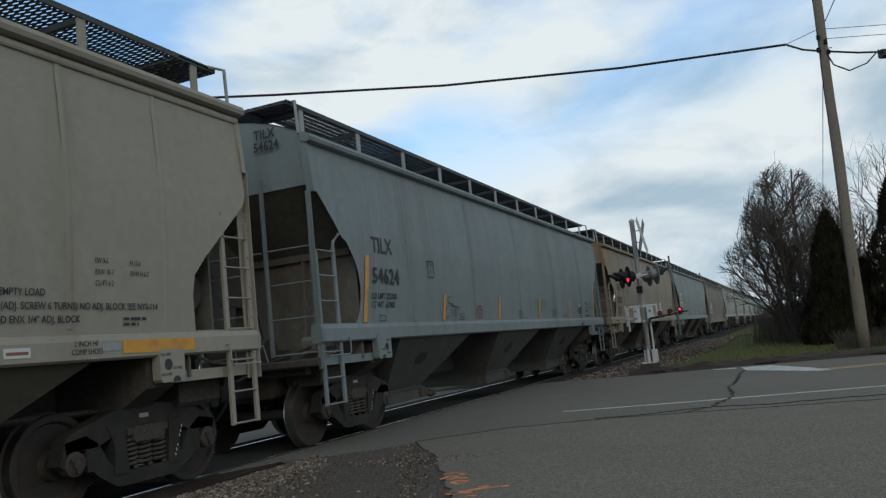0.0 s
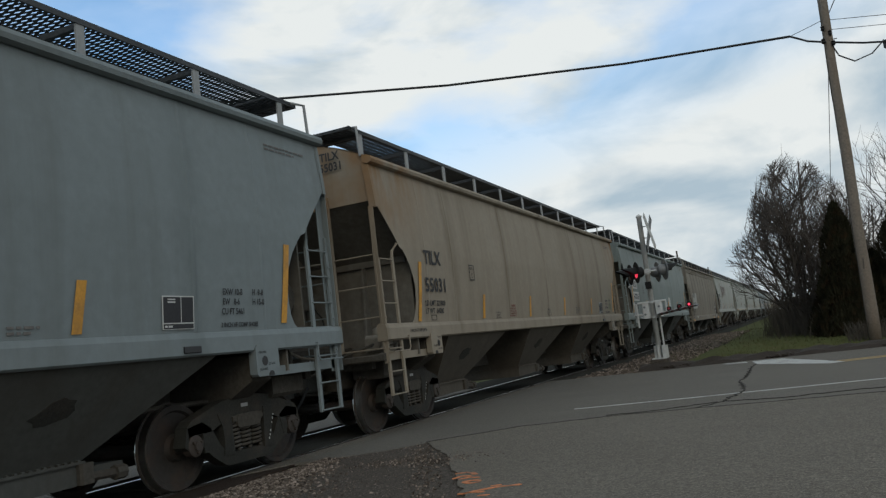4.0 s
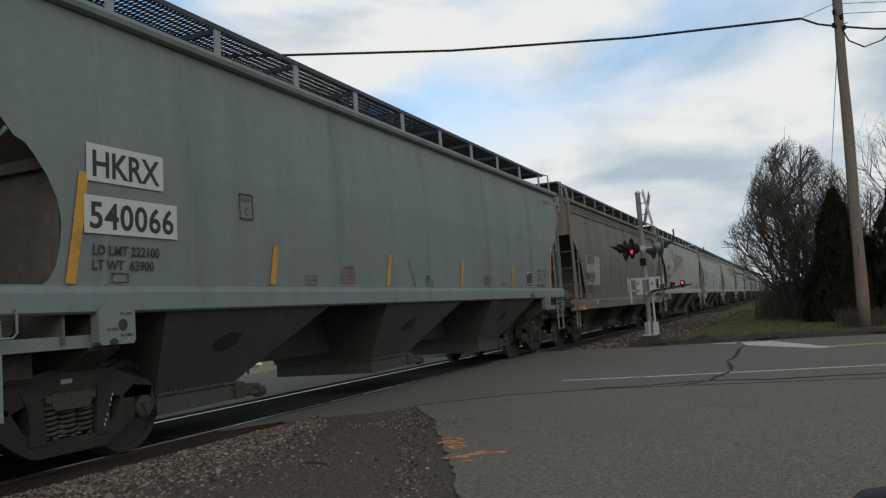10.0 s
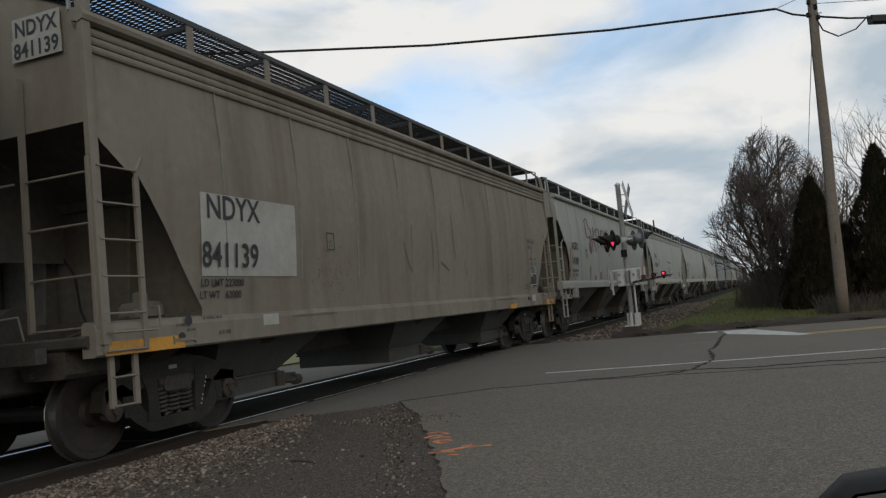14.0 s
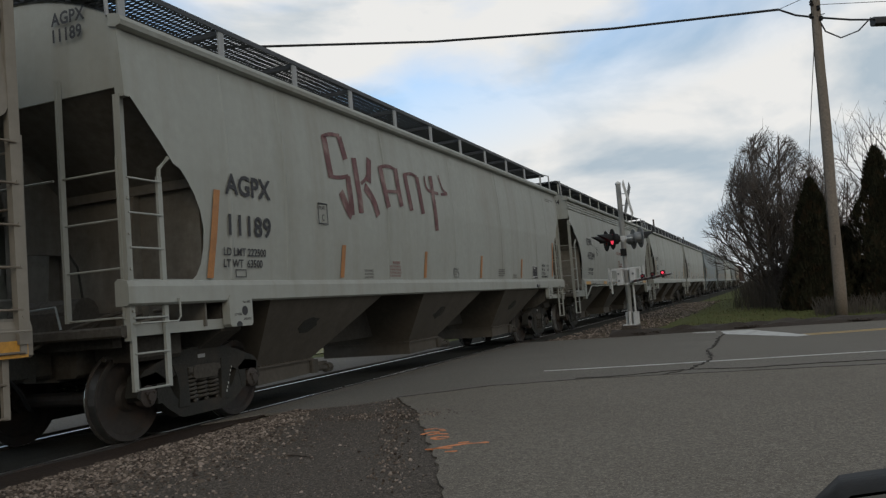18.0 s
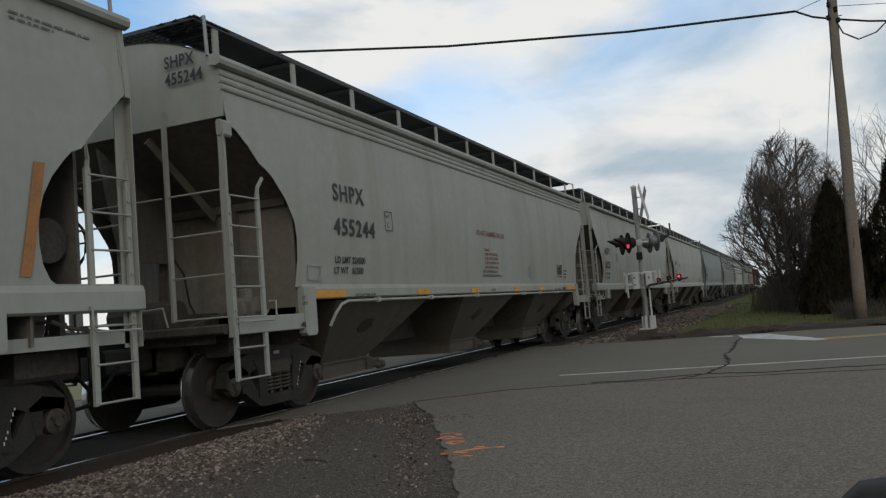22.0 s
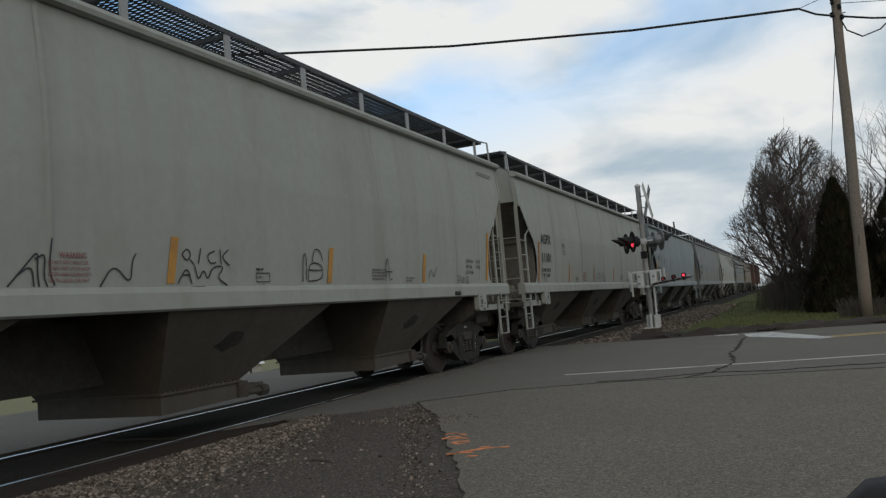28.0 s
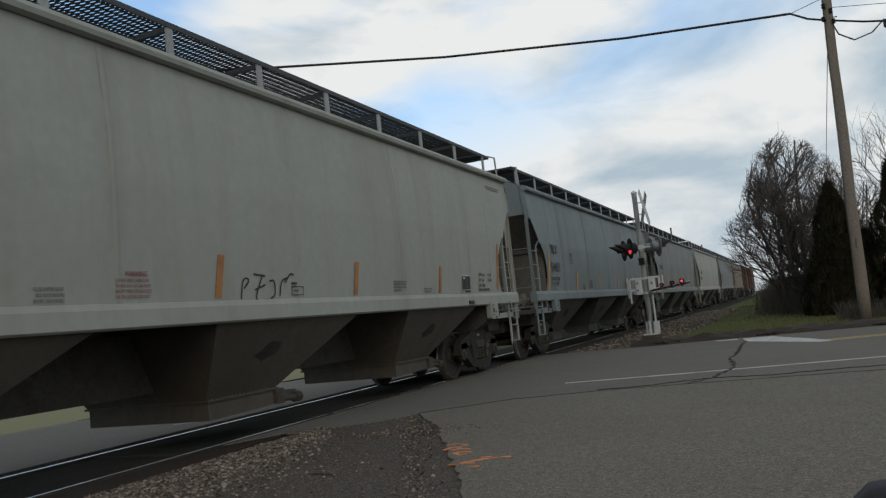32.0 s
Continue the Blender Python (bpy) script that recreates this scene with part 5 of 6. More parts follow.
WHEELSET = wheelset()
TRAIN = []  # car, time, place of its middle along the track at that time
ROUND = hopper_car("round", "blue_grey", "grey", "blue-grey covered hopper car with stencilled lettering")
ROUND.name = "hopper_car"
spare = [copy_thing(ROUND, Matrix()) for _ in range(5)]
plain = [copy_thing(ROUND, Matrix()) for _ in range(5)]


def hopper_like(car, paint, bay, label, t, y):
    repaint(car, paint, bay)
    car["label"] = label
    TRAIN.append((car, t, y))
    return car


TRAIN.append((ROUND, 1.25, 12.28))
dress(ROUND, "TILX", "54624", "222100", "63900", seed=3, up=0.085)
scrawl(ROUND, [[(0.33, 0.37), (0.25, 0.40), (0.18, 0.34), (0.21, 0.28), (0.3, 0.26), (0.42, 0.27)], [(0.21, 0.22), (0.09, 0.18), (0.05, 0.06), (0.12, 0.0), (0.24, 0.06)], [(0.3, 0.25), (0.5, 0.22), (0.73, 0.2)], [(0.36, 0.22), (0.33, 0.04)], [(0.47, 0.18), (0.42, 0.05)], [(0.58, 0.2), (0.48, 0.13), (0.56, 0.08), (0.47, 0.03)], [(0.64, 0.18), (0.5, -0.03)]], -4.48, 1.66, 1.0, M_INK, 0.016, label="thin black marker graffiti beside a stripe")
scrawl(ROUND, [[(0.3 * i, 0), (0.3 * i + 0.05, 0.5), (0.3 * i + 0.25, 0.45), (0.3 * i + 0.2, 0.1)] for i in range(7)], 0.86, 1.78, 0.7, M_TEAL, 0.024)
c = hopper_like(spare[0], "tan", "brown", "dirty tan covered hopper car with rust streaks", 5.5, 12.83)
dress(c, "TILX", "55031", "221800", "64200", seed=13)
scrawl(c, [[(6.82, 1.78), (6.9, 2.0), (6.84, 2.1)], [(6.98, 1.76), (7.02, 1.95)]], 0, 0, 1.0, material("faded_green_spray", (0.13, 0.17, 0.10), 0.7, 0, 0.3, 9, 0), 0.1, label="faint patch of green spray paint")
letters(c, "2 INCH HF COMP SHOES", -7.85, 1.47, 0.05, x=1.53)
c = hopper_like(spare[1], "green_grey", "grey", "grey-green covered hopper car with white number panels", 9.25, 15.53)
dress(c, "HKRX", "540066", "222100", "63900", plate=M_WHITE, seed=23)
scrawl(c, [[(-0.86, 2.08), (-0.7, 1.82), (-0.6, 1.68), (-0.58, 1.64)]], 0, 0, 1.0, M_INK, 0.014, "scratch", "long dark scratch")
c = hopper_like(spare[2], "pale", "brown", "pale grey covered hopper car with large maroon graffiti", 18.5, 12.36)
dress(c, "AGPX", "11189", "222500", "63500", seed=33, low=0.06, stripes=M_BROWN_TAPE)
BROAD = [[(-4.68, 3.62), (-4.64, 3.3), (-4.59, 3.04)], [(-4.22, 3.68), (-4.12, 3.36)], [(-4.1, 3.12), (-4.08, 2.85), (-4.05, 2.55)], [(-4.36, 2.86), (-4.18, 2.62), (-4.06, 2.54)],
         [(-3.86, 3.42), (-3.81, 3.0), (-3.76, 2.6)], [(-3.36, 3.48), (-3.44, 3.1)], [(-3.6, 3.02), (-3.35, 2.85), (-3.2, 2.6)],
         [(-3.0, 3.4), (-2.92, 3.1), (-2.82, 2.76)], [(-2.42, 3.45), (-2.38, 3.1), (-2.32, 2.82)], [(-2.07, 3.4), (-2.0, 3.1), (-1.93, 2.78)], [(-1.56, 3.4), (-1.5, 3.1), (-1.44, 2.76)], [(-0.93, 3.5), (-0.88, 3.0), (-0.83, 2.5)]]
NARROW = [[(-4.72, 3.6), (-4.5, 3.68), (-4.2, 3.7)], [(-4.6, 3.05), (-4.35, 3.06), (-4.08, 3.12)], [(-3.7, 3.05), (-3.5, 3.15), (-3.36, 3.4)], [(-3.04, 3.38), (-2.7, 3.46), (-2.4, 3.42)], [(-2.85, 3.02), (-2.3, 3.06)],
          [(-2.1, 3.38), (-1.8, 3.44), (-1.54, 3.4)], [(-1.22, 3.46), (-1.18, 3.24), (-1.0, 3.2), (-0.62, 3.2)], [(-0.52, 3.56), (-0.42, 3.3), (-0.16, 3.24)], [(-0.16, 3.24), (-0.5, 3.2)]]
scrawl(c, BROAD, -0.1, 0, 1.0, M_SPRAY, 0.15, label="tall maroon spray-painted graffiti strokes")
scrawl(c, NARROW, -0.1, 0.002, 1.0, M_SPRAY, 0.055, label="thin maroon spray-painted graffiti strokes")
c = hopper_like(spare[3], "pale", "brown", "pale grey covered hopper car with thin black graffiti tags", 28.0, 7.72)
dress(c, "AGPX", "16225", "223000", "63000", seed=43, block=False, stripes=M_OCHRE_TAPE)
scrawl(c, [[(5.98, 1.8), (6.1, 1.81), (5.99, 1.63), (6.1, 1.64)], [(6.2, 1.8), (6.1, 1.79), (6.08, 1.63), (6.18, 1.64)], [(6.09, 1.72), (6.17, 1.73)], [(6.2, 1.63), (6.21, 1.8), (6.27, 1.63), (6.29, 1.8)], [(6.33, 1.79), (6.31, 1.63)], [(6.38, 1.78), (6.32, 1.7), (6.38, 1.63)], [(6.5 + 0.075 * math.cos(a * 0.5236), 1.715 + 0.085 * math.sin(a * 0.5236)) for a in range(13)], [(6.5, 1.8), (6.5, 1.63)], [(6.5, 1.71), (6.45, 1.65)], [(6.5, 1.71), (6.55, 1.65)]], -0.2, -0.05, 1.0, M_INK, 0.012, label="thin black marker tag with a peace sign")
TAGS = [[(-3.27, 1.62), (-3.1, 1.8), (-2.99, 1.92), (-3.0, 1.75), (-2.98, 1.62)], [(-3.2, 1.7), (-3.05, 1.8), (-3.03, 1.62)], [(-3.02, 1.84), (-2.92, 1.9), (-2.94, 1.7), (-2.9, 1.62)], [(-2.86, 2.02), (-2.89, 1.75), (-2.83, 1.63)],
        [(-2.36, 1.61), (-2.2, 1.83), (-2.0, 1.62), (-1.98, 1.86), (-1.93, 1.92)],
        [(-1.32, 1.93), (-1.25, 2.0), (-1.18, 1.93), (-1.25, 1.86), (-1.32, 1.93)], [(-1.2, 1.88), (-1.14, 1.83)], [(-1.08, 1.84), (-1.04, 2.0)], [(-0.82, 1.98), (-0.95, 1.94), (-0.9, 1.84), (-0.8, 1.86)], [(-0.74, 2.0), (-0.72, 1.84)], [(-0.6, 2.0), (-0.72, 1.92), (-0.58, 1.83)],
        [(-1.38, 1.64), (-1.25, 1.82), (-1.18, 1.64)], [(-1.33, 1.72), (-1.2, 1.73)], [(-1.14, 1.82), (-1.08, 1.66), (-1.0, 1.8), (-0.94, 1.66), (-0.86, 1.82), (-0.66, 1.82), (-0.8, 1.7), (-0.62, 1.62)], [(-1.2, 1.6), (-0.95, 1.61), (-1.02, 1.57)],
        [(0.84, 1.66), (0.84, 2.0), (0.92, 2.0), (0.92, 1.68)], [(0.96, 1.66), (0.98, 1.9), (1.3, 1.88), (1.3, 1.68), (0.96, 1.66)], [(0.98, 1.8), (1.28, 1.8)], [(1.05, 1.9), (1.1, 2.08), (1.25, 2.05), (1.3, 1.92)], [(3.06, 1.66), (3.08, 2.0), (3.16, 1.98), (3.18, 1.66), (3.28, 1.7)], [(3.05, 1.8), (3.28, 1.8)], [(4.6, 1.66), (4.7, 1.9), (4.8, 1.68), (4.95, 1.9)]]
scrawl(c, TAGS, -0.06, 0, 1.0, M_INK, 0.016, label="thin black marker graffiti")
c = hopper_like(spare[4], "pale", "brown", "pale grey covered hopper car with a small graffiti tag", 31.25, 11.77)
dress(c, "AGPX", "11101", "222200", "63800", seed=53, low=0.06, stripes=M_BROWN_TAPE)
scrawl(c, [[(-1.15, 1.62), (-1.12, 1.86), (-0.98, 1.84), (-1.1, 1.74)], [(-0.92, 1.9), (-0.7, 1.88)], [(-0.76, 1.88), (-0.92, 1.58), (-0.66, 1.6)], [(-0.9, 1.72), (-0.7, 1.78)], [(-0.62, 1.82), (-0.52, 1.84), (-0.5, 1.66), (-0.6, 1.62)], [(-0.42, 1.64), (-0.38, 1.84), (-0.24, 1.86)], [(-0.3, 1.8), (-0.2, 1.92), (-0.12, 1.9)]], 0, 0, 1.0, M_INK, 0.022, label="thin black marker graffiti")

# cars of other makes
c = hopper_car("ribbed", "dusty", "grey", "dusty tan ribbed covered hopper car with patched white number panels")
TRAIN.append((c, 14.0, 13.59))
part("lettering_panel", Shape().grid([[(side_x(z) + o, yy, z) for o, yy in ((0.001, -6.63), (0.006, -6.62), (0.006, -4.79), (0.001, -4.78))] for z in (1.72, 1.9, 2.1, 2.3, 2.45, 2.62)]), M_PATCH, c, "patched white panel under the lettering")
letters(c, "NDYX", -6.55, 2.35, 0.27, squeeze=0.92, bold=0.004)
letters(c, "841139", -6.65, 1.82, 0.28, squeeze=0.88, bold=0.004)
letters(c, "LD LMT 223000", -6.66, 1.61, 0.082, squeeze=1.0, bold=0.002)
letters(c, "LT WT   63000", -6.68, 1.48, 0.082, squeeze=1.0, bold=0.002)
outline_box(c, -4.02, 2.08, 0.2, 0.24)
letters(c, "C", -3.95, 2.13, 0.08)
end_letters(c, "NDYX", 0.66, 4.08, 0.15, 8.05, plate=M_PATCH)
end_letters(c, "841139", 0.64, 3.87, 0.15, 8.05, plate=M_PATCH)
part("reflective_patch", Shape().box(1.526, 1.531, -8.05, -7.0, 0.995, 1.12), M_ORANGE, c, "yellow reflective patch on the sill")
part("reflective_patch", Shape().box(1.526, 1.531, 7.17, 8.1, 0.995, 1.13), M_ORANGE, c, "yellow reflective patch on the sill")
placard(c, 5.96, 1.47, 0.55, 0.34)
for words, yy, zz in (("EXW 10-8", 5.94, 2.15), ("H 8-9", 6.38, 2.15), ("EW   6-6", 5.94, 2.03), ("H 15-0", 6.38, 2.03), ("CU FT 5150", 5.92, 1.91)):
    letters(c, words, yy, zz, 0.065, squeeze=0.72)
bars(c, 5.9, 2.68, 0.62, 2, 0.16, M_FAINT, 0.55, 63)
part("sticker", Shape().box(1.535, 1.539, 6.28, 6.46, 1.83, 1.98), M_TEAL, c, "small pale teal sticker")
part("reflector", Shape().box(1.527, 1.55, 5.5, 5.8, 1.16, 1.24, 0.01), M_DARK, c, "dark rectangular sill reflector")
part("sill_patch", Shape().box(1.526, 1.53, 5.86, 6.2, 1.12, 1.27), M_PATCH, c, "blank white patch on the sill")
part("sill_patch", Shape().box(1.526, 1.53, -5.62, -5.3, 1.14, 1.27), M_PATCH, c, "blank white patch on the sill")
part("reflective_patch", Shape().box(1.526, 1.531, 4.02, 4.52, 0.995, 1.1), M_ORANGE, c, "yellow reflective patch on the sill")
letters(c, "CLOSE HOPPER GATES & ROOF HATCHES BEFORE MOVING CAR", 3.1, 1.2, 0.045, M_FAINT, 0.8, x=1.528)
letters(c, "CLOSE HOPPER GATES & ROOF HATCHES BEFORE MOVING CAR", -5.0, 1.2, 0.04, M_FAINT, 0.7, x=1.528)
letters(c, "RETAINING VALVE", -6.7, 1.26, 0.04, M_INK, 0.7, x=1.528)
letters(c, "JACK HERE", -6.45, 1.09, 0.045, M_INK, 0.7, x=1.528)
bars(c, 6.7, 1.28, 0.3, 2, 0.05, M_FAINT, seed=64, x=1.526)
outline_box(c, 5.45, 1.44, 0.28, 0.09, 0.012)
scrawl(c, [[(u, 0), (u + 0.03, 0.16), (u + 0.14, 0.15), (u + 0.13, 0.02)] for u in (0, 0.22, 0.42, 0.66, 0.86)], -3.6, 1.12, 1.0, M_TEAL, 0.022, label="faint green spray paint on the sill")
chips, r = Shape(), random.Random(71)
for _ in range(240):
    cy, cz = r.choice(((4.0, 1.95), (4.6, 1.8), (5.5, 1.95), (4.2, 1.75), (-3.9, 1.75)))
    yy, zz, a = r.gauss(cy, 0.28), r.gauss(cz, 0.15), r.uniform(0.004, 0.014)
    if zz > 1.42:
        x = side_x(zz) + 0.001
        chips.add([(x, yy - a, zz), (x + 0.003, yy, zz - a * 1.4), (x + 0.003, yy + a * 0.8, zz), (x + 0.002, yy, zz + a)], [(0, 1, 2, 3)])
part("rust_chips", chips, M_CHIP, c, "scattered rust-brown paint chips")["kind"] = "stuff"
# scraped dents as flat strokes, the shade of their creases painted dark
scrawl(c, [[(-1.5, 2.3), (-1.35, 1.95), (-1.2, 1.8)], [(-1.2, 1.8), (-1.15, 2.6)], [(-0.3, 2.5), (-0.25, 2.1), (-0.3, 1.85)], [(0.1, 2.0), (0.5, 1.85)], [(0.7, 2.9), (0.75, 2.4), (0.85, 2.1)], [(1.3, 2.0), (1.45, 1.75)]], 0, 0, 1.0, M_FAINT, 0.026, "dent", "dark strokes painting the shade of scraped dents")
c = hopper_car("smooth", "pale", "brown", "pale grey smooth-sided covered hopper car with bold lettering")
TRAIN.append((c, 22.5, 13.48))
letters(c, "SHPX", -6.27, 2.755, 0.235, squeeze=1.0, bold=0.007, space=1.15)
letters(c, "455244", -6.28, 2.29, 0.23, squeeze=1.08, bold=0.007, space=1.15)
letters(c, "LD LMT 224500", -6.29, 1.9, 0.092, squeeze=1.0, bold=0.003)
letters(c, "LT WT   61500", -6.31, 1.755, 0.092, squeeze=1.0, bold=0.003)
scrawl(c, [[(2.49, 1.87), (2.6, 2.0)], [(2.6, 2.0), (2.71, 1.87)], [(2.71, 1.87), (2.6, 1.74)], [(2.6, 1.74), (2.49, 1.87)]], 0, 0, 1.0, M_INK, 0.02, "emblem", "black diamond outline emblem")
outline_box(c, -4.78, 2.42, 0.25, 0.3)
letters(c, "PLATE", -4.75, 2.62, 0.045)
letters(c, "C", -4.7, 2.47, 0.09)
letters(c, "DO NOT HAMMER ON CAR", -0.84, 2.57, 0.112, M_RED_TEXT, bold=0.002, space=1.1)
for i, words in enumerate(("WARNING", "DO NOT APPLY VIBRATORS", "TO ANY PART OF CAR BODY", "EXCEPT VIBRATOR BRACKETS", "USE ON LOADED CAR ONLY")):
    letters(c, words, -0.43, 2.27 - 0.088 * i, 0.058, M_RED_TEXT, squeeze=0.78, bold=0.001)
for i, words in enumerate(("CLOSE LOCK AND CARSEAL HATCH", "COVERS AND OUTLETS BEFORE MOVING CAR")):
    letters(c, words, -0.56, 1.83 - 0.08 * i, 0.054, squeeze=0.72)
letters(c, "CAUTION:", -0.2, 1.46, 0.05, x=1.53)
bars(c, 0.16, 1.52, 0.5, 2, 0.05, M_INK, seed=74)
letters(c, "2 INCH HF COMP SHOES", -5.82, 1.43, 0.05, x=1.53)
for yy, ww in ((-6.93, 0.87), (-3.73, 0.46), (-1.3, 0.42), (1.3, 0.42), (3.27, 0.45), (5.88, 1.0)):
    part("reflective_patch", Shape().box(1.526, 1.531, yy, yy + ww, 1.435, 1.53), M_ORANGE, c, "yellow reflective patch on the sill")
placard(c, 5.05, 1.76, 0.5, 0.36)
letters(c, "2 INCH HF COMP SHOES", 4.65, 1.43, 0.05, x=1.53)
part("reflector", Shape().box(1.527, 1.545, 5.5, 5.74, 1.44, 1.51, 0.008), M_DARK, c, "dark rectangular sill reflector")
for words, zz in (("EXW 10-8 H 8-8", 1.93), ("EW   8-6 H 15-0", 1.84), ("CU FT 5400", 1.75)):
    letters(c, words, 5.72, zz, 0.05, squeeze=0.72)
outline_box(c, -6.96, 1.66, 0.32, 0.2, 0.02, M_GREY)
end_letters(c, "SHPX", 0.74, 4.16, 0.14, 8.46)
end_letters(c, "455244", 0.74, 3.96, 0.14, 8.46)
c = hopper_car("sloped", "cream", "brown", "cream covered hopper car with a yellow-marked side sill")
TRAIN.append((c, 0.0, -0.80))
for words, yy, zz in (("EMPTY LOAD", 5.16, 1.9), ("(ADJ. SCREW 6 TURNS) NO ADJ. BLOCK SEE NYS-114", 5.18, 1.79), ("AND ENX 1/4\" ADJ. BLOCK", 5.08, 1.68)):
    letters(c, words, yy, zz, 0.06, squeeze=0.86, bold=0.001)
letters(c, "2 INCH HF", 5.85, 1.47, 0.05, x=1.53)
letters(c, "COMP SHOES", 5.82, 1.40, 0.05, x=1.53)
part("sill_plate", Shape().box(1.526, 1.53, 6.15, 6.36, 1.42, 1.49), M_GREY, c)
part("sill_label", Shape().box(1.526, 1.53, 5.18, 5.42, 1.40, 1.48), M_WHITE, c, "small white label with a red band")
part("red_band", Shape().box(1.53, 1.532, 5.2, 5.4, 1.425, 1.45), M_RED_TEXT, c)
part("reflective_patch", Shape().box(1.526, 1.531, 6.39, 7.34, 1.39, 1.51), M_ORANGE, c, "yellow reflective patch on the sill")
for words, yy, zz in (("EW 9-6", 6.11, 2.2), ("EXW 10-7", 6.11, 2.1), ("CU FT 6 2", 6.11, 2.0), ("H 13-6", 6.52, 2.2), ("EXW H 6-7", 6.52, 2.1)):
    letters(c, words, yy, zz, 0.05, squeeze=0.7)
bars(c, 6.44, 1.72, 0.3, 2, 0.05, M_INK, seed=76)

FOLLOW = [("blue_grey", "grey", "TILX", "54451", "blue-grey covered hopper car"), ("slate", "grey", "", "", "slate-grey covered hopper car"), ("pale", "brown", "", "", "pale grey covered hopper car"), ("slate", "grey", "", "", "slate-grey covered hopper car"), ("dusty", "brown", "", "", "dusty tan covered hopper car")]
PITCH = 18.65
for i, (p, b, mark, number, label) in enumerate(FOLLOW):
    c = hopper_like(plain[i], p, b, label, 31.25, 11.77 + PITCH * (i + 1))
    if mark:
        dress(c, mark, number, "222300", "63700", seed=83)
    else:
        for k in range(6):
            stripe(c, -7.28 + 2.91 * k, 1.64, 2.3)
        bars(c, -6.8, 2.7, 0.8, 2, 0.4, M_INK, seed=90 + i)


def boxcar():
    car = thing("boxcar", "oxide-red steel boxcar at the train's tail", "freight car", "boxcars of the train")
    part("body", Shape().box(-1.5, 1.5, -8.0, 8.0, 1.05, 4.3, 0.05), M_BOXCAR, car)
    part("roof", Shape().prism([(-1.55, 4.3), (1.55, 4.3), (0.9, 4.48), (-0.9, 4.48)], 1, -8.05, 8.05), M_BOXCAR, car)
    for d in (1, -1):
        for i in range(20):
            y = -7.6 + 0.8 * i
            if abs(y) > 1.6:
                part("side_post", Shape().box(min(d * 1.5, d * 1.56), max(d * 1.5, d * 1.56), y - 0.05, y + 0.05, 1.1, 4.25), M_BOXCAR, car)
        door = part("sliding_door", Shape().box(min(d * 1.5, d * 1.6), max(d * 1.5, d * 1.6), -1.5, 1.5, 1.1, 4.1), M_BOXCAR, car)
        for z in (1.9, 2.6, 3.3):
            part("door_rib", Shape().box(min(d * 1.6, d * 1.64), max(d * 1.6, d * 1.64), -1.5, 1.5, z - 0.04, z + 0.04), M_BOXCAR, door)
        part("ladder", Shape().box(d * 1.55 - 0.02, d * 1.55 + 0.02, -7.9, -7.86, 0.8, 4.2).box(d * 1.55 - 0.02, d * 1.55 + 0.02, -7.45, -7.41, 0.8, 4.2), M_BOXCAR, car)
    part("centre_sill", Shape().box(-0.3, 0.3, -8.9, 8.9, 0.75, 1.05), M_UNDER, car)
    for e in (-1, 1):
        truck(car, e * 6.3)
        for k in (-0.89, 0.89):
            w = part("wheelset", WHEELSET, None, car)
            w.location = (0, e * 6.3 + k, WHEEL_R)
    return car


BOX = boxcar()
TRAIN.append((BOX, 31.25, 11.77 + PITCH * 5.98))
TRAIN.append((copy_thing(BOX, Matrix()), 31.25, 11.77 + PITCH * 6.94))
for o in bpy.data.objects:
    if "paint" in o:
        del o["paint"]


def travelled(t):
    """Metres that the train has come by at t seconds."""
    out, steps = 0.0, 64
    for k in range(steps):
        u = t * (k + 0.5) / steps
        v = 4.27 - 0.085 * math.sin(math.pi * u / 18.5) if u < 18.5 else 4.27 + 0.11 * min(1, (u - 18.5) / 4) + 0.003 * max(0, u - 22.5)
        out += v * t / steps
    return out


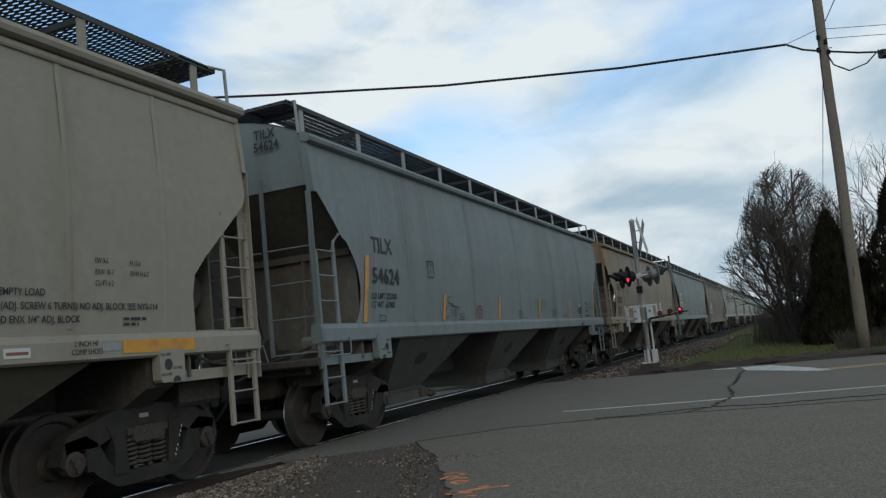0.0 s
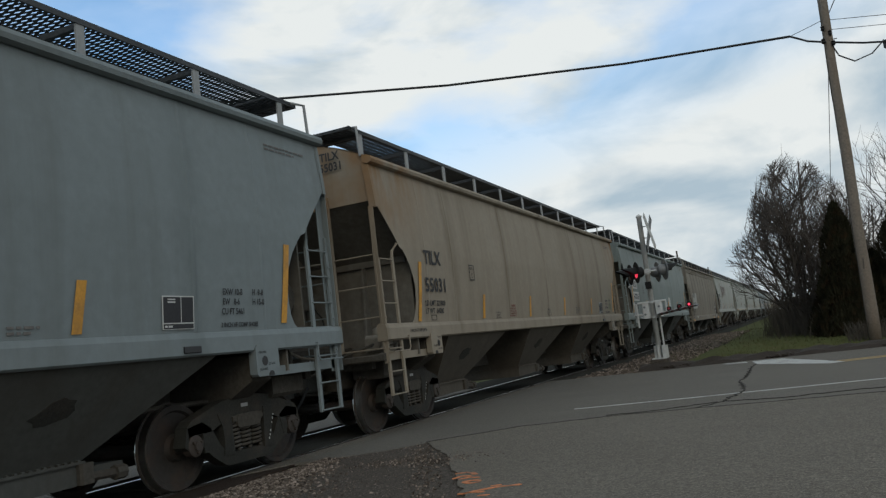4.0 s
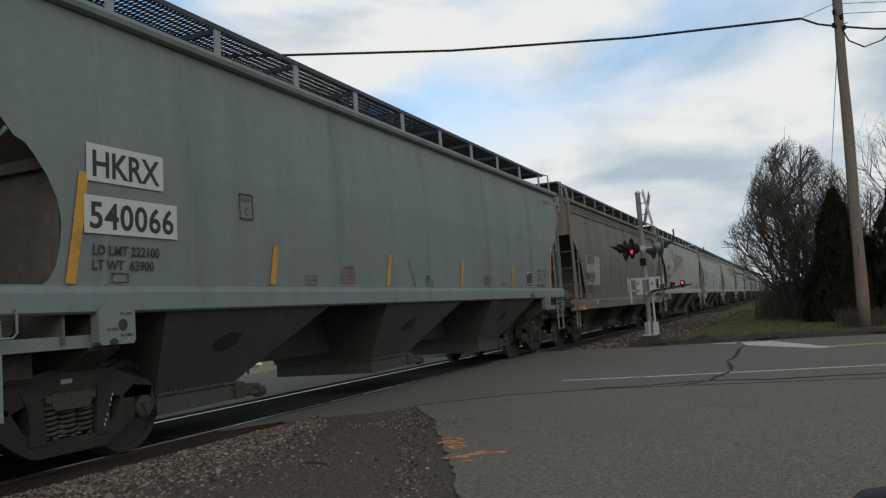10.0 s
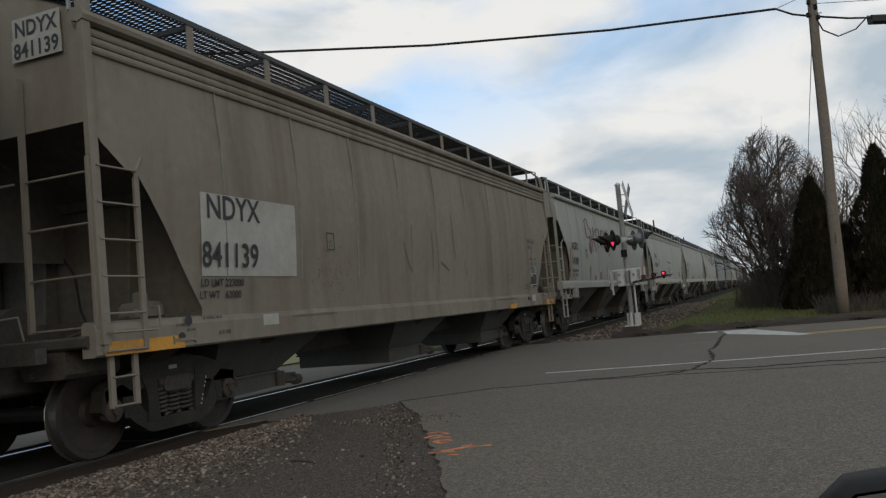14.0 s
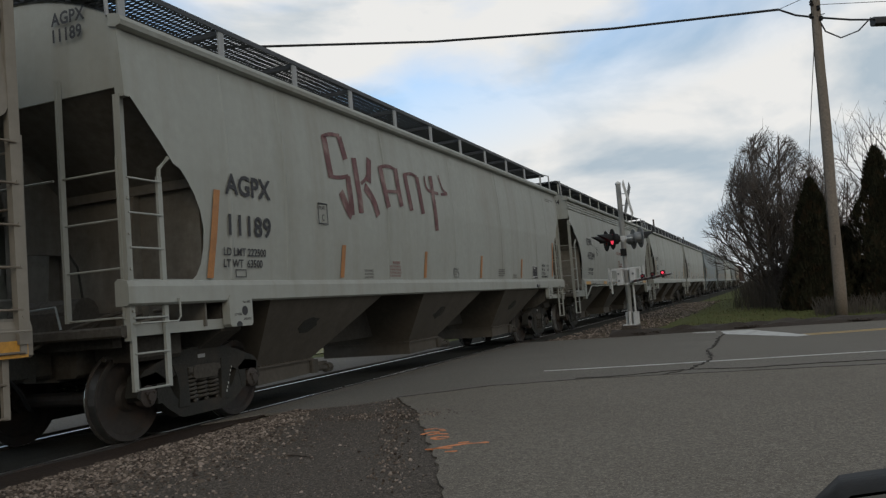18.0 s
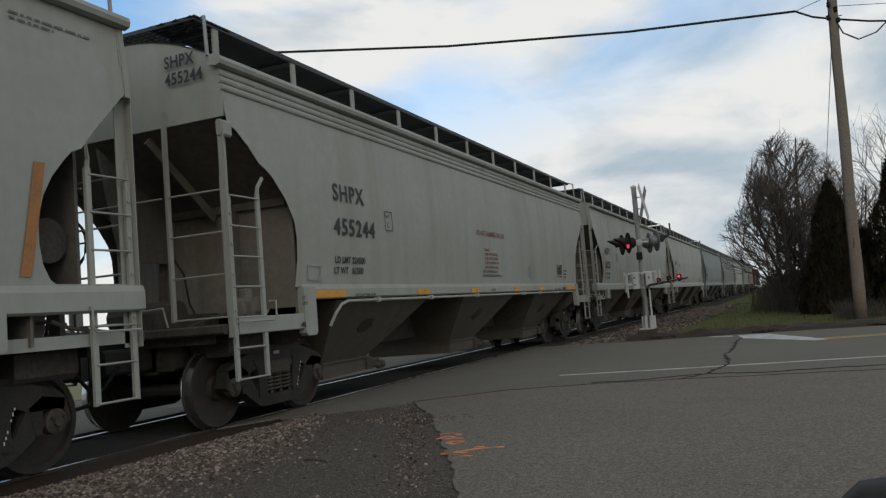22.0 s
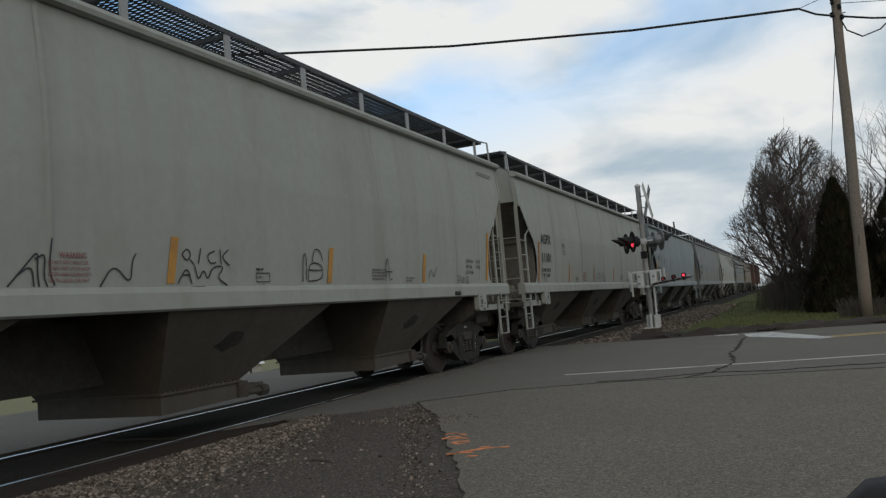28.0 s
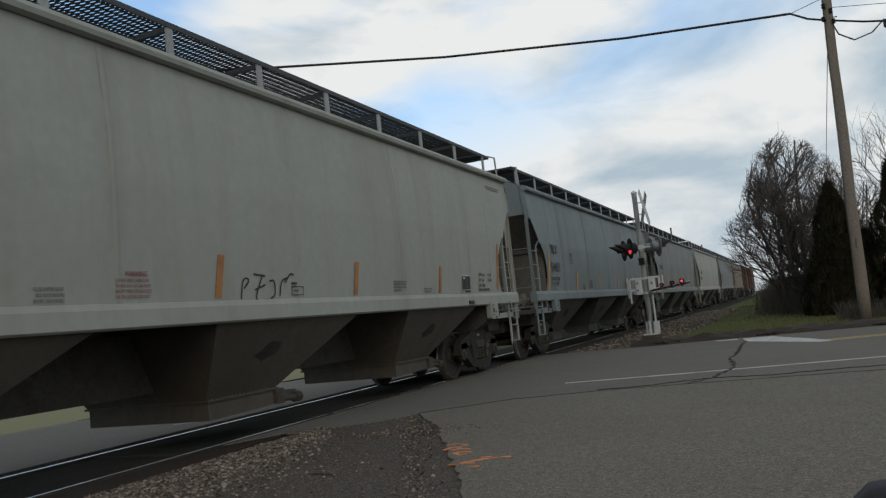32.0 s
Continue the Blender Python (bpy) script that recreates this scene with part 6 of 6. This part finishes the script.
# ---- crossing signal ----
def crossing_signal():
    bx, by, bz = -3.75, 23.25, 0.12
    sig = thing("crossing_signal", "silver railway crossing signal mast with lit red lamp and lowered gate", "crossing signal", at=Matrix.Translation((bx, by, bz)))
    part("foundation", Shape().box(-0.24, 0.24, -0.24, 0.24, -0.25, 0.03, 0.02), M_OLD, sig, "concrete foundation")
    part("base_casting", Shape().box(-0.2, 0.2, -0.2, 0.2, 0.03, 0.06).box(-0.035, 0.035, -0.15, -0.07, 0.06, 0.42, 0.01).box(-0.13, -0.06, -0.05, 0.05, 0.06, 0.40, 0.01).box(-0.06, 0.06, 0.06, 0.14, 0.06, 0.42, 0.01), M_SIGNAL, sig)
    part("junction_box", Shape().box(0.09, 0.25, -0.12, 0.05, 0.06, 0.40, 0.02), M_SIGNAL, sig, "silver cable box")
    part("conduit", Shape().tube([(0.16, -0.02, 0.39), (0.16, -0.02, 1.2)], 0.028, 8), M_SIGNAL, sig)
    part("mast", Shape().lathe([(0.06, 0.0), (0.06, 0.072), (4.05, 0.072), (4.06, 0.085), (4.1, 0.085), (4.13, 0.045), (4.16, 0.0)], 2, 16), M_SIGNAL, sig, smooth=True)
    u, p = Vector((0.9, 0.43, 0)).normalized(), Vector((-0.43, 0.9, 0)).normalized()
    zl = 2.5
    part("lamp_arm", Shape().tube([u * -0.45 + Vector((0, 0, zl)), u * 0.45 + Vector((0, 0, zl))], 0.025, 8).box(-0.09, 0.09, -0.09, 0.09, zl - 0.06, zl + 0.06, 0.01), M_SIGNAL, sig)
    for d in (-1, 1):
        cross = [u * (0.40 * d) + p * (0.34 * k) + Vector((0, 0, zl - 0.02)) for k in (-1, 1)]
        part("cross_arm", Shape().tube(cross, 0.022, 8), M_SIGNAL, sig)
        for k, c in zip((-1, 1), cross):
            turn = Matrix.Translation(c) @ (u * d).to_track_quat("X", "Z").to_matrix().to_4x4()
            s = Shape().lathe([(-0.01, 0.0), (-0.01, 0.29), (0.0, 0.295), (0.012, 0.29), (0.012, 0.0)], 0, 28)
            s.v = [tuple(turn @ Vector(q)) for q in s.v]
            disc = part("background_disc", s, M_BLACK if d < 0 else M_SIGN, sig, "round lamp background")
            s = Shape().lathe([(-0.2, 0.0), (-0.2, 0.09), (-0.14, 0.15), (-0.01, 0.155)], 0, 20)
            s.v = [tuple(turn @ Vector(q)) for q in s.v]
            part("lamp_housing", s, M_BLACK if d < 0 else M_SIGN, disc, smooth=True)
            s = Shape().grid([[(0.012 + 0.42 * a * (0.35 + 0.65 * max(0, math.sin(t))), 0.155 * math.cos(t), 0.155 * math.sin(t)) for a in (0, 0.5, 1)] for t in [radians(-20 + 220 * i / 16) for i in range(17)]])
            s.v = [tuple(turn @ Vector(q)) for q in s.v]
            part("hood", s, M_BLACK, disc, "black lamp hood", True)
            s = Shape().lathe([(0.014, 0.155), (0.03, 0.11), (0.036, 0.0)], 0, 20)
            s.v = [tuple(turn @ Vector(q)) for q in s.v]
            part("lens", s, M_LAMP if (d, k) == (-1, -1) else M_LENS, disc, "red signal lens", True)
    # crossbuck: two crossed boards beside the mast
    n = Vector((0.995, -0.1, 0)).normalized()
    side = Vector((-n.y, n.x, 0))
    c = Vector((0.22, 0.03, 3.62))
    part("sign_bracket", Shape().tube([(0, 0, 3.78), c + Vector((0, 0, 0.16))], 0.015, 6).tube([(0, 0, 3.45), c + Vector((0, 0, -0.17))], 0.015, 6), M_SIGNAL, sig)
    for k, a in enumerate((48, -48)):
        s = Shape()
        d = side * math.cos(radians(a)) + Vector((0, 0, math.sin(radians(a))))
        w = n.cross(d)
        o = c + n * (0.014 * k)
        pts = [o + d * (0.61 * e) + w * (0.11 * f) + n * g for g in (-0.004, 0.004) for e, f in ((-1, -1), (1, -1), (1, 1), (-1, 1))]
        s.add(pts, [(0, 1, 2, 3), (7, 6, 5, 4), (0, 4, 5, 1), (1, 5, 6, 2), (2, 6, 7, 3), (3, 7, 4, 0)])
        part("crossbuck_board", s, M_WHITE if k else M_SIGN, sig, "crossed sign board")
    part("control_box", Shape().box(-0.08, 0.08, -0.2, -0.07, 2.0, 2.2, 0.02), M_BLACK, sig)
    # gate mechanism and arm
    g = part("gate_mechanism", Shape().box(-0.27, -0.09, -0.16, 0.1, 1.18, 1.6, 0.03).box(0.09, 0.27, -0.15, 0.12, 1.2, 1.62, 0.03).box(-0.4, 0.4, -0.05, 0.02, 1.6, 1.66, 0.015).box(-0.34, 0.34, -0.05, 0.02, 1.2, 1.25, 0.015), M_SIGNAL, sig, "silver gate motor case")
    for x in (-0.42, 0.40):
        z0 = 0.95 if x < 0 else 1.22
        part("counterweight_arm", Shape().box(x - 0.02, x + 0.02, -0.14, -0.08, z0, 1.62), M_SIGNAL, g)
        part("counterweight_arm", Shape().box(x * 1.2 - 0.018, x * 1.2 + 0.018, 0.02, 0.08, z0 + 0.15, 1.68), M_SIGNAL, g)
        part("pivot", Shape().tube([(x * 0.7, -0.03, 1.3), (x * 1.25, -0.03, 1.3)], 0.03, 8), M_SIGNAL, g)
    for x, z in ((-0.2, 1.3), (-0.2, 1.5), (0.2, 1.48)):
        part("cover_bolt", Shape().lathe([(0, 0.0), (0, 0.035), (-0.02, 0.03), (-0.02, 0.0)], 1, 10, (x, -0.155, z)), M_SIGN, g)
    for z in (1.2, 1.62, 2.43):
        part("clamp", Shape().lathe([(-0.025, 0.066), (-0.025, 0.085), (0.025, 0.085), (0.025, 0.066)], 2, 14, (0, 0, z)), M_SIGNAL, sig)
    a = Vector((0.3, -0.954, 0)).normalized()
    arm = part("gate_arm", Shape().tube([a * -0.5 + Vector((0.1, 0, 1.2)), a * 0.6 + Vector((0.1, 0, 1.25))], 0.05, 6), M_SIGNAL, sig, "lowered red and white gate arm")
    m_red = material("red_gate_band", (0.13, 0.045, 0.042), 0.6, 0, 0.15, 20, 0)
    for i in range(13):
        s0, s1 = 0.6 + 0.41 * i, 0.6 + 0.41 * (i + 1)
        q0, q1 = a * s0 + Vector((0.06, 0, 1.25 + 0.008 * s0)), a * s1 + Vector((0.06, 0, 1.25 + 0.008 * s1))
        part("arm_band", Shape().tube([q0, q1], 0.042 - 0.0012 * i, 4), m_red if i % 2 else M_SIGN, arm)
    for i, s0 in enumerate((2.34, 3.81, 5.04)):
        q = a * s0 + Vector((0.06, 0, 1.24))
        lamp = part("arm_lamp", Shape().tube([q, q + Vector((0, 0, 0.1))], 0.03, 8).box(q.x - 0.05, q.x + 0.05, q.y - 0.06, q.y + 0.06, q.z + 0.05, q.z + 0.16, 0.02), M_BLACK, arm)
        part("arm_lens", Shape().tube([q + Vector((0.0, -0.075, 0.11)), q + Vector((0.0, -0.055, 0.11))], 0.028, 10), M_LAMP if i == 2 else M_DIM if i == 0 else M_LENS, lamp, "small red gate lamp")


crossing_signal()


# ---- poles and cables ----
def utility_pole():
    pole = thing("utility_pole", "weathered wooden utility pole leaning slightly", "utility pole", at=Matrix.Translation((1.58, 22.5, 0.0)))
    top = Vector((0.24, 0, 9.6))
    path = [Vector((0.012 * math.sin(i * 1.3), 0, 0)) + top * (i / 12) for i in range(13)]
    part("shaft", Shape().tube(path, 0.145, 14, 0.105), M_POLE, pole, smooth=True)
    at = lambda z: top * (z / 9.6)
    part("through_bolt", Shape().tube([at(7.75) + Vector((-0.2, -0.02, 0)), at(7.75) + Vector((0.2, -0.02, 0))], 0.012, 6), M_STEEL, pole)
    for dx, z in ((-0.13, 7.72), (0.1, 7.62), (-0.1, 8.05), (0.06, 7.9)):
        part("insulator", Shape().lathe([(-0.06, 0.0), (-0.06, 0.03), (-0.02, 0.05), (0.02, 0.03), (0.05, 0.05), (0.08, 0.0)], 2, 10, tuple(at(z) + Vector((dx, -0.12, 0)))), M_BLACK, pole, "dark cable clamp")
    part("ground_wire", Shape().tube([at(z) + Vector((-0.105 - 0.04 * (1 - z / 9.6), -0.06, 0)) for z in (0.1, 2, 4, 6, 8, 9.4)], 0.008, 4), M_STEEL, pole)
    part("scar", Shape().tube([at(2.0) + Vector((-0.02, -0.118, -0.15)), at(2.0) + Vector((0.0, -0.118, 0.1))], 0.024, 6), M_BARK, pole, "dark worn scar")
    return pole


utility_pole()


def cable(name, pts, r, label, sag=0.0):
    path = []
    for k, (a, b) in enumerate(zip(pts, pts[1:])):
        a, b = Vector(a), Vector(b)
        n = 8
        path += [a.lerp(b, i / n) - Vector((0, 0, sag * 4 * (i / n) * (1 - i / n))) for i in range(n)]
    return tagged(part(name, Shape().tube(path + [Vector(pts[-1])], r, 6), M_CABLE), label, "cable")


P = (1.70, 22.42)
cable("overhead_cable", [(-48, 0.0, 9.3), (-24, 10.6, 8.55), (-11.5, 17.3, 8.14), (-7.65, 19.6, 8.14), (-3.2, 21.5, 8.14), (0.92, 22.65, 8.14)], 0.032, "thick black overhead cable")
cable("overhead_cable", [(0.92, 22.65, 8.14), (1.3, 22.5, 7.86), (P[0], P[1], 7.7), (2.6, 23.0, 7.62), (3.6, 23.8, 7.66), (9, 27, 8.2)], 0.026, "black overhead cable with a slack loop")
cable("messenger_wire", [(0.92, 22.65, 8.14), (1.7, 22.42, 8.28), (9, 27, 8.55)], 0.008, "thin grey messenger wire overhead")
cable("messenger_wire", [(1.7, 22.42, 8.02), (9, 27, 8.3)], 0.008, "thin grey messenger wire overhead")
cable("cable_loop", [(1.78, 22.4, 7.72), (1.95, 22.5, 7.3), (2.3, 22.7, 7.12), (2.75, 23.0, 7.3), (3.1, 23.3, 7.66)], 0.018, "hanging loop of black cable")
cable("drop_wire", [(1.69, 22.4, 7.3), (2.0, 38.0, 5.6)], 0.01, "thin service drop wire")
cable("guy_wire", [(1.82, 22.42, 8.3), (5.5, 25.0, 15.0)], 0.012, "thin span wire off the pole")
box = tagged(part("splice_case", Shape().box(-0.45, 0.45, -0.11, 0.11, -0.12, 0.1, 0.04), M_CABLE), "black cable splice case hung on the line", "splice case")
box.matrix_basis = pose(3.55, 23.75, 7.62, 0, 0, 30)
far_pole = thing("utility_pole", "slim dark wooden pole behind the trees", "utility pole", at=Matrix.Translation((2.0, 38.0, -0.05)))
part("shaft", Shape().tube([(0, 0, 0), (0, 0, 5.7)], 0.08, 8, 0.06), M_BARK, far_pole)


for x, y in ((-11.7, 95.0), (-12.3, 136.0)):
    far = thing("utility_pole", "distant dark wooden pole beyond the train", "utility pole", "distant poles", at=Matrix.Translation((x, y, 0)))
    part("shaft", Shape().tube([(0, 0, -0.1), (0, 0, 9.0)], 0.12, 8, 0.1), M_BARK, far)

# ---- trees ----
def bare_tree(at, height, stems, width, seed, label, depth=5, kids=4):
    """A tree in winter: stems from one root that fork into fine upswept twigs within an egg-shaped crown."""
    r = random.Random(seed)
    tree = thing("tree", label, "tree", at=Matrix.Translation(at))
    trunk, crown = Shape(), Shape()

    def room(p):
        """How far inside the crown a point lies; below 0 is outside."""
        t = min(1.0, max(0.0, p.z / height))
        wide = (t / 0.36) ** 0.6 if t < 0.36 else ((1.0 - t) / 0.64) ** 0.5
        return width * (0.03 + wide) * (0.9 + 0.25 * noise.noise(Vector((p.x, p.y, p.z * 0.8 + seed)))) - math.hypot(p.x, p.y)

    def grow(p, d, length, rad, level):
        """A nearly straight shoot that throws off side shoots at acute angles, the lower ones spreading."""
        n = (7, 5, 4, 3, 2, 2)[level]
        pts, q, dd = [p], p, d
        for _ in range(n):
            dd = (dd + Vector((r.gauss(0, 0.035), r.gauss(0, 0.035), r.gauss((0.06, 0.03, 0.03, 0.02, 0.02, 0.0)[level], 0.04)))).normalized()
            nxt = q + dd * (length / n)
            if (level > 0 or len(pts) > 2) and (room(nxt) < (-0.12 if level > 1 else 0.0) or nxt.z < 0.25):
                break
            q = nxt
            pts.append(q)
        if len(pts) < 2:
            return
        (trunk if level < 1 else crown).tube(pts, rad, 7 if level < 1 else 4 if level < 2 else 3, max(0.0035, rad * 0.35), closed=False)
        if level >= depth:
            return
        for k in range(kids + (9, 4, 0, 0, 0, 0)[level]):
            f = r.uniform(0.2, 0.95) ** (0.75 if level else 1.15) * (len(pts) - 1)
            o = pts[int(f)].lerp(pts[min(len(pts) - 1, int(f) + 1)], f - int(f))
            a = r.uniform(0, 6.283)
            side = Vector((math.cos(a), math.sin(a), r.uniform(-0.1, 0.15)))
            side = (side - dd * side.dot(dd)).normalized()
            open_ = r.uniform(0.45, 0.85) * (1.3 - 0.4 * f / len(pts))
            grow(o, (dd + side * open_).normalized(), length * (r.uniform(0.42, 0.66) if level else r.uniform(0.3, 0.5)), max(0.0046, rad * r.uniform(0.4, 0.55)), level + 1)

    for k in range(stems):
        a = k * 2.4 + r.uniform(-0.3, 0.3)
        lean = 1.05 * (k + 0.2) / stems
        grow(Vector((0.13 * math.cos(a), 0.13 * math.sin(a), 0)), Vector((math.cos(a) * lean, math.sin(a) * lean, 1)).normalized(), height * (0.95 - 0.4 * k / stems) * r.uniform(0.92, 1.04), r.uniform(0.045, 0.075), 0)
    part("trunk", trunk, M_BARK, tree)
    part("crown", crown, M_TWIG, tree, "dense fan of fine bare twigs")
    return tree


bare_tree((0.35, 30.0, 0.1), 6.15, 12, 2.5, 5, "bare multi-stemmed deciduous tree with fine twigs", 3, 5)
bare_tree((1.5, 33.0, 0.1), 5.6, 4, 1.4, 8, "bare multi-stemmed deciduous tree behind the brush", 3, 3)
bare_tree((3.6, 34.0, 0.1), 7.6, 3, 1.9, 9, "bare deciduous tree behind the evergreens", 3, 3)
bare_tree((6.6, 33.0, 0.1), 8.0, 4, 2.2, 12, "bare deciduous tree behind the evergreens", 3, 3)
bare_tree((2.4, 34.5, 0.1), 6.2, 4, 1.6, 22, "bare deciduous tree behind the pole", 3, 3)
bare_tree((5.0, 32.0, 0.1), 7.6, 4, 2.0, 23, "bare deciduous tree behind the evergreens", 3, 3)
bare_tree((3.0, 41.0, 0.1), 7.0, 4, 1.9, 15, "bare deciduous tree farther back", 3, 3)


def cedar(at, height, rad, seed, label):
    r = random.Random(seed)
    tree = thing("evergreen_shrub", label, "evergreen", at=Matrix.Translation(at))
    part("trunk", Shape().tube([(0, 0, 0), (0, 0, height * 0.9)], 0.07, 6, 0.02), M_BARK, tree)
    s = Shape()
    for _ in range(9000):
        t = r.random() ** 1.1
        z = 0.02 + t * (height - 0.1)
        a = r.uniform(0, 6.283)
        prof = rad * (1 - t) ** 0.8 * (0.8 + 0.3 * min(1, t * 5)) * (0.9 + 0.5 * noise.noise(Vector((math.cos(a) * 1.8, math.sin(a) * 1.8, z * 1.5 + seed))))
        d = prof * (0.72 + 0.28 * r.random() ** 0.5)
        x, y, h, w = d * math.cos(a), d * math.sin(a), r.uniform(0.06, 0.2), r.uniform(0.012, 0.035)
        b, lean = a + r.uniform(-1.2, 1.2), r.uniform(0.0, 0.12)
        s.add([(x - w * math.sin(b), y + w * math.cos(b), z), (x + w * math.sin(b), y - w * math.cos(b), z), (x + lean * math.cos(a), y + lean * math.sin(a), z + h), (x + 0.5 * lean * math.cos(a), y + 0.5 * lean * math.sin(a), z - h * 0.4)], [(0, 3, 1, 2)])
    s.lathe([(0.05 + (height - 0.35) * q / 10, rad * 0.55 * (1 - q / 10) ** 0.8) for q in range(11)], 2, 14)
    part("foliage", s, M_CEDAR, tree, "dense dark green scale foliage")
    return tree


cedar((1.4, 26.5, 0.05), 4.0, 1.2, 2, "dark green columnar evergreen beside the pole")
cedar((0.95, 28.4, 0.05), 2.2, 0.75, 6, "low dark evergreen bush")
cedar((3.2, 26.5, 0.05), 4.7, 1.45, 3, "dark green columnar evergreen")
cedar((2.25, 27.6, 0.05), 2.5, 0.95, 8, "low dark evergreen bush behind the pole")
cedar((4.3, 26.8, 0.05), 3.9, 0.9, 4, "dark green columnar evergreen")
cedar((5.7, 27.2, 0.05), 3.6, 0.9, 7, "dark green columnar evergreen")


def brush(name, count, place, h, label, mat, seed):
    r, s = random.Random(seed), Shape()
    for _ in range(count):
        x, y, z = place(r)
        hh = h * r.uniform(0.4, 1.0)
        a, lean = r.uniform(0, 6.283), r.uniform(0.1, 0.5) * hh
        mid = Vector((x + 0.4 * lean * math.cos(a), y + 0.4 * lean * math.sin(a), z + 0.6 * hh))
        s.tube([(x, y, z), mid, (x + lean * math.cos(a), y + lean * math.sin(a), z + hh)], 0.008, 3, 0.003, closed=False)
    return tagged(part(name, s, mat), label, "brush", kind="stuff")


brush("brush", 7500, lambda r: (r.gauss(1.0, 0.8), 31.2 + r.gauss(0, 1.4), 0.1), 1.1, "tangled dead brush under the trees", M_BRUSH, 3)
brush("brush", 9000, lambda r: (-1.6 + 0.02 * r.uniform(0, 60) + abs(r.gauss(0, 1.3)), 43 + 70 * r.random() ** 1.4, -0.05), 1.9, "dead brush along the track", M_BRUSH, 4)
brush("brush", 900, lambda r: (r.uniform(1.0, 4.5), 23.4 + r.gauss(0, 0.5), 0.1), 0.5, "dry weeds at the foot of the pole", M_BRUSH, 5)
brush("brush", 4000, lambda r: (r.uniform(-30, -10), 260 + r.gauss(0, 6), 0.0), 5.0, "distant dark hedge line", M_BRUSH, 6)

# ---- far side of the track ----
def cottage(x, y, z):
    """A small house with a hipped roof, a lower wing and a porch on posts, on the low plain."""
    home = thing("house", "small pale house with a hipped roof and a porch", "house", at=pose(x, y, z, 0, 0, 37.5))
    part("wall", Shape().box(-1.95, 2.1, 0, 4.4, -0.2, 1.55), M_HOUSE, home)
    roof = part("roof", Shape().add([(-2.45, -0.5, 1.5), (2.55, -0.5, 1.5), (2.55, 4.9, 1.5), (-2.45, 4.9, 1.5), (-0.1, 2.2, 2.95), (0.2, 2.2, 2.95)], [(0, 1, 5, 4), (2, 3, 4, 5), (1, 2, 5), (3, 0, 4), (3, 2, 1, 0)]), M_ROOF, home, "pale shingled hipped roof")
    part("chimney", Shape().box(0.9, 1.3, 2.6, 3.0, 1.9, 2.9, 0.03), M_BARK, roof)
    for x0 in (-0.75, -0.1, 0.55):
        w = part("window", Shape().box(x0, x0 + 0.38, -0.05, 0.02, 0.35, 1.3), M_DARK, home, "dark tall window")
        part("frame", Shape().box(x0 - 0.06, x0, -0.07, 0.0, 0.3, 1.36).box(x0 + 0.38, x0 + 0.44, -0.07, 0.0, 0.3, 1.36), M_ROOF, w)
    porch = part("porch", Shape().box(-4.6, -1.95, 0.2, 3.4, 1.2, 1.42), M_ROOF, home, "flat porch roof")
    for x0 in (-4.5, -3.6, -2.9):
        part("post", Shape().box(x0, x0 + 0.14, 0.3, 0.44, -0.2, 1.2), M_BARK, porch)
    part("porch_wall", Shape().box(-3.4, -1.95, 1.2, 1.3, -0.2, 1.2), M_DARK, porch, "dark recess under the porch")
    return home


cottage(-64.5, 84.0, -5.0)
for dx, mat, label in ((0.0, M_WOOD, "yellow-painted marker post in the field"), (1.6, M_BARK, "dark timber marker post in the field")):
    post = thing("marker_post", label, "post", at=pose(-63.6 + dx, 72.6 + dx * 0.9, -5.0))
    part("shaft", Shape().box(-0.26, 0.26, -0.2, 0.2, -0.1, 1.5, 0.04), mat, post)
    part("cap", Shape().box(-0.3, 0.3, -0.24, 0.24, 1.5, 1.56), mat, post)

# ---- mirror of the vehicle from which the view is seen ----
mirror = thing("wing_mirror", "black plastic wing mirror of a parked vehicle", "car mirror", at=pose(0.143, 0.90, 0.870, 0, -8, 0))
s = Shape()
prof = [(-0.14, -0.06), (-0.125, -0.085), (-0.1, -0.095), (0.16, -0.095), (0.16, 0.09), (-0.09, 0.085), (-0.125, 0.06), (-0.14, 0.02)]
s.add([(x * k, y, z * k) for y, k in ((-0.05, 0.92), (-0.035, 1.0), (0.02, 0.97), (0.07, 0.6)) for x, z in prof], [(a * 8 + b, a * 8 + (b + 1) % 8, (a + 1) * 8 + (b + 1) % 8, (a + 1) * 8 + b) for a in range(3) for b in range(8)] + [tuple(range(24, 32))])
part("housing", s, M_BLACK, mirror, smooth=True)
part("glass", Shape().prism([(x * 0.9, z * 0.88) for x, z in prof], 1, -0.047, -0.042), M_GLASS, mirror, "mirror glass")
part("arm", Shape().tube([(0.1, 0.02, -0.08), (0.25, 0.0, -0.14), (0.5, -0.05, -0.16)], 0.03, 8), M_BLACK, mirror)


# ---- movement ----
def motions():
    times = [0.0, 2.0, 4.0, 6.0, 8.0, 10.0, 12.0, 14.0, 16.0, 18.0, 20.0, 22.0, 24.0, 26.0, 28.0, 30.0, 32.0]
    gone = {t: travelled(t) for t in times}
    step = 0.13
    turns = [k * step for k in range(int(32.0 / step) + 1)] + [32.0]
    rolled = [travelled(t) / WHEEL_R for t in turns]
    for car, t0, y0 in TRAIN:
        start = y0 + travelled(t0)
        walk(car, [(t, pose(MID, start - gone[t], 0)) for t in times])
        near = start - gone[32.0] < 45
        for o in car.children:
            if near and o.name.startswith("wheelset"):
                y = o.location.y
                walk(o, [(t, Matrix.Translation((0, y, WHEEL_R)) @ Matrix.Rotation(a, 4, "X")) for t, a in zip(turns, rolled)])


motions()
